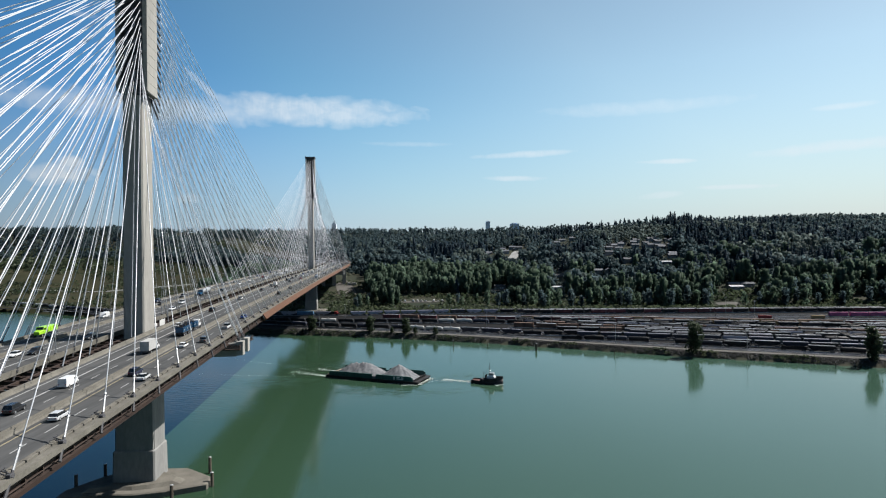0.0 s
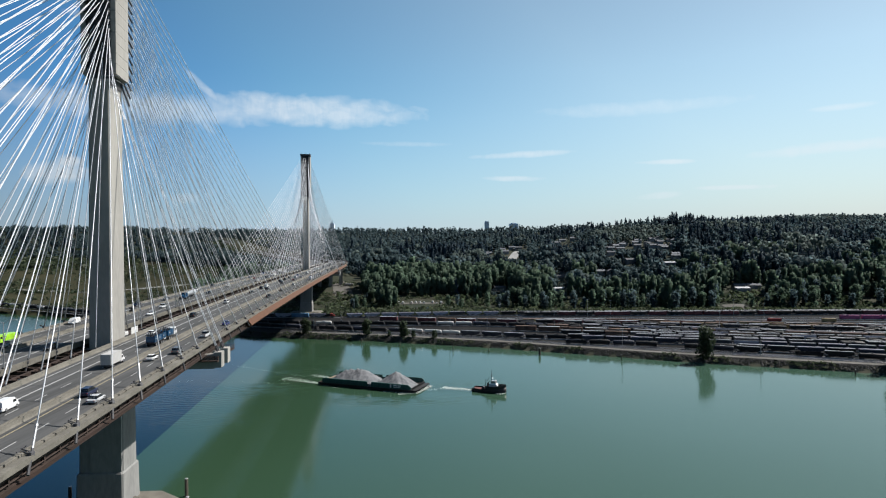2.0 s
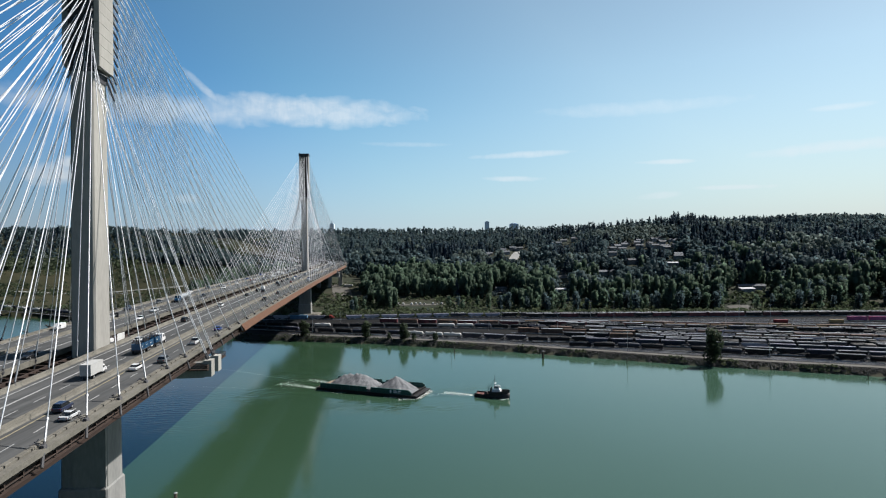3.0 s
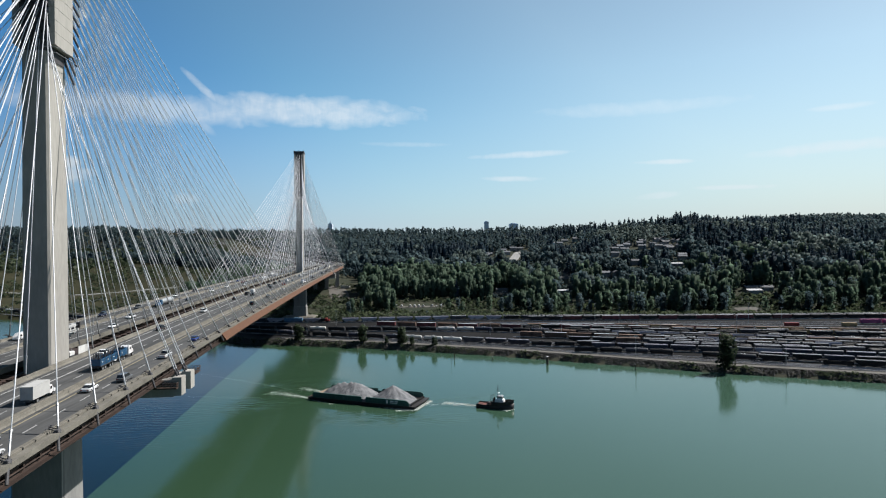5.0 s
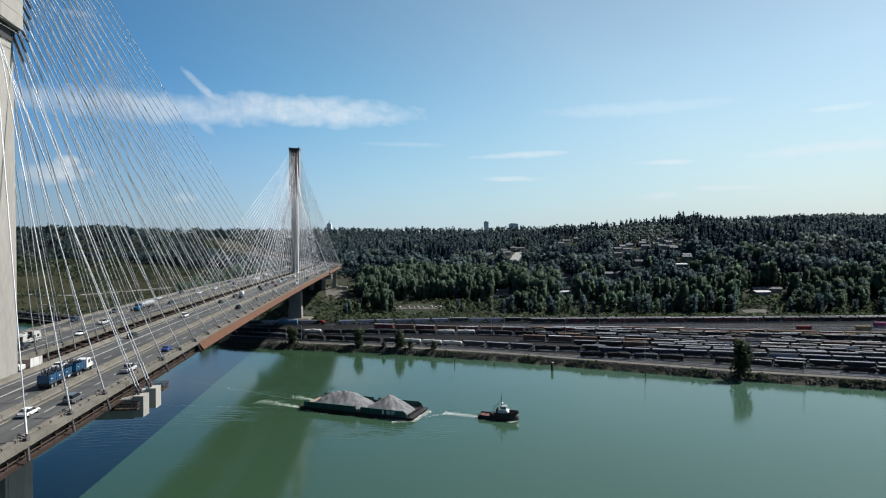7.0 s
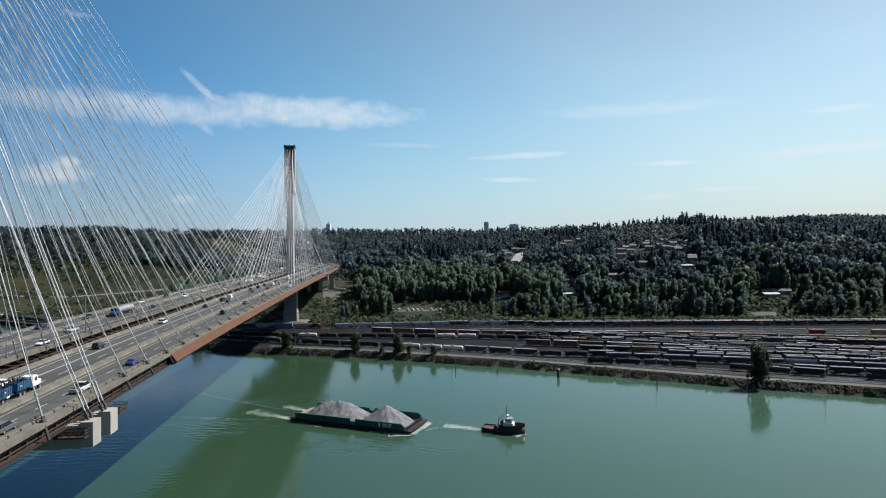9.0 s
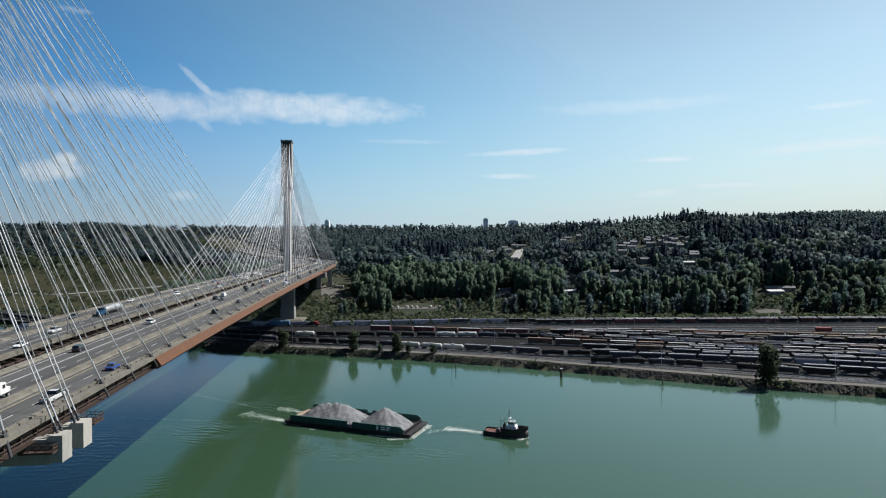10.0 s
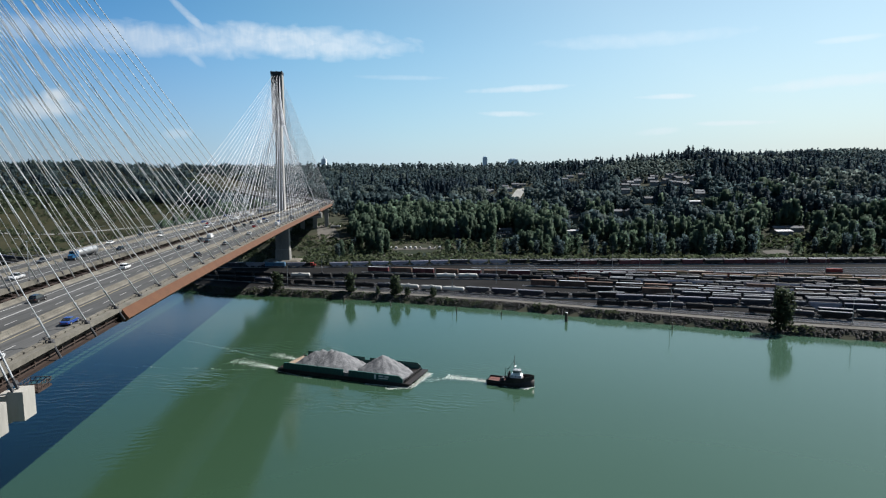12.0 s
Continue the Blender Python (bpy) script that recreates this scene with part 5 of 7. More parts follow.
def tug():
    t = thing("tugboat", "black-hulled tugboat with white wheelhouse and red deck", "tugboat", "", TUG)
    g = G()
    rings = []
    for x, hw, sheer, zb in ((-9.2, 2.3, 1.25, 0.0), (-8.6, 3.0, 1.2, -0.6), (-4, 3.4, 1.15, -1.0), (2, 3.4, 1.4, -1.0), (6, 2.6, 2.0, -1.0), (8.4, 1.2, 2.6, -0.6), (9.4, 0.25, 2.9, 0.2)):
        rings.append([(x, -hw * 0.8, zb), (x, hw * 0.8, zb), (x, hw, 0.4), (x, hw, sheer), (x, -hw, sheer), (x, -hw, 0.4)])
    g.loft(rings)
    part("hull", g, M_BLACKHULL, t, "black hull", True)
    for side in (-1, 1):
        g = G()
        a = [(-9.0, 2.3), (-8.5, 2.95), (-4, 3.35), (2, 3.35), (6, 2.55), (8.3, 1.15), (9.3, 0.25)]
        lo = [1.2, 1.15, 1.1, 1.35, 1.95, 2.55, 2.85]
        hi = [1.9, 1.9, 1.75, 3.0, 3.9, 4.2, 4.4]
        g.strip([(x, side * y, z) for (x, y), z in zip(a, lo)], [(x, side * (y + 0.06), z) for (x, y), z in zip(a, hi)])
        g.strip([(x, side * (y + 0.06), z) for (x, y), z in zip(a, hi)], [(x, side * (y - 0.12), z) for (x, y), z in zip(a, hi)])
        g.strip([(x, side * (y - 0.12), z) for (x, y), z in zip(a, hi)], [(x, side * (y - 0.14), z) for (x, y), z in zip(a, lo)])
        part("bulwark", g, M_BLACKHULL, t)
    g = G()
    g.box(-8.6, -2.0, -2.5, 2.5, 1.2, 1.32)
    part("work_deck", g, M_REDDECK, t, "faded red work deck")
    g = G()
    g.box(-1.6, 4.9, -1.9, 1.9, 1.32, 3.1, 0.15)
    part("deckhouse", g, M_BLACKHULL, t, "low dark deckhouse")
    g = G()
    g.box(0.3, 4.6, -1.6, 1.6, 3.1, 4.3, 0.08)
    part("cabin", g, M_WHITE, t, "white cabin")
    g = G()
    g.loft([[(1.1, -1.25, 4.3), (4.0, -1.25, 4.3), (4.0, 1.25, 4.3), (1.1, 1.25, 4.3)], [(1.1, -1.25, 5.0), (4.1, -1.25, 5.0), (4.1, 1.25, 5.0), (1.1, 1.25, 5.0)], [(1.2, -1.15, 5.9), (3.6, -1.15, 5.9), (3.6, 1.15, 5.9), (1.2, 1.15, 5.9)]])
    part("wheelhouse", g, M_WHITE, t, "white wheelhouse")
    part("wheelhouse_roof", G().box(0.9, 4.0, -1.4, 1.4, 5.9, 6.05, 0.05), M_STEEL, t)
    for y in (-1.21, 1.21):
        for x in (1.3, 2.1, 2.9):
            part("window", G().box(x, x + 0.62, y - 0.05, y + 0.05, 5.0, 5.7), M_WINDOW, t)
    for y in (-1.0, -0.3, 0.4):
        g = G()
        g.loft([[(4.05, y, 5.05), (4.13, y, 5.05), (4.13, y + 0.6, 5.05), (4.05, y + 0.6, 5.05)], [(3.68, y, 5.75), (3.76, y, 5.75), (3.76, y + 0.6, 5.75), (3.68, y + 0.6, 5.75)]])
        part("window", g, M_WINDOW, t)
    for x in (0.9, 2.3, 3.7):
        for y in (-1.62, 1.62):
            g = G()
            g.tube([(x, y - 0.02, 3.75), (x, y + 0.02, 3.75)], 0.24, 10)
            part("porthole", g, M_WINDOW, t)
    g = G()
    g.tube([(1.4, 0, 5.9), (1.4, 0, 11.6)], [0.16, 0.08], 6).box(1.3, 1.5, -1.2, 1.2, 8.4, 8.5).box(1.32, 1.48, -0.8, 0.8, 9.7, 9.78)
    g.tube([(1.4, 0, 9.6), (-3.5, 0, 2.0)], 0.05, 5).tube([(1.4, 0, 9.6), (8.6, 0, 3.6)], 0.03, 5)
    part("mast", g, M_DARK, t, "slim dark mast with yards and stays")
    part("radar", G().box(1.5, 2.1, -0.9, 0.9, 7.2, 7.4, 0.05), M_WHITE, t, "white radar bar")
    for y in (-1.0, 1.0):
        part("searchlight", G().tube([(3.2, y, 6.05), (3.2, y, 6.5)], 0.16, 8), M_WHITE, t)
    g = G()
    g.tube([(-1.9, 0, 1.32), (-2.3, 0, 6.6)], [0.12, 0.08], 6).tube([(-2.2, 0, 5.6), (0.6, 0, 7.0)], 0.06, 5)
    part("aft_post", g, M_DARK, t)
    for y in (-1.2, 1.2):
        g = G()
        g.tube([(-0.6, y, 3.1), (-0.7, y, 4.9)], 0.32, 9)
        part("funnel", g, M_BLACKHULL, t)
    g = G()
    g.tube([(-3.2, -0.9, 2.0), (-3.2, 0.9, 2.0)], 0.6, 12).box(-3.9, -2.5, -1.2, -0.95, 1.3, 2.6).box(-3.9, -2.5, 0.95, 1.2, 1.3, 2.6)
    part("tow_winch", g, M_DARK, t)
    for k in np.arange(-3.5, 7, 1.9):
        for side in (-1, 1):
            hw = float(np.interp(k, [-4, 2, 6, 8.4], [3.45, 3.45, 2.7, 1.3]))
            pts = [(k + 0.4 * math.cos(a), side * hw, 1.1 + 0.4 * math.sin(a)) for a in np.linspace(0, 2 * math.pi, 11)]
            g = G()
            g.tube(pts, 0.16, 6, caps=False)
            part("tyre_fender", g, M_BLACK, t)


tug()
_g = G()
_a, _b = TUG @ Vector((-5, 0, 1.9)), BARGE @ Vector((29.5, 0, 1.7))
_g.tube([_a.lerp(_b, f) - Vector((0, 0, 2.2 * 4 * f * (1 - f) * 0.6)) for f in np.linspace(0, 1, 9)], 0.05, 5)
tagged(part("tow_line", _g, M_DARK), "dark steel towing hawser between tug and barge", "tow line")


def foam():
    """Broken foam round the hulls and astern, as small flecks on the water."""
    rng = np.random.default_rng(9)
    spots = []

    def streak(a, b, n, spread0, spread1, thin=1.0):
        f = rng.uniform(0, 1, n) ** thin
        p = np.array(a)[None] + (np.array(b) - np.array(a))[None] * f[:, None]
        d = np.array(b, float) - np.array(a, float)
        nrm = np.array([-d[1], d[0]]) / np.hypot(*d)
        off = rng.normal(size=n) * (spread0 + (spread1 - spread0) * f)
        spots.append(p + nrm[None] * off[:, None])

    def world(m, x, y):
        v = m @ Vector((x, y, 0))
        return (v.x, v.y)

    streak(world(TUG, -9.3, 0), world(TUG, -27, 0.5), 3400, 0.7, 1.5, 1.3)
    streak(world(TUG, -24, 0), world(BARGE, 33, -1), 240, 0.8, 1.0)
    for s in (-1, 1):
        streak(world(TUG, 9.3, 0.3 * s), world(TUG, 4.5, 4.0 * s), 260, 0.2, 0.35)
        streak(world(TUG, 4.0, 3.7 * s), world(TUG, -7, 3.9 * s), 90, 0.15, 0.25)
    streak(world(BARGE, 30.8, -9.5), world(BARGE, 31.2, 9.5), 3400, 0.5, 0.9)
    streak(world(BARGE, 31.5, -9), world(BARGE, 22, -13.5), 900, 0.3, 0.9, 1.4)
    streak(world(BARGE, 30.6, -9.7), world(BARGE, 12, -11.5), 900, 0.25, 0.5, 2.0)
    streak(world(BARGE, 31, 9.6), world(BARGE, 22, 11.5), 160, 0.25, 0.5, 1.5)
    streak(world(BARGE, -30.6, -8), world(BARGE, -31.2, 8), 260, 0.5, 0.6)
    streak(world(BARGE, -31, -7), world(BARGE, -58, -3), 2400, 0.6, 2.6, 1.5)
    streak(world(BARGE, -48, 5), world(BARGE, -135, 22), 260, 0.5, 1.3)
    streak(world(BARGE, -40, -12), world(BARGE, -112, -30), 170, 0.5, 1.5)
    streak(world(BARGE, -31, 7), world(BARGE, -48, 10.5), 1200, 0.5, 2.2, 1.5)
    streak(world(BARGE, -30, -9.8), world(BARGE, -12, -13), 260, 0.2, 0.6)
    streak(world(TUG, 9.6, 0), world(TUG, 6.0, -4.6), 500, 0.25, 0.5)
    p = np.concatenate(spots)
    n = len(p)
    sz = 0.03 + 0.13 * rng.uniform(0, 1, n) ** 2.0
    a = rng.uniform(0, 6.28, n)
    v = np.empty((n, 4, 3))
    for k in range(4):
        r = sz * rng.uniform(0.5, 1.3, n)
        v[:, k, 0] = p[:, 0] + r * np.cos(a + k * 1.57) * 1.5
        v[:, k, 1] = p[:, 1] + r * np.sin(a + k * 1.57)
        v[:, k, 2] = 0.03
    tagged(new("wake_foam", quads_mesh("wake_foam", v.reshape(-1, 3), np.arange(4 * n).reshape(-1, 4), M_FOAM)), "white broken foam along the wakes", "foam", kind="stuff")


foam()


def timber_pile(x, y, top, r, group, label):
    t = thing("timber_pile", label, "mooring pile", group, pose(x, y, 0))
    g = G()
    g.tube([(0, 0, -3), (0.03, 0, top * 0.5), (0, 0.02, top)], [r, r * 0.97, r * 0.9], 9)
    part("post", g, M_TIMBERPILE, t)
    g = G()
    g.tube([(0, 0, top), (0, 0, top + 0.12)], [r * 1.05, r * 0.8], 9)
    part("post_cap", g, M_STEEL, t, "pale worn cap")


for _x, _y, _h in ((11.5, 462, 4.5), (125.5, 421, 3.6), (-93, 517, 4.5), (-62, 500, 3.8), (250, 370, 3.5), (-30, 487, 2.6), (38, 458, 2.4)):
    timber_pile(_x, _y, _h, 0.32, "old piles along the shore", "dark weathered timber pile standing in shallow water")
timber_pile(73, 441, 5.2, 0.85, "old piles along the shore", "stout dark timber pile standing in shallow water")
_pile = "stout dark steel fender pile beside the tower footing"
for _x, _y, _h in ((-79.3, 205.9, 5.6), (-112.4, 200.1, 5.6), (-116.7, 191.0, 5.6), (-74.2, 194.5, 4.6), (-83, 184.5, 4.6)):
    timber_pile(_x, _y, _h, 0.55, "fender piles of the tower", _pile)

# ---- vehicles on the bridge ----
PAINT = {k: mat(k + "_car_paint", c, tuple(x * 0.9 for x in c), 0.22, scale=1.0, spec=0.6) for k, c in {
    "white": (0.58, 0.58, 0.58), "black": (0.015, 0.016, 0.018), "grey": (0.09, 0.095, 0.10), "silver": (0.42, 0.43, 0.44), "blue": (0.02, 0.05, 0.20), "red": (0.22, 0.02, 0.02),
    "navy": (0.015, 0.02, 0.045), "truckblue": (0.019, 0.082, 0.17), "lime": (0.33, 0.62, 0.04)}.items()}
M_TAIL = mat("tail_lamp", (0.30, 0.01, 0.01), (0.25, 0.01, 0.01), 0.3)
M_HEAD = mat("headlamp", (0.75, 0.75, 0.72), (0.7, 0.7, 0.7), 0.15)
M_BOX = mat("white_box_body", (0.36, 0.36, 0.353), (0.30, 0.30, 0.293), 0.5, scale=0.8, fine=4)
M_GLASS = mat("tinted_glass", (0.012, 0.014, 0.016), (0.02, 0.022, 0.024), 0.06, spec=0.8)


def wheels(t, xs, y, r=0.34, wd=0.24, rims=True):
    for x in xs:
        for s in (-1, 1):
            g = G()
            g.tube([(x, s * y - wd / 2, r), (x, s * y + wd / 2, r)], r, 12)
            wob = part("wheel", g, M_BLACK, t)
            if not rims:
                continue
            g = G()
            g.tube([(x, s * (y + wd / 2) - 0.005, r), (x, s * (y + wd / 2) + 0.015, r)], r * 0.58, 8)
            part("rim", g, M_STEEL, wob)


def rounded(x, y0, z0, z1, c=0.12):
    return [(x, -y0 + c, z0), (x, y0 - c, z0), (x, y0, z0 + c), (x, y0, z1 - c), (x, y0 - c, z1), (x, -y0 + c, z1), (x, -y0, z1 - c), (x, -y0, z0 + c)]


def car(kind, colour, rims=True):
    """A car with body, windows, roof, lamps and wheels; it faces +x."""
    dims = {"sedan": (4.7, 0.90, 0.92, 1.45, -1.75, -1.05, 0.15, 1.05), "suv": (4.75, 0.95, 1.08, 1.78, -2.2, -1.95, 0.25, 1.05), "van": (5.4, 1.0, 1.15, 2.15, -2.65, -2.55, 1.0, 1.75), "wagon": (4.8, 0.92, 0.95, 1.52, -2.2, -1.8, 0.2, 1.1), "pickup": (5.6, 0.98, 1.12, 1.85, -0.6, -0.35, 0.75, 1.4)}
    L, hw, belt, top, c0, c1, c2, c3 = dims[kind]
    t = thing("car" if kind in ("sedan", "wagon", "suv") else kind, f"{colour} {dict(sedan='sedan', suv='sport utility car', van='delivery van', wagon='estate car', pickup='pickup truck')[kind]} driving on the bridge deck", "car" if kind != "van" else "van", "bridge traffic")
    h = L / 2
    g = G()
    tail = belt if kind != "pickup" else belt - 0.05
    g.loft([rounded(-h, hw * 0.88, 0.38, tail - 0.12), rounded(-h + 0.22, hw, 0.26, tail), rounded(c3 + 0.15, hw, 0.24, belt), rounded(h - 0.45, hw * 0.97, 0.26, belt - 0.16), rounded(h, hw * 0.82, 0.36, belt - 0.36)])
    part("body", g, PAINT[colour], t, smooth=False)
    g = G()
    if kind == "van":
        g.loft([[(c0, -hw * 0.96, belt), (c3 + 0.5, -hw * 0.96, belt), (c3 + 0.5, hw * 0.96, belt), (c0, hw * 0.96, belt)], [(c1, -hw * 0.86, top - 0.05), (c2 + 0.15, -hw * 0.86, top - 0.05), (c2 + 0.15, hw * 0.86, top - 0.05), (c1, hw * 0.86, top - 0.05)]])
        part("load_body", g, PAINT[colour], t)
        g = G()
        for s in (-1, 1):
            g.box(c2 - 0.4, c2 + 0.55, s * hw * 0.93 - 0.05, s * hw * 0.93 + 0.05, belt + 0.05, belt + 0.55)
        part("side_window", g, M_GLASS, t)
    else:
        g.loft([[(c0, -hw * 0.93, belt - 0.02), (c3, -hw * 0.93, belt - 0.02), (c3, hw * 0.93, belt - 0.02), (c0, hw * 0.93, belt - 0.02)], [(c1, -hw * 0.76, top - 0.05), (c2, -hw * 0.76, top - 0.05), (c2, hw * 0.76, top - 0.05), (c1, hw * 0.76, top - 0.05)]])
        part("window_glass", g, M_GLASS, t, "dark tinted glass")
    g = G()
    y = hw * (0.78 if kind != "van" else 0.87)
    g.loft([[(c1 - 0.04, -y, top - 0.06), (c2 + 0.04, -y, top - 0.06), (c2 + 0.04, y, top - 0.06), (c1 - 0.04, y, top - 0.06)], [(c1 + 0.1, -y + 0.12, top), (c2 - 0.1, -y + 0.12, top), (c2 - 0.1, y - 0.12, top), (c1 + 0.1, y - 0.12, top)]])
    part("roof", g, PAINT[colour], t)
    if kind == "pickup":
        g = G()
        g.box(-h + 0.15, c0 - 0.1, -hw * 0.78, hw * 0.78, belt - 0.02, belt + 0.02)
        part("bed", g, M_BLACK, t)
    for s in (-1, 1) if rims else ():
        g = G()
        g.box(-h - 0.01, -h + 0.1, s * hw * 0.72 - 0.14, s * hw * 0.72 + 0.14, belt - 0.34, belt - 0.16)
        part("tail_light", g, M_TAIL, t)
        g = G()
        g.box(h - 0.12, h + 0.01, s * hw * 0.6 - 0.16, s * hw * 0.6 + 0.16, belt - 0.52, belt - 0.4)
        part("headlight", g, M_HEAD, t)
    wheels(t, (-L * 0.29, L * 0.30), hw - 0.1, rims=rims)
    return t


def tractor_unit(t, x0, colour):
    g = G()
    g.loft([rounded(x0, 1.2, 0.9, 3.0), rounded(x0 + 1.9, 1.2, 0.9, 3.1), rounded(x0 + 2.2, 1.15, 0.9, 2.2), rounded(x0 + 3.9, 0.85, 0.8, 1.8)])
    part("cab", g, PAINT[colour], t)
    g = G()
    g.loft([[(x0 + 1.95, -1.02, 2.1), (x0 + 2.24, -0.98, 2.1), (x0 + 2.24, 0.98, 2.1), (x0 + 1.95, 1.02, 2.1)], [(x0 + 1.85, -0.95, 2.9), (x0 + 1.98, -0.92, 2.9), (x0 + 1.98, 0.92, 2.9), (x0 + 1.85, 0.95, 2.9)]])
    g.box(x0 + 0.9, x0 + 1.7, -1.23, 1.23, 2.05, 2.75)
    part("windscreen", g, M_GLASS, t)
    for s in (-1, 1):
        g = G()
        g.tube([(x0 + 0.1, s * 1.15, 0.9), (x0 + 0.1, s * 1.15, 3.7)], 0.09, 7)
        part("exhaust_stack", g, M_STEEL, t)


def flatbed_truck():
    t = thing("flatbed_truck", "blue scrap-bin lorry with white cab on the bridge deck", "truck", "bridge traffic")
    g = G()
    g.box(-10.5, 4.4, -0.5, 0.5, 0.75, 1.1).box(-10.5, -1.0, -1.25, 1.25, 1.1, 1.3)
    part("chassis", g, M_DARK, t)
    tractor_unit(t, 5.2, "white")
    rnd = random.Random(2)
    for x0, x1 in ((-10.4, -7.6), (-7.4, -4.6), (-4.4, -1.4), (0.4, 4.3)):
        g = G()

        def rect(e, z):
            return [(x0 + e, -1.22 + e, z), (x1 - e, -1.22 + e, z), (x1 - e, 1.22 - e, z), (x0 + e, 1.22 - e, z)]

        g.loft([rect(0, 1.3), rect(0, 2.9), rect(0.1, 2.9), rect(0.1, 1.4)])
        bin_ob = part("bin", g, PAINT["truckblue"], t, "ribbed blue steel bin")
        for x in np.arange(x0 + 0.5, x1 - 0.2, 0.7):
            for y in (-1.25, 1.25):
                part("rib", G().box(x - 0.05, x + 0.05, y - 0.03, y + 0.03, 1.35, 2.85), M_DARK, bin_ob)
        for k in range(15):
            x, y = rnd.uniform(x0 + 0.3, x1 - 0.3), rnd.uniform(-0.9, 0.9)
            g = G().tube([(x, y, 1.6), (x + rnd.uniform(-0.6, 0.6), y + rnd.uniform(-0.3, 0.3), rnd.uniform(3.1, 4.1))], 0.09, 5)
            part("scrap_bar", g, M_DARK, bin_ob, "dark metal bar standing in the bin")
        for y in (-1.265, 1.265):
            part("side_bar", G().box(x0 + 0.7, x0 + 1.25, y - 0.012, y + 0.012, 2.05, 2.25), M_SIGNW, bin_ob, "pale painted bar")
    g = G()
    g.box(-3.2, -2.2, -1.31, -1.29, 0.9, 1.3)
    part("side_plate", g, M_SIGNW, t)
    wheels(t, (-9.3, -8.0, -5.4, -4.2, 1.2, 2.5, 7.9), 1.05, 0.5, 0.4)
    return t


def box_truck():
    t = thing("box_truck", "white box delivery truck on the bridge deck", "truck", "bridge traffic")
    g = G()
    g.box(-3.9, 2.0, -1.2, 1.2, 0.95, 3.5, 0.05)
    for z in (0.95, 3.42):
        g.box(-3.93, 2.03, -1.23, 1.23, z, z + 0.09)
    part("cargo_box", g, M_BOX, t)
    g = G()
    g.loft([rounded(2.15, 1.02, 0.5, 2.3), rounded(3.1, 1.02, 0.5, 2.25), rounded(3.7, 0.98, 0.5, 1.45), rounded(4.5, 0.9, 0.5, 1.2)])
    part("cab", g, PAINT["white"], t)
    g = G()
    g.box(2.4, 3.05, -1.05, 1.05, 1.45, 2.0)
    g.loft([[(3.3, -0.85, 1.5), (3.72, -0.82, 1.5), (3.72, 0.82, 1.5), (3.3, 0.85, 1.5)], [(3.1, -0.8, 2.1), (3.24, -0.78, 2.1), (3.24, 0.78, 2.1), (3.1, 0.8, 2.1)]])
    part("windscreen", g, M_GLASS, t)
    g = G()
    g.box(-3.9, 4.2, -0.45, 0.45, 0.55, 0.95)
    part("chassis", g, M_DARK, t)
    wheels(t, (-2.2, 3.3), 0.95, 0.42, 0.32)
    return t


def motorhome():
    t = thing("motorhome", "white motorhome with dark window bands on the far deck", "motorhome", "bridge traffic")
    g = G()
    g.loft([rounded(-4.6, 1.2, 0.6, 3.2), rounded(4.0, 1.2, 0.6, 3.2), rounded(4.6, 1.15, 0.6, 2.9)])
    part("body", g, M_BOX, t)
    for x0, x1, z0, z1 in ((-3.6, -2.4, 1.7, 2.4), (-1.6, 0.2, 1.7, 2.4), (1.2, 2.6, 1.7, 2.4)):
        for s in (-1, 1):
            g = G()
            g.box(x0, x1, s * 1.2 - 0.02, s * 1.2 + 0.02, z0, z1)
            part("side_window", g, M_GLASS, t)
    g = G()
    g.box(4.58, 4.66, -1.0, 1.0, 1.5, 2.6)
    part("windscreen", g, M_GLASS, t)
    for x in (-2, 1.5):
        g = G()
        g.box(x - 0.5, x + 0.5, -0.4, 0.4, 3.2, 3.5, 0.1)
        part("roof_unit", g, M_BOX, t)
    g = G()
    g.box(-4.4, 3.0, -1.215, 1.215, 1.1, 1.35)
    part("side_stripe", g, PAINT["grey"], t)
    wheels(t, (-2.6, -1.7, 3.2), 1.0, 0.42, 0.3)
    return t


def tanker():
    t = thing("tanker_truck", "blue tractor with a polished tank trailer on the far deck", "truck", "bridge traffic")
    tractor_unit(t, 6.0, "truckblue")
    g = G()
    rings = []
    for x, r in ((-9.2, 0.5), (-8.9, 1.1), (-8.4, 1.25), (4.8, 1.25), (5.3, 1.1), (5.6, 0.5)):
        rings.append([(x, r * math.cos(2 * math.pi * k / 16), 2.2 + r * math.sin(2 * math.pi * k / 16)) for k in range(16)])
    g.loft(rings)
    part("tank", g, M_STEEL, t, "polished steel tank", True)
    g = G()
    g.box(-9.0, 9.0, -0.45, 0.45, 0.75, 1.05)
    for x in (-6, -1, 3):
        g.box(x - 0.2, x + 0.2, -0.8, 0.8, 1.0, 1.4)
    part("chassis", g, M_DARK, t)
    wheels(t, (-7.9, -6.6, 4.6, 5.9, 8.9), 1.02, 0.5, 0.4)
    return t


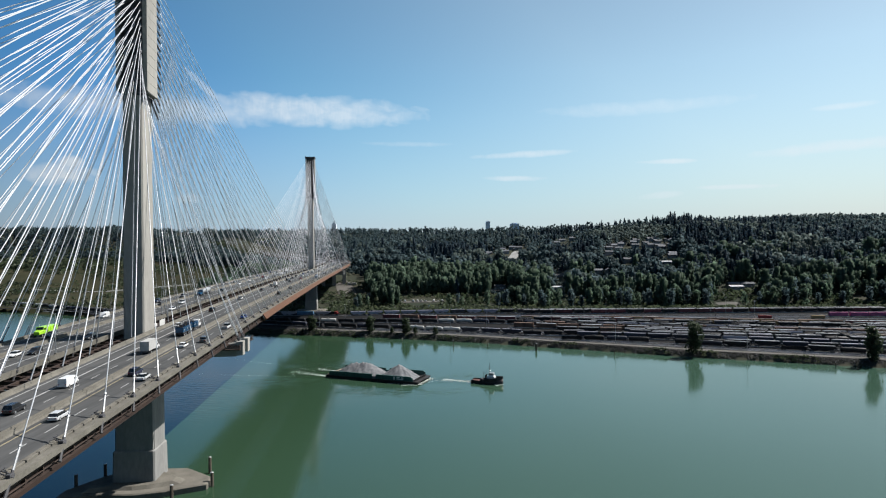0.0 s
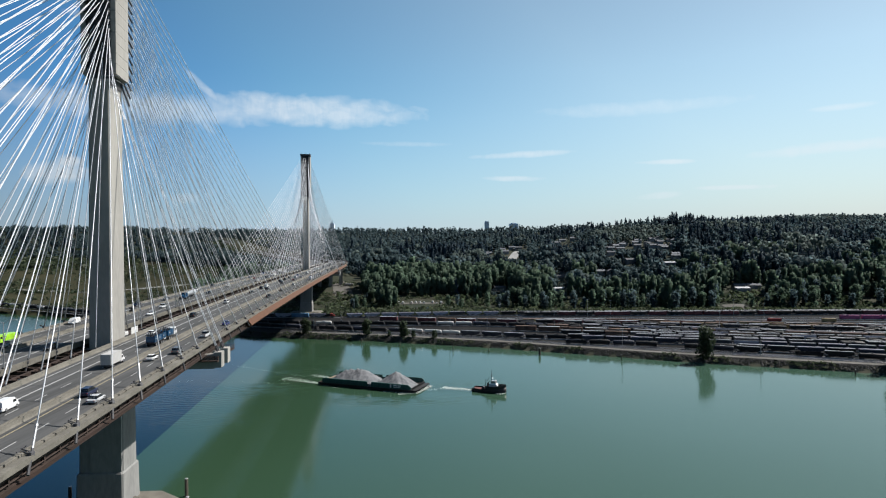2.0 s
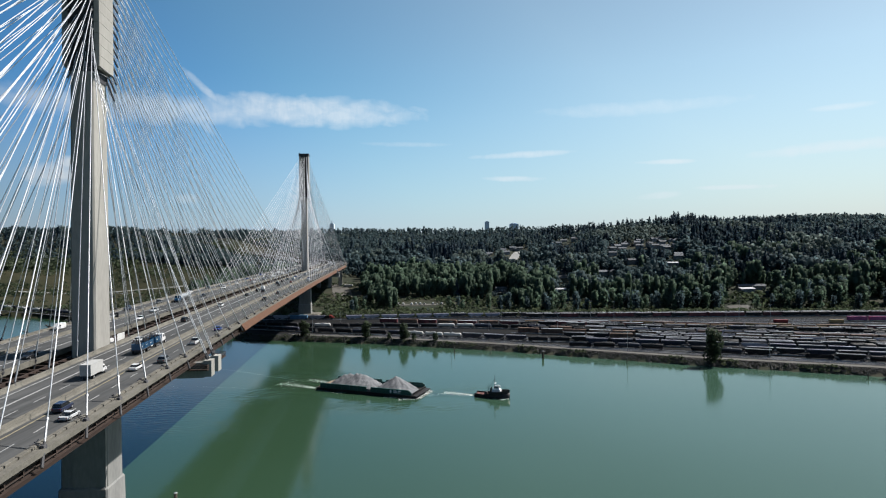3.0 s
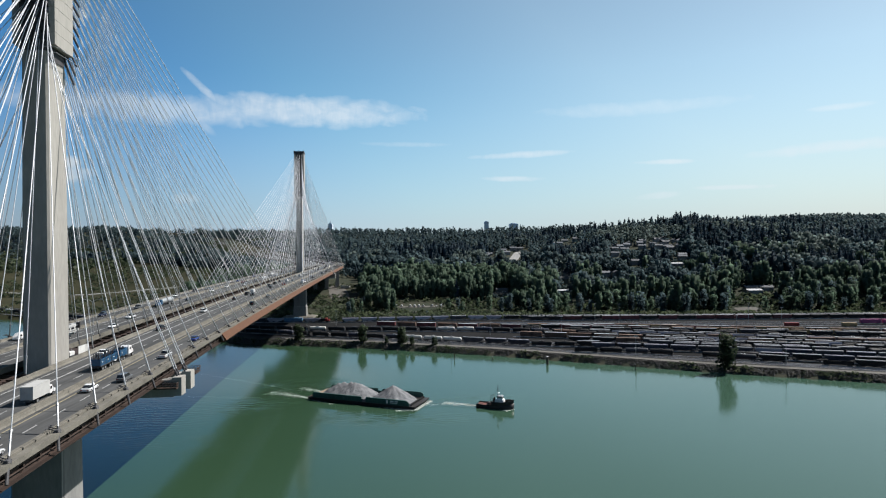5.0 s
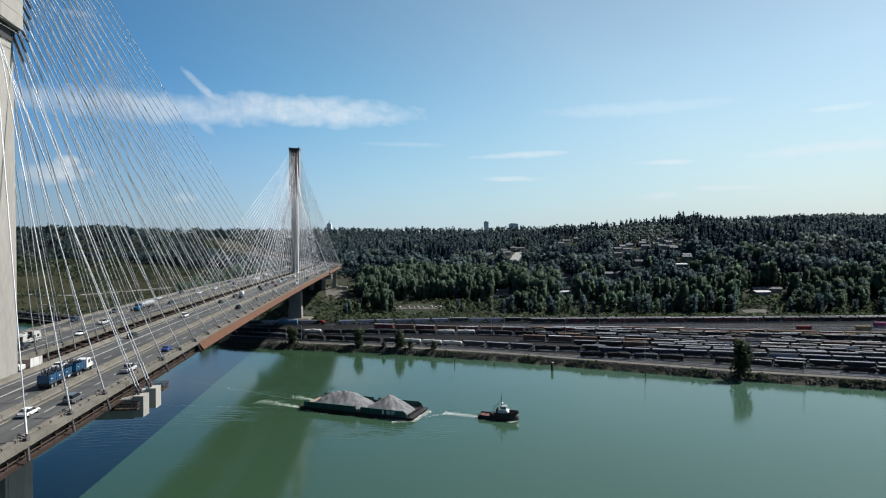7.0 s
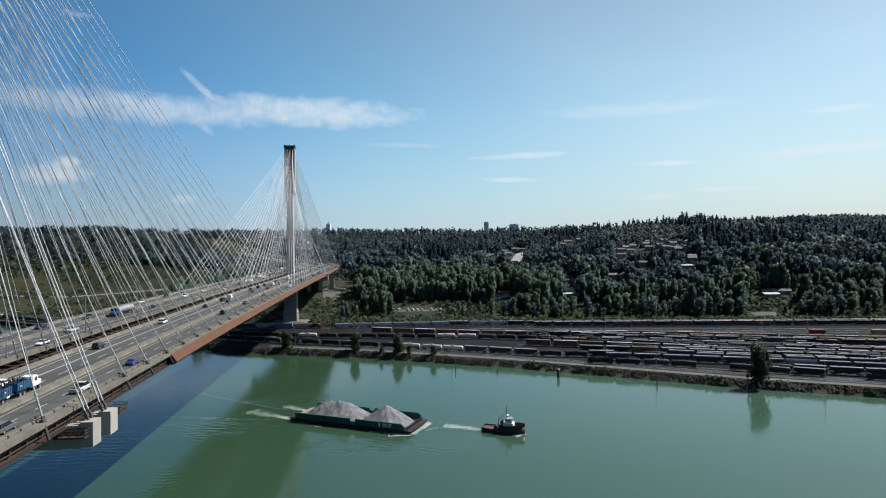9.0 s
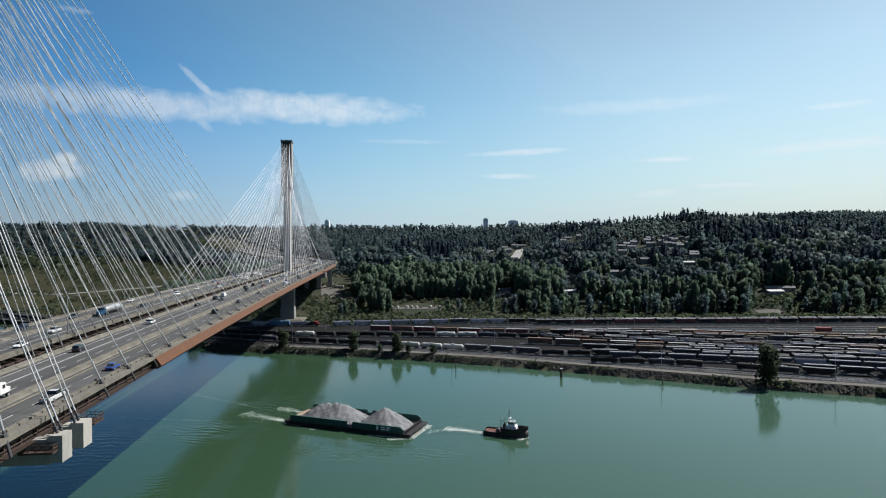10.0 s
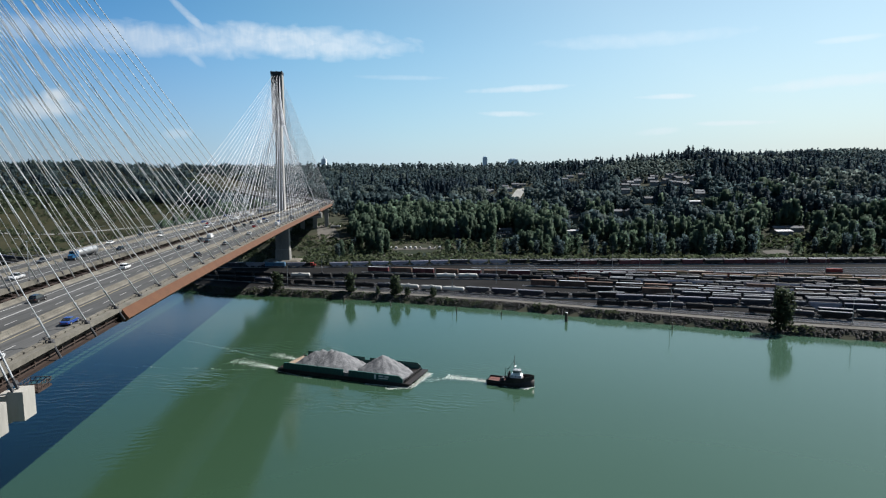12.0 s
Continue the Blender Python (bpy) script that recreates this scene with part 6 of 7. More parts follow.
def lime_truck():
    t = thing("dump_truck", "lime green dump truck on the far deck", "truck", "bridge traffic")
    g = G()
    g.loft([[(-4.2, -1.2, 1.2), (1.2, -1.2, 1.2), (1.2, 1.2, 1.2), (-4.2, 1.2, 1.2)], [(-4.6, -1.3, 2.9), (1.6, -1.3, 2.9), (1.6, 1.3, 2.9), (-4.6, 1.3, 2.9)]])
    for x in np.arange(-3.6, 1.2, 0.9):
        g.box(x - 0.08, x + 0.08, -1.36, 1.36, 1.4, 2.8)
    part("dump_body", g, PAINT["lime"], t)
    tractor_unit(t, 1.7, "lime")
    g = G()
    g.box(-4.0, 5.2, -0.5, 0.5, 0.7, 1.15)
    part("chassis", g, M_DARK, t)
    wheels(t, (-3.2, -1.9, 4.5), 1.05, 0.5, 0.4)
    return t


def on_deck(s, w):
    a, b = P(s - 1, w), P(s + 1, w)
    d = (b - a) if w > 0 else (a - b)
    yaw = math.atan2(d.y, d.x)
    pitch = -math.asin(d.z / d.length)
    return Matrix.Translation(P(s, w, 0.02)) @ Matrix.Rotation(yaw, 4, "Z") @ Matrix.Rotation(pitch, 4, "Y")


def drive():
    made = {}

    def put(kind, colour, s, w):
        key = (kind, colour) if s < 285 else (kind, colour, False)
        if key not in made:
            made[key] = car(*key)
            made[key].matrix_basis = on_deck(s, w)
        else:
            copy_thing(made[key], on_deck(s, w))

    lanes = (9.6, 13.7, 17.2, 24.2, 27.9)
    a, b, c, d, e = lanes
    for kind, colour, s, w in (
        ("suv", "black", -88, b), ("van", "white", -69, b), ("wagon", "silver", -93, d), ("suv", "navy", -60, d), ("sedan", "silver", -65, e), ("sedan", "white", -27, d), ("suv", "grey", -19, e), ("suv", "black", -118, a), ("sedan", "grey", -125, c),
        ("suv", "black", 54, a), ("suv", "white", 103, a), ("sedan", "black", 156, a), ("suv", "black", 129, d), ("suv", "black", 184, a), ("sedan", "black", 179, b), ("van", "white", 199, a), ("sedan", "grey", 168, d), ("pickup", "silver", 6, e), ("sedan", "blue", 31, e), ("sedan", "white", 12, a),
        ("suv", "grey", 232, b), ("sedan", "silver", 215, d), ("suv", "black", 248, a), ("sedan", "red", 262, c), ("van", "white", 276, e), ("suv", "black", 270, a),
        ("sedan", "white", 62, -a), ("pickup", "silver", 87, -b), ("suv", "navy", 95, -e), ("pickup", "grey", 121, -d), ("sedan", "white", 180, -e), ("sedan", "black", 156, -b), ("sedan", "black", 214, -e), ("suv", "white", 211, -c), ("sedan", "white", 245, -c), ("sedan", "grey", 229, -d), ("van", "white", 40, -e), ("suv", "black", 38, -b), ("sedan", "white", -35, -c), ("suv", "black", -32, -b), ("suv", "grey", -4, -d), ("sedan", "white", -56, -a), ("suv", "silver", 262, -a), ("suv", "black", -10, -a)):
        put(kind, colour, s, w)
    rnd = random.Random(8)
    kinds = list(made)
    for side in (1, -1):
        for w in lanes:
            s = 285 + rnd.uniform(0, 30)
            while s < 900:
                k = rnd.choice(kinds)
                put(*k, s, w * side)
                s += rnd.uniform(34, 90)
    # parked beside the meadow and among the poplars
    rnd2 = random.Random(8)
    parked = [(x, 748 - 0.05 * x + rnd2.uniform(-0.5, 0.5), 85) for k, x in enumerate(np.arange(-48, 8, 5.2)) if k % 5 != 2] + [(77 + k * 3.4, 836 + k * 0.4, 80) for k in range(5)]
    sources = [made[k] for k in (("sedan", "white"), ("suv", "white"), ("sedan", "silver"), ("van", "white"))]
    for x, y, turn in parked:
        ob = copy_thing(sources[rnd2.randrange(4)], pose(x, y, float(land(np.array([x]), np.array([y]))[0]) + 0.38, 0, 0, turn))
        tagged(ob, "pale parked car on the lot below the hill", "car", "parked cars")
    flatbed_truck().matrix_basis = on_deck(1, c)
    box_truck().matrix_basis = on_deck(-33, c)
    motorhome().matrix_basis = on_deck(47, -c)
    tanker().matrix_basis = on_deck(134, -c)
    lime_truck().matrix_basis = on_deck(0, -e)


drive()


# ---- houses and far buildings ----
M_ROOF = mat("grey_shingle_roof", (0.06375, 0.0705, 0.081), (0.1125, 0.12, 0.1335), 0.85, scale=0.4, fine=4, vary=0.35)
M_ROOFW = mat("pale_metal_roof", (0.352, 0.36, 0.376), (0.288, 0.296, 0.312), 0.5, scale=0.4, fine=4)
M_WALL = mat("pale_house_siding", (0.15, 0.15, 0.15), (0.255, 0.2475, 0.24), 0.8, scale=0.4, fine=4, vary=0.3)
# far tower colours are paled and blued with distant haze
M_TOWERG = mat("hazed_tower_glass", (0.36, 0.43, 0.50), (0.42, 0.49, 0.56), 0.3, scale=0.05, fine=1)
M_TOWERW = mat("hazed_tower_facade", (0.55, 0.62, 0.70), (0.62, 0.69, 0.77), 0.5, scale=0.05, fine=1)


def house(wd, dp, hh, roof_h, roof_m, label):
    t = thing("house", label, "house", "houses on the hill")
    g = G()
    g.box(-wd / 2, wd / 2, -dp / 2, dp / 2, -3, hh)
    part("wall", g, M_WALL, t)
    g = G()
    e = 0.5
    prof = [(-dp / 2 - e, hh - 0.15), (-dp / 2 - e, hh + 0.1), (0, hh + roof_h), (dp / 2 + e, hh + 0.1), (dp / 2 + e, hh - 0.15), (0, hh + roof_h - 0.3)]
    g.loft([[(x, y, z) for y, z in prof] for x in (-wd / 2 - e, wd / 2 + e)])
    rf = part("roof", g, roof_m, t)
    g = G()
    g.box(wd * 0.25, wd * 0.25 + 0.9, -0.5, 0.5, hh + roof_h * 0.5, hh + roof_h + 0.9)
    part("chimney", g, M_CONC_D, rf)
    for k, x in enumerate((-wd * 0.3, wd * 0.3)):
        for z in (3.4 if hh > 4.5 else 1.0,):
            g = G()
            g.box(x - 0.7, x + 0.7, -dp / 2 - 0.06, -dp / 2 + 0.02, z, z + 1.3)
            part("window", g, M_GLASS, t)
    g = G()
    g.box(-0.5, 0.5, -dp / 2 - 0.08, -dp / 2 + 0.02, 0, 2.1)
    part("door", g, M_PLANK, t)
    return t


def settle_houses():
    kinds = [house(13, 9, 5.6, 2.6, M_ROOF, "pale two-storey house with grey shingle roof"), house(11, 10, 5.4, 3.0, M_ROOF, "pale two-storey house with grey shingle roof"), house(15, 9, 3.2, 2.2, M_ROOF, "low pale house with grey shingle roof"), house(18, 12, 4.2, 1.6, M_ROOFW, "low building with pale metal roof")]
    rnd = random.Random(4)
    spots = []
    for cx, cy, rx, ry, n in ((372, 1132, 66, 26, 54), (412, 1082, 20, 18, 8), (118, 1228, 24, 20, 8), (165, 1285, 34, 20, 8), (273, 1300, 26, 30, 12), (300, 950, 14, 10, 3), (384, 968, 14, 11, 4), (300, 1050, 16, 10, 3)):
        for k in range(n):
            spots.append((cx + rnd.uniform(-rx, rx), cy + rnd.uniform(-ry, ry), rnd.choice((0, 0, 1, 2))))
    spots += [(241, 896, 0), (255, 890, 1), (352, 918, 3), (165, 819, 3), (180, 824, 2), (372, 742, 3), (378, 758, 2), (395, 756, 2), (86, 842, 2), (200, 950, 2), (476, 905, 2), (560, 940, 1)]
    placed = []
    for x, y, k in spots:
        if any(math.hypot(x - a, y - b) < 15 for a, b in placed):
            continue
        placed.append((x, y))
        copy_thing(kinds[k], pose(x, y, float(land(np.array([x]), np.array([y]))[0]) + 0.3, 0, 0, rnd.choice((0, 8, -12, 90, 4))))
    for t in kinds:
        for c in list(t.children_recursive):
            bpy.data.objects.remove(c)
        bpy.data.objects.remove(t)


settle_houses()


def far_tower(x, y, wd, top, spire):
    t = thing("apartment_tower", "distant grey apartment tower above the wooded skyline", "tower block", "far towers", pose(x, y, 60))
    g = G()
    g.box(-wd / 2, wd / 2, -wd / 2, wd / 2, 0, top - 60)
    part("wall", g, M_TOWERW, t)
    for z in np.arange(top - 60 - 36, top - 60 - 3, 6.0):
        for x0 in np.linspace(-wd * 0.42, wd * 0.18, 3):
            g = G()
            g.box(x0, x0 + wd * 0.22, -wd / 2 - 0.25, -wd / 2 + 0.1, z, z + 3.4)
            part("window", g, M_TOWERG, t)
    g = G()
    g.box(-wd * 0.3, wd * 0.3, -wd * 0.3, wd * 0.3, top - 60, top - 56)
    if spire:
        g.box(-wd * 0.1, wd * 0.1, -wd * 0.1, wd * 0.1, top - 56, top - 44)
    part("roof_house", g, M_TOWERW, t)


far_tower(254, 3100, 22, 202, False)
far_tower(396, 3120, 44, 191, False)
far_tower(-549, 3100, 22, 196, True)

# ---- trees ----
# broad, pale and fir leaf colours are shifted blue for distant haze
M_LEAF = mat("hazed_broad_leaves", (0.057, 0.089, 0.097), (0.094, 0.137, 0.145), 0.7, scale=0.03, fine=0.11, vary=0.1, island=True, spec=0.1, leafy=0.7)
M_LEAF2 = mat("poplar_leaves", (0.080, 0.126, 0.088), (0.112, 0.162, 0.112), 0.7, scale=0.03, fine=0.12, vary=0.1, island=True, spec=0.12, leafy=0.7)
M_LEAF3 = mat("hazed_pale_leaves", (0.098, 0.133, 0.124), (0.144, 0.181, 0.168), 0.7, scale=0.03, fine=0.12, vary=0.1, island=True, spec=0.1, leafy=0.7)
M_NEEDLE = mat("hazed_fir_needles", (0.026, 0.047, 0.063), (0.045, 0.070, 0.090), 0.75, scale=0.03, fine=0.11, vary=0.12, island=True, spec=0.1, leafy=0.6)
M_LEAF4 = mat("riverside_leaves", (0.030, 0.045, 0.026), (0.060, 0.078, 0.046), 0.7, scale=0.05, fine=0.4, vary=0.15, island=True, spec=0.1, leafy=0.5)
M_BARK = mat("bark", (0.06, 0.048, 0.036), (0.12, 0.10, 0.08), 0.9, scale=1.0, fine=6, bump=0.02)
M_BRUSH = mat("brush_leaves", (0.0401, 0.0613, 0.0353), (0.0802, 0.0968, 0.0542), 0.6, scale=0.04, fine=0.2, vary=0.3, island=True, spec=0.3, leafy=0.65)
RNG = np.random.default_rng(11)


def unit(v):
    return v / (np.linalg.norm(v, axis=1)[:, None] + 1e-9)


def cards(centres, normals, sizes, rng):
    """Small four-sided leaf clumps at the centres, bent a little out of plane."""
    n = len(centres)
    a = np.cross(normals, rng.normal(size=(n, 3)))
    a /= np.linalg.norm(a, axis=1)[:, None] + 1e-9
    b = np.cross(normals, a)
    b /= np.linalg.norm(b, axis=1)[:, None] + 1e-9
    nn = normals / (np.linalg.norm(normals, axis=1)[:, None] + 1e-9)
    out = np.empty((n, 4, 3))
    for k, (u, v) in enumerate(((-1, -1), (1, -1), (1, 1), (-1, 1))):
        j = rng.uniform(0.55, 1.15, (n, 2))
        out[:, k] = centres + a * (u * sizes * j[:, 0])[:, None] + b * (v * sizes * j[:, 1])[:, None] + nn * (rng.uniform(-0.25, 0.25, n) * sizes)[:, None]
    return out.reshape(-1, 3)


def ball(rng, c, r, fine):
    """A rough quad sphere."""
    k = 2 if fine else 1
    out = []
    for ax in range(3):
        for sg in (-1, 1):
            for i in range(k):
                for j in range(k):
                    q = []
                    for a, b in ((i, j), (i + 1, j), (i + 1, j + 1), (i, j + 1)):
                        p = [0, 0, 0]
                        p[ax], p[(ax + 1) % 3], p[(ax + 2) % 3] = sg, (2 * a / k - 1) * sg, 2 * b / k - 1
                        q.append(p)
                    out += q
    v = np.array(out, float)
    v /= np.linalg.norm(v, axis=1)[:, None]
    h = np.sin(v @ rng.normal(size=3) * 3.1 + rng.uniform(0, 6)) * 0.12 + np.sin(v @ rng.normal(size=3) * 5.3) * 0.08
    return np.array(c)[None] + v * (r * (1 + h))[:, None]


def broad_crown(seed, n, lumps_n=9, slim=1.0, leaf=0.085, cores=0, low=0.22, loose=0.0):
    """Crown of a broad-leaved tree one unit high: many leaf clumps on uneven upright plumes."""
    rng = np.random.default_rng(seed)
    k = lumps_n
    zc = np.linspace(low, 0.88, k) + rng.uniform(-0.06, 0.06, k)
    lean = rng.normal(size=2) * 0.03
    rad = 0.33 * slim * np.sqrt(np.clip(1 - ((zc - 0.46) / 0.56) ** 2, 0.03, 1))
    ang = np.arange(k) * 2.4 + rng.uniform(-0.7, 0.7, k)
    rr = rad * rng.uniform(0.2, 0.95, k)
    lc = np.stack([rr * np.cos(ang) + lean[0] * zc, rr * np.sin(ang) + lean[1] * zc, zc], -1)
    lr = rng.uniform(0.09, 0.165, k) * (0.55 + 0.45 * slim)
    which = rng.integers(0, k, n)
    d = rng.normal(size=(n, 3))
    d /= np.linalg.norm(d, axis=1)[:, None]
    out_r = lr[which] * rng.uniform(0.55, 1.12, n)
    c = lc[which] + d * out_r[:, None] * np.array([1.0, 1.0, 1.25 if slim > 0.6 else 2.2])
    c[:, 2] = np.clip(c[:, 2], 0.04, 1.0)
    spread = (c - np.array([0, 0, 0.42])) / np.array([0.33 * slim, 0.33 * slim, 0.62])
    spread /= np.linalg.norm(spread, axis=1)[:, None] + 1e-6
    face = d + spread * 0.4 + rng.normal(size=(n, 3)) * (0.45 + 0.5 * loose)
    out = cards(c, face, leaf * rng.uniform(0.5, 1.25, n), rng)
    soft = np.repeat(unit(d * 0.75 + spread * 0.7 + rng.normal(size=(n, 3)) * 0.22), 4, axis=0)
    if cores:
        # inner leaves of each plume, so that the crown is not see-through
        for j in range(k):
            core = ball(rng, (0, 0, 0), 1.0, False)
            soft = np.concatenate([soft, unit(core * 0.8 + (lc[j] - np.array([0, 0, 0.42]))[None] * 1.2)])
            out = np.concatenate([out, core * lr[j] * np.array([0.86, 0.86, 1.1 if slim > 0.6 else 1.9]) + lc[j]])
    return out, soft


def fir_crown(seed, n, leaf=0.075):
    """Crown of a conifer one unit high: drooping clumps in narrowing tiers."""
    rng = np.random.default_rng(seed)
    z = 0.10 + 0.88 * rng.uniform(0, 1, n) ** 1.15
    tiers = 11
    z = np.round(z * tiers) / tiers * 0.75 + z * 0.25
    r = 0.17 * (1.03 - z) ** 0.85 * rng.uniform(0.55, 1.15, n)
    a = rng.uniform(0, 2 * np.pi, n)
    c = np.stack([r * np.cos(a), r * np.sin(a), z - 0.25 * r], -1)
    nrm = np.stack([np.cos(a) * 0.75, np.sin(a) * 0.75, np.full(n, 0.55)], -1) + rng.normal(size=(n, 3)) * 0.3
    out = cards(c, nrm, leaf * (0.35 + 0.75 * (1 - z)) * rng.uniform(0.7, 1.2, n), rng)
    soft = np.repeat(unit(np.stack([np.cos(a), np.sin(a), np.full(n, 0.45)], -1) + rng.normal(size=(n, 3)) * 0.3), 4, axis=0)
    # inner cone, so that the crown is not see-through
    m = 5
    a = np.linspace(0, 2 * np.pi, m + 1)
    q = []
    for k in range(m):
        for z0, r0, z1, r1 in ((0.12, 0.115, 0.55, 0.06), (0.55, 0.06, 0.93, 0.008)):
            q += [(r0 * math.cos(a[k]), r0 * math.sin(a[k]), z0), (r0 * math.cos(a[k + 1]), r0 * math.sin(a[k + 1]), z0), (r1 * math.cos(a[k + 1]), r1 * math.sin(a[k + 1]), z1), (r1 * math.cos(a[k]), r1 * math.sin(a[k]), z1)]
    q = np.array(q)
    return np.concatenate([out, q]), np.concatenate([soft, unit(q * np.array([1, 1, 0]) + np.array([0, 0, 0.02]))])


def scatter(name, template_list, xyz, height, width, material, label, category, rng):
    """Many trees as one body of leaf clumps."""
    which = rng.integers(0, len(template_list), len(xyz))
    vs, ns = [], []
    for k, (tp, tn) in enumerate(template_list):
        sel = np.where(which == k)[0]
        if not len(sel):
            continue
        a = rng.uniform(0, 2 * np.pi, len(sel))
        c, s = np.cos(a), np.sin(a)
        w, h = (height * width)[sel], height[sel]
        x = tp[None, :, 0] * w[:, None]
        y = tp[None, :, 1] * w[:, None]
        v = np.stack([x * c[:, None] - y * s[:, None] + xyz[sel, 0, None], x * s[:, None] + y * c[:, None] + xyz[sel, 1, None], tp[None, :, 2] * h[:, None] + xyz[sel, 2, None]], -1)
        vs.append(v.reshape(-1, 3))
        u = np.stack([tn[None, :, 0] * c[:, None] - tn[None, :, 1] * s[:, None], tn[None, :, 0] * s[:, None] + tn[None, :, 1] * c[:, None], np.broadcast_to(tn[None, :, 2], x.shape)], -1)
        ns.append(u.reshape(-1, 3))
    v = np.concatenate(vs)
    q = np.arange(len(v)).reshape(-1, 4)
    return tagged(new(name, quads_mesh(name, v, q, material, np.concatenate(ns))), label, category, kind="stuff")


def in_view(x, y):
    return (np.abs(x) < 0.76 * y + 25) & (y > 300)


def road_distance(x, y):
    sel = LINE_S > 640
    return np.min(np.hypot(x[:, None] - LINE_P[sel][None, ::4, 0], y[:, None] - LINE_P[sel][None, ::4, 1]), axis=1)


def road_level(x, y):
    sel = LINE_S > 640
    p = LINE_P[sel][::4]
    return LINE_Z[sel][::4][np.argmin(np.hypot(x[:, None] - p[None, :, 0], y[:, None] - p[None, :, 1]), axis=1)]


def side_of_road(x, y):
    """Positive to the right of the highway, going south."""
    sel = LINE_S > 640
    p = LINE_P[sel][::4]
    k = np.argmin(np.hypot(x[:, None] - p[None, :, 0], y[:, None] - p[None, :, 1]), axis=1)
    return (x - p[k, 0]) * p[k, 3] - (y - p[k, 1]) * p[k, 2]


# clearings among the trees: x, y, radius along x, radius along y
CLEARINGS = [(-22, 745, 32, 42), (-130, 860, 30, 95), (84, 836, 16, 14), (118, 1228, 26, 22), (152, 1200, 15, 78), (273, 1300, 28, 34), (372, 1120, 70, 42), (300, 950, 16, 14), (247, 893, 16, 12), (355, 918, 14, 10),
             (188, 905, 14, 60), (168, 817, 14, 10), (167, 745, 26, 8), (367, 735, 24, 10), (390, 752, 26, 10), (340, 692, 16, 14), (412, 1082, 20, 20), (384, 968, 16, 14), (60, 690, 60, 8), (165, 1285, 36, 24), (300, 1050, 18, 12)]
# fir stands and pale broad-leaved stands: x, y, radii
FIR_STANDS = [(492, 1075, 66, 105), (245, 1125, 44, 95), (700, 1090, 85, 100), (20, 1210, 120, 110), (330, 1430, 180, 90), (640, 1420, 260, 110), (330, 905, 40, 40), (560, 1300, 90, 70), (600, 1090, 60, 70), (650, 990, 70, 40), (490, 960, 60, 34), (420, 815, 70, 34), (560, 850, 60, 40), (110, 1000, 50, 60)]
PALE_STANDS = [(405, 1245, 85, 90), (465, 880, 52, 60), (620, 1230, 95, 110), (60, 1060, 60, 60), (570, 960, 45, 60), (230, 985, 36, 30), (700, 930, 60, 50)]


def inside(x, y, areas, wobble):
    k = np.zeros(len(x), bool)
    for cx, cy, rx, ry in areas:
        k |= ((x - cx) / rx) ** 2 + ((y - cy) / ry) ** 2 + wobble < 1
    return k


def forest_points():
    pts = []
    for y0, y1, step in ((655, 800, 11.0), (800, 930, 9.0), (930, 1000, 11.5), (1000, 1200, 12.5), (1200, 1500, 13.5), (1500, 2100, 14.5)):
        xs, ys = np.meshgrid(np.arange(-1500, 1520, step), np.arange(y0, y1, step))
        p = np.stack([xs.ravel(), ys.ravel()], -1) + RNG.uniform(-0.48, 0.48, (xs.size, 2)) * step
        pts.append(np.concatenate([p, np.full((len(p), 1), step)], 1))
    p = np.concatenate(pts)
    x, y = p[:, 0], p[:, 1]
    keep = in_view(x, y) & (y > far_track(x) + 44)
    keep &= (x > -330) | (y > 1440 + 40 * lumps(x, y, 90.0, 1.0)) | (x > -330 - (y - 1050) * 1.08) & (y > 1050)
    rd = road_distance(x, y)
    keep &= rd > 36
    across = (x - TOWER.x) * V.x + (y - TOWER.y) * V.y
    keep &= (np.abs(across) > 52) | (y > 905)
    crest = np.interp(x, [-350, 0, 250, 500, 1100, 2200], [1700, 1750, 1620, 1380, 1750, 1900])
    keep &= np.where(x < -350, (y < 1870) | (rd < 260) & (y < 2100), y < crest + 40)
    # houses stand among scattered garden trees; the rest of the clearings is open
    wide = [c for c in CLEARINGS if c[2] > 22 and c[1] > 1000]
    keep &= ~inside(x, y, [c for c in CLEARINGS if c not in wide], 0.0)
    keep &= ~inside(x, y, wide, 0.0) | (RNG.uniform(0, 1, len(x)) < 0.55)
    # open ground between the front trees and the wood behind
    keep &= (y > np.interp(x, [-120, 90, 130, 400], [796, 796, 740, 715])) | (lumps(x, y, 26.0, 3.3) > 0.28)
    return p[keep]


FOREST = forest_points()


def open_slope(x, y, z):
    """Height left for trees on the open slopes below the houses."""
    cap = np.full(len(x), 60.0)
    for cx, cy, rx, ry in CLEARINGS:
        n = math.hypot(cx, cy - 60)
        ux, uy = cx / n, (cy - 60) / n
        along = x * ux + (y - 60) * uy
        off = np.abs((x - cx) * uy - (y - cy) * ux)
        zc = z_at(cx, cy - ry * 0.5) + 1.0
        line = zc + (79 - zc) * (1 - along / (n - ry * 0.5)) - z
        near = (off < rx * 0.8) & (along < n - ry * 0.4) & (along > n - ry * 0.4 - 170)
        cap = np.where(near, np.minimum(cap, line), cap)
    return cap


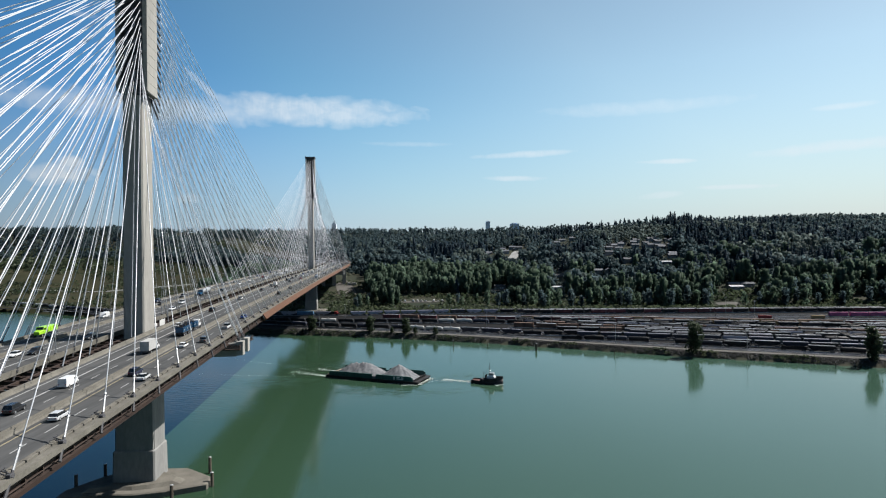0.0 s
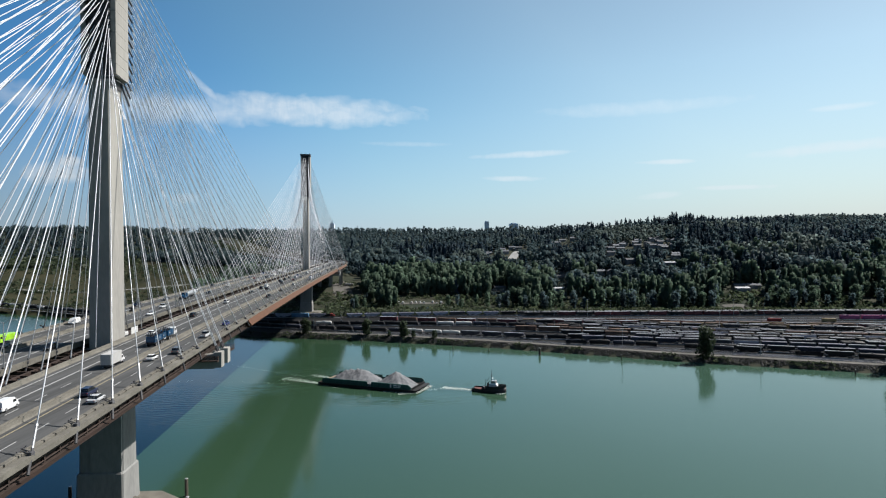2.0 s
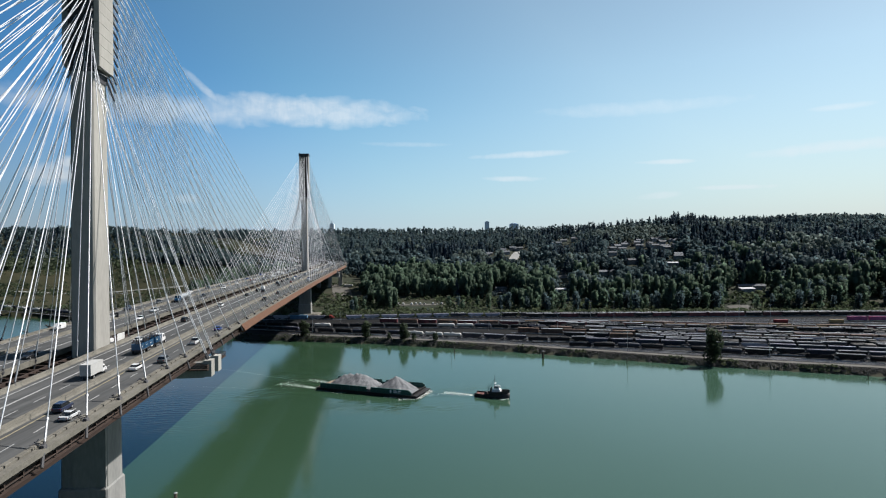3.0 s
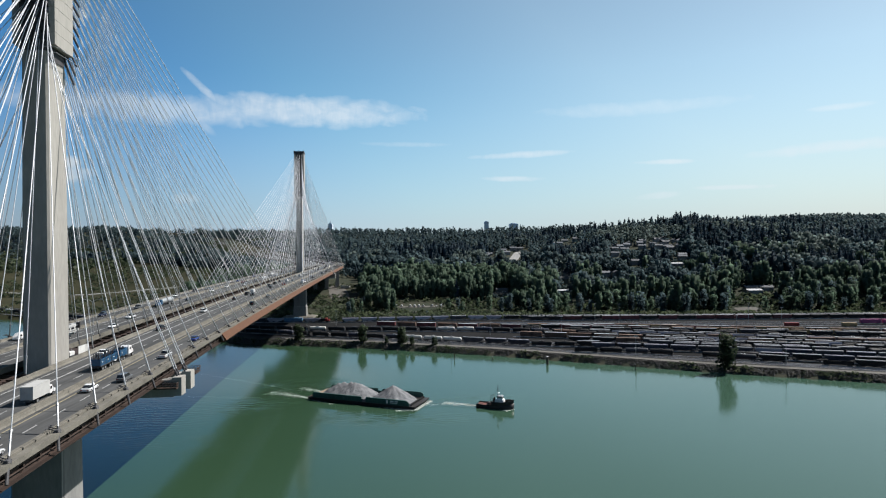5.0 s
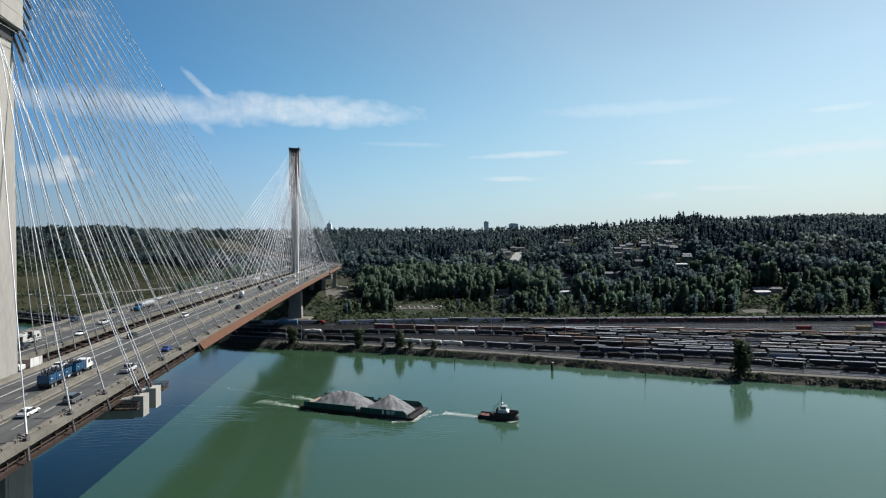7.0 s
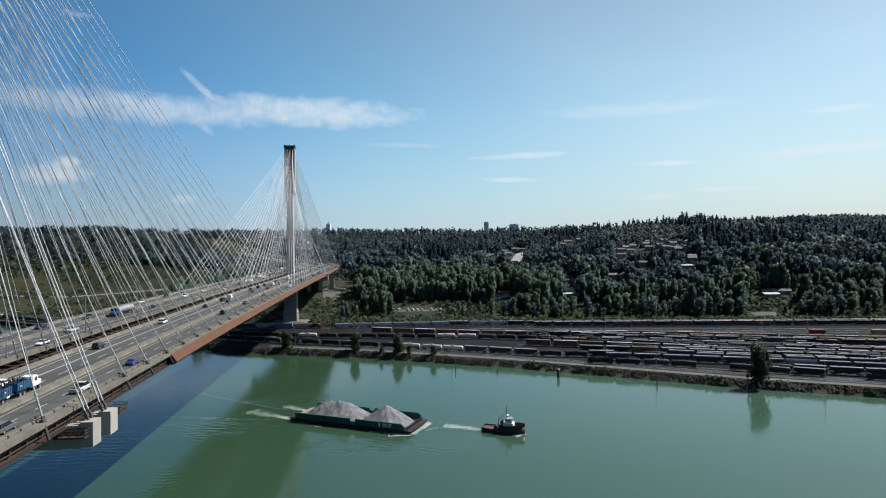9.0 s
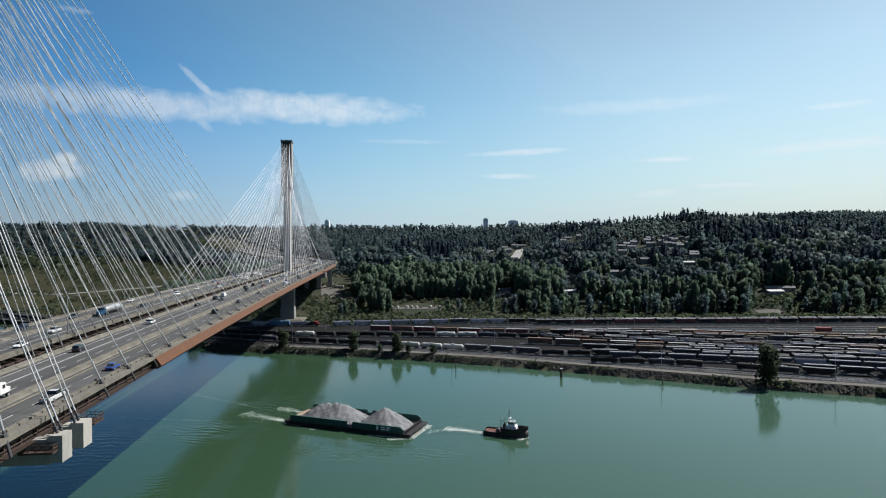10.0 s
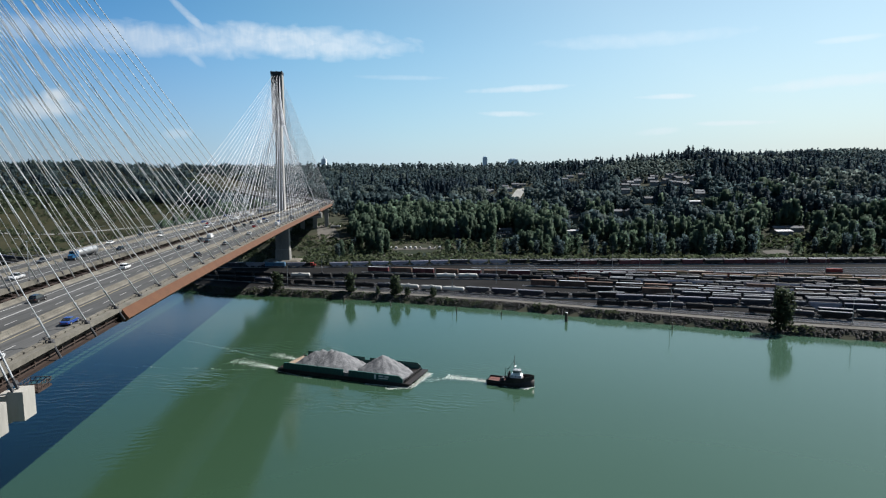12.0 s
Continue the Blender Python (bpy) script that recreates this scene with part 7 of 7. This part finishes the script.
def plant_forest():
    x, y, step = FOREST.T
    n = len(x)
    z = land(x, y) - 0.4
    rnd = RNG.uniform(0, 1, n)
    wob = 0.55 * lumps(x, y, 24.0, 1.0)
    firs, pales = inside(x, y, FIR_STANDS, wob), inside(x, y, PALE_STANDS, wob)
    fir = np.where(firs, rnd < 0.86, np.where(pales, rnd < 0.03, rnd < np.clip((y - 850) / 1500, 0.02, 0.22)))
    fir |= (y > 1480) & (rnd < 0.22 + 0.4 * (lumps(x, y, 55.0, 2.0) > 0.25))
    fir |= (x < -330) & (rnd < 0.45)
    poplar = ~fir & (((y < 930) & (x < 130)) | (y < 760) | ((y < 900) & (lumps(x, y, 40.0, 5.0) > 0.25)))
    pale = ~fir & ~poplar & (pales | (lumps(x, y, 33.0, 9.0) > 0.45))
    big = RNG.uniform(0, 1, n)
    h = np.where(fir, np.where(big < 0.35, RNG.uniform(22, 33, n), RNG.uniform(11, 20, n)) * np.where(y > 1300, 0.8, 1.0), np.where(poplar, RNG.uniform(18, 34, n), np.where(big < 0.4, RNG.uniform(19, 29, n), RNG.uniform(8, 17, n))))
    h = np.where(~fir & (y > 1150), 13.5 + 8.0 * big, h)
    h = h * (1 + 0.32 * lumps(x, y, 45.0, 8.0)) * np.where(y > 1470, 0.85, 1.0)
    h = np.where(firs & fir, h * 1.1, h)
    cap = open_slope(x, y, z)
    garden = inside(x, y, [c for c in CLEARINGS if c[2] > 22 and c[1] > 1000], 0.0)
    h = np.where(garden, RNG.uniform(4, 12, n), h)
    rd, rz = road_distance(x, y), road_level(x, y)
    front = (side_of_road(x, y) < 0) & (rd < 150) & (x < -140) & (y < 1480)
    h = np.where(front, np.minimum(h, rz - z - 0.5 + 0.03 * rd), h)
    h = np.minimum(h, cap * RNG.uniform(0.8, 1.0, n))
    ok = h > 3.0
    fir &= h > 8
    poplar &= h > 10
    pale &= ~poplar
    xyz = np.stack([x, y, z], -1)
    bands = [((y < 930), 94, 0.047, 13, 1), ((y >= 930) & (y < 1150), 66, 0.057, 10, 1), ((y >= 1150), 34, 0.074, 6, 1)]
    for b, (sel, cnt, leaf, nl, core) in enumerate(bands):
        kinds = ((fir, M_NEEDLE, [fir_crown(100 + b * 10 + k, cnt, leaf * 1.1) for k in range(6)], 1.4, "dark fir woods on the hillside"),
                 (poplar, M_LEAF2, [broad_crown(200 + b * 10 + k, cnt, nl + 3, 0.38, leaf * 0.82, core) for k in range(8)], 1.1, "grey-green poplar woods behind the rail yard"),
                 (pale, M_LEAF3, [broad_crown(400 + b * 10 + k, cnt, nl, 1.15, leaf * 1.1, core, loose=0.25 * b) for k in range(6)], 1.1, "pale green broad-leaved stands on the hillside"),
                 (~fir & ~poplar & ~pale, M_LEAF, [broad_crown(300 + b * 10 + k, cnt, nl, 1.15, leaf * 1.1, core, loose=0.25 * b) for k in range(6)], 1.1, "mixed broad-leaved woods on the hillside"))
        for cond, m, tps, wid, label in kinds:
            s = sel & cond & ok
            if s.sum() > 5:
                scatter("woodland", tps, xyz[s], h[s], np.where(x[s] < -330, 1.35, 1.0) * wid * RNG.uniform(0.8, 1.25, s.sum()), m, label, "woods", RNG)


def z_at(x, y):
    return float(land(np.array([x]), np.array([y]))[0])


plant_forest()


def brush(name, x, y, lo, hi, label):
    z = np.maximum(land(x, y), 0.3) - 0.2
    h = RNG.uniform(lo, hi, len(x))
    tps = [broad_crown(500 + k, 13, 6, 1.7, 0.20) for k in range(5)]
    scatter(name, tps, np.stack([x, y, z], -1), h, RNG.uniform(1.0, 1.7, len(x)), M_BRUSH, label, "bushes", RNG)


def plant_brush():
    # belt of bushes between the yard and the trees, and among the bridge piers
    x = RNG.uniform(-130, 580, 4800)
    y = far_track(x) + 13 + RNG.uniform(0, 1, 4800) ** 1.3 * np.interp(x, [-120, 100, 140], [135, 130, 80])
    k = np.ones(len(x), bool)
    for cx, cy, rx, ry in CLEARINGS[15:16]:
        k &= ((x - cx) / rx) ** 2 + ((y - cy) / ry) ** 2 > 1
    k &= (y < far_track(x) + 40) | (lumps(x, y, 17.0, 4.0) > -0.3)
    k &= ~inside(x, y, CLEARINGS[:1], 0.35)
    brush("bushes", x[k], y[k], 2.0, 5.5, "low green bushes beside the rail yard")
    x = RNG.uniform(-200, -60, 900)
    y = RNG.uniform(672, 900, 900)
    across = (x - TOWER.x) * V.x + (y - TOWER.y) * V.y
    k = (np.abs(across) < 75) & (lumps(x, y, 22.0, 2.0) > -0.15)
    brush("bushes", x[k], y[k], 1.5, 5.0, "low green bushes among the bridge piers")
    x = RNG.uniform(-760, -160, 10000)
    y = RNG.uniform(860, 1750, 10000)
    rd = road_distance(x, y)
    k = (rd > 34) & (rd < 85)
    brush("bushes", x[k], y[k], 1.2, 3.6, "low bushes on the slopes below the highway")
    # scattered scrub over the eastern flats
    x = RNG.uniform(-1300, -300, 15000)
    y = 720 + 830 * RNG.uniform(0, 1, 15000) ** 0.8
    patch = lumps(x * 0.8 + 0.3 * y, y - 0.25 * x, 83.0, 6.0) + 0.7 * lumps(x - 0.4 * y, y + 0.2 * x, 37.0, 2.0) + 0.9 * smooth((y - 1250) / 260)
    k = in_view(x, y) & (y > shore_y(x) + 14) & (patch > RNG.uniform(-0.3, 0.5, len(x))) & (road_distance(x, y) > 45)
    far = y[k] > 1290
    brush("scrub", x[k][~far], y[k][~far], 1.4, 6.0, "olive scrub on the eastern flats")
    brush("scrub", x[k][far], y[k][far], 4.0, 13.0, "tall scrub at the foot of the far bluff")
    # river bank
    x = RNG.uniform(-260, 400, 1300)
    y = shore_y(x) + RNG.uniform(0.5, 5.0, 1300)
    k = (lumps(x * 2.2, y, 20.0, 4.0) > 0.12) | ((x < 30) & (RNG.uniform(0, 1, 1300) < 0.6))
    brush("bank_bushes", x[k], y[k], 0.6, 2.0, "dark bushes on the riprap bank")


plant_brush()


def single_tree(name, seed, height, width, leaves, label, loc, group="", material=None, leaf=0.045, slim=1.0):
    """A tree of its own: tapered trunk with limbs and a crown of leaf clumps."""
    rng = np.random.default_rng(seed)
    t = thing(name, label, "tree", group)
    g = G()
    g.tube([(0, 0, -0.5), (0.05 * height * 0.2, 0, height * 0.3), (0, 0.02 * height, height * 0.6), (0, 0, height * 0.88)], [0.024 * height, 0.018 * height, 0.010 * height, 0.003 * height], 7)
    for k in range(9):
        a = rng.uniform(0, 2 * np.pi)
        z = rng.uniform(0.22, 0.7) * height
        r = width * height * 0.26 * rng.uniform(0.6, 1.0)
        g.tube([(0, 0, z), (math.cos(a) * r * 0.5, math.sin(a) * r * 0.5, z + 0.07 * height), (math.cos(a) * r, math.sin(a) * r, z + 0.18 * height)], [0.008 * height, 0.005 * height, 0.002 * height], 5)
    part("trunk", g, M_BARK, t)
    v, soft = broad_crown(seed, leaves, 24, slim, leaf, 0, 0.13, 0.8)
    v = v * np.array([width * height, width * height, height])
    q = np.arange(len(v)).reshape(-1, 4)
    cr = new("crown", quads_mesh("crown", v, q, material or M_LEAF, soft))
    cr.parent = t
    t.matrix_basis = pose(*loc)
    return t


def plant_singles():
    single_tree("riverside_tree", 41, 24.0, 0.86, 1250, "tall dark broad-leaved tree standing on the riprap bank", (178, 411, 1.0), material=M_LEAF4, leaf=0.030, slim=0.72)
    single_tree("riverside_tree", 42, 24.0, 0.86, 1250, "tall dark broad-leaved tree standing on the riprap bank", (279, 377, 1.0), material=M_LEAF4, leaf=0.030, slim=0.72)
    for k, (x, y, h) in enumerate(((-113, 528, 15), (-60, 514, 16), (-28, 505, 15), (-3, 495, 9), (-20, 500, 8), (-40, 507, 7))):
        single_tree("bank_tree", 50 + k, h, 1.0, 520, "slender green tree at the water's edge", (x, y + 3, 2.0), "trees on the river bank", M_LEAF4, 0.046, 0.8)
    # the front rows behind the rail yard
    kinds = [single_tree("poplar", 70 + k, 1.0, 0.80, 460, "grey-green poplar beside the rail yard", (0, 0, -500), "trees along the rail yard", M_LEAF2 if k % 3 else M_LEAF, 0.042, 0.62) for k in range(6)]
    n = 0
    for row in range(2):
        for x in np.arange(-100, 560, 7.0):
            x = x + RNG.uniform(-3, 3)
            y = float(far_track(x)) + 46 + row * 16 + RNG.uniform(-8, 10) + (12 if x < 100 else 0)
            if any(((x - cx) / (rx * 0.8 + 3)) ** 2 + ((y - cy) / (ry + 6)) ** 2 < 1 for cx, cy, rx, ry in CLEARINGS):
                continue
            if RNG.uniform() < (0.62 if x < 60 else 0.2):
                continue
            h = RNG.uniform(12, 20) if x < 60 else RNG.uniform(15, 26)
            cap = float(open_slope(np.array([x]), np.array([y]), np.array([z_at(x, y)]))[0])
            if cap < h * 0.75 and RNG.uniform() < 0.7:
                continue
            m = pose(x, y, z_at(x, y), 0, 0, RNG.uniform(0, 360)) @ Matrix.Diagonal((h, h, h, 1))
            copy_thing(kinds[n % 6], m)
            n += 1
    for t in kinds:
        for c in t.children_recursive:
            bpy.data.objects.remove(c)
        bpy.data.objects.remove(t)


plant_singles()
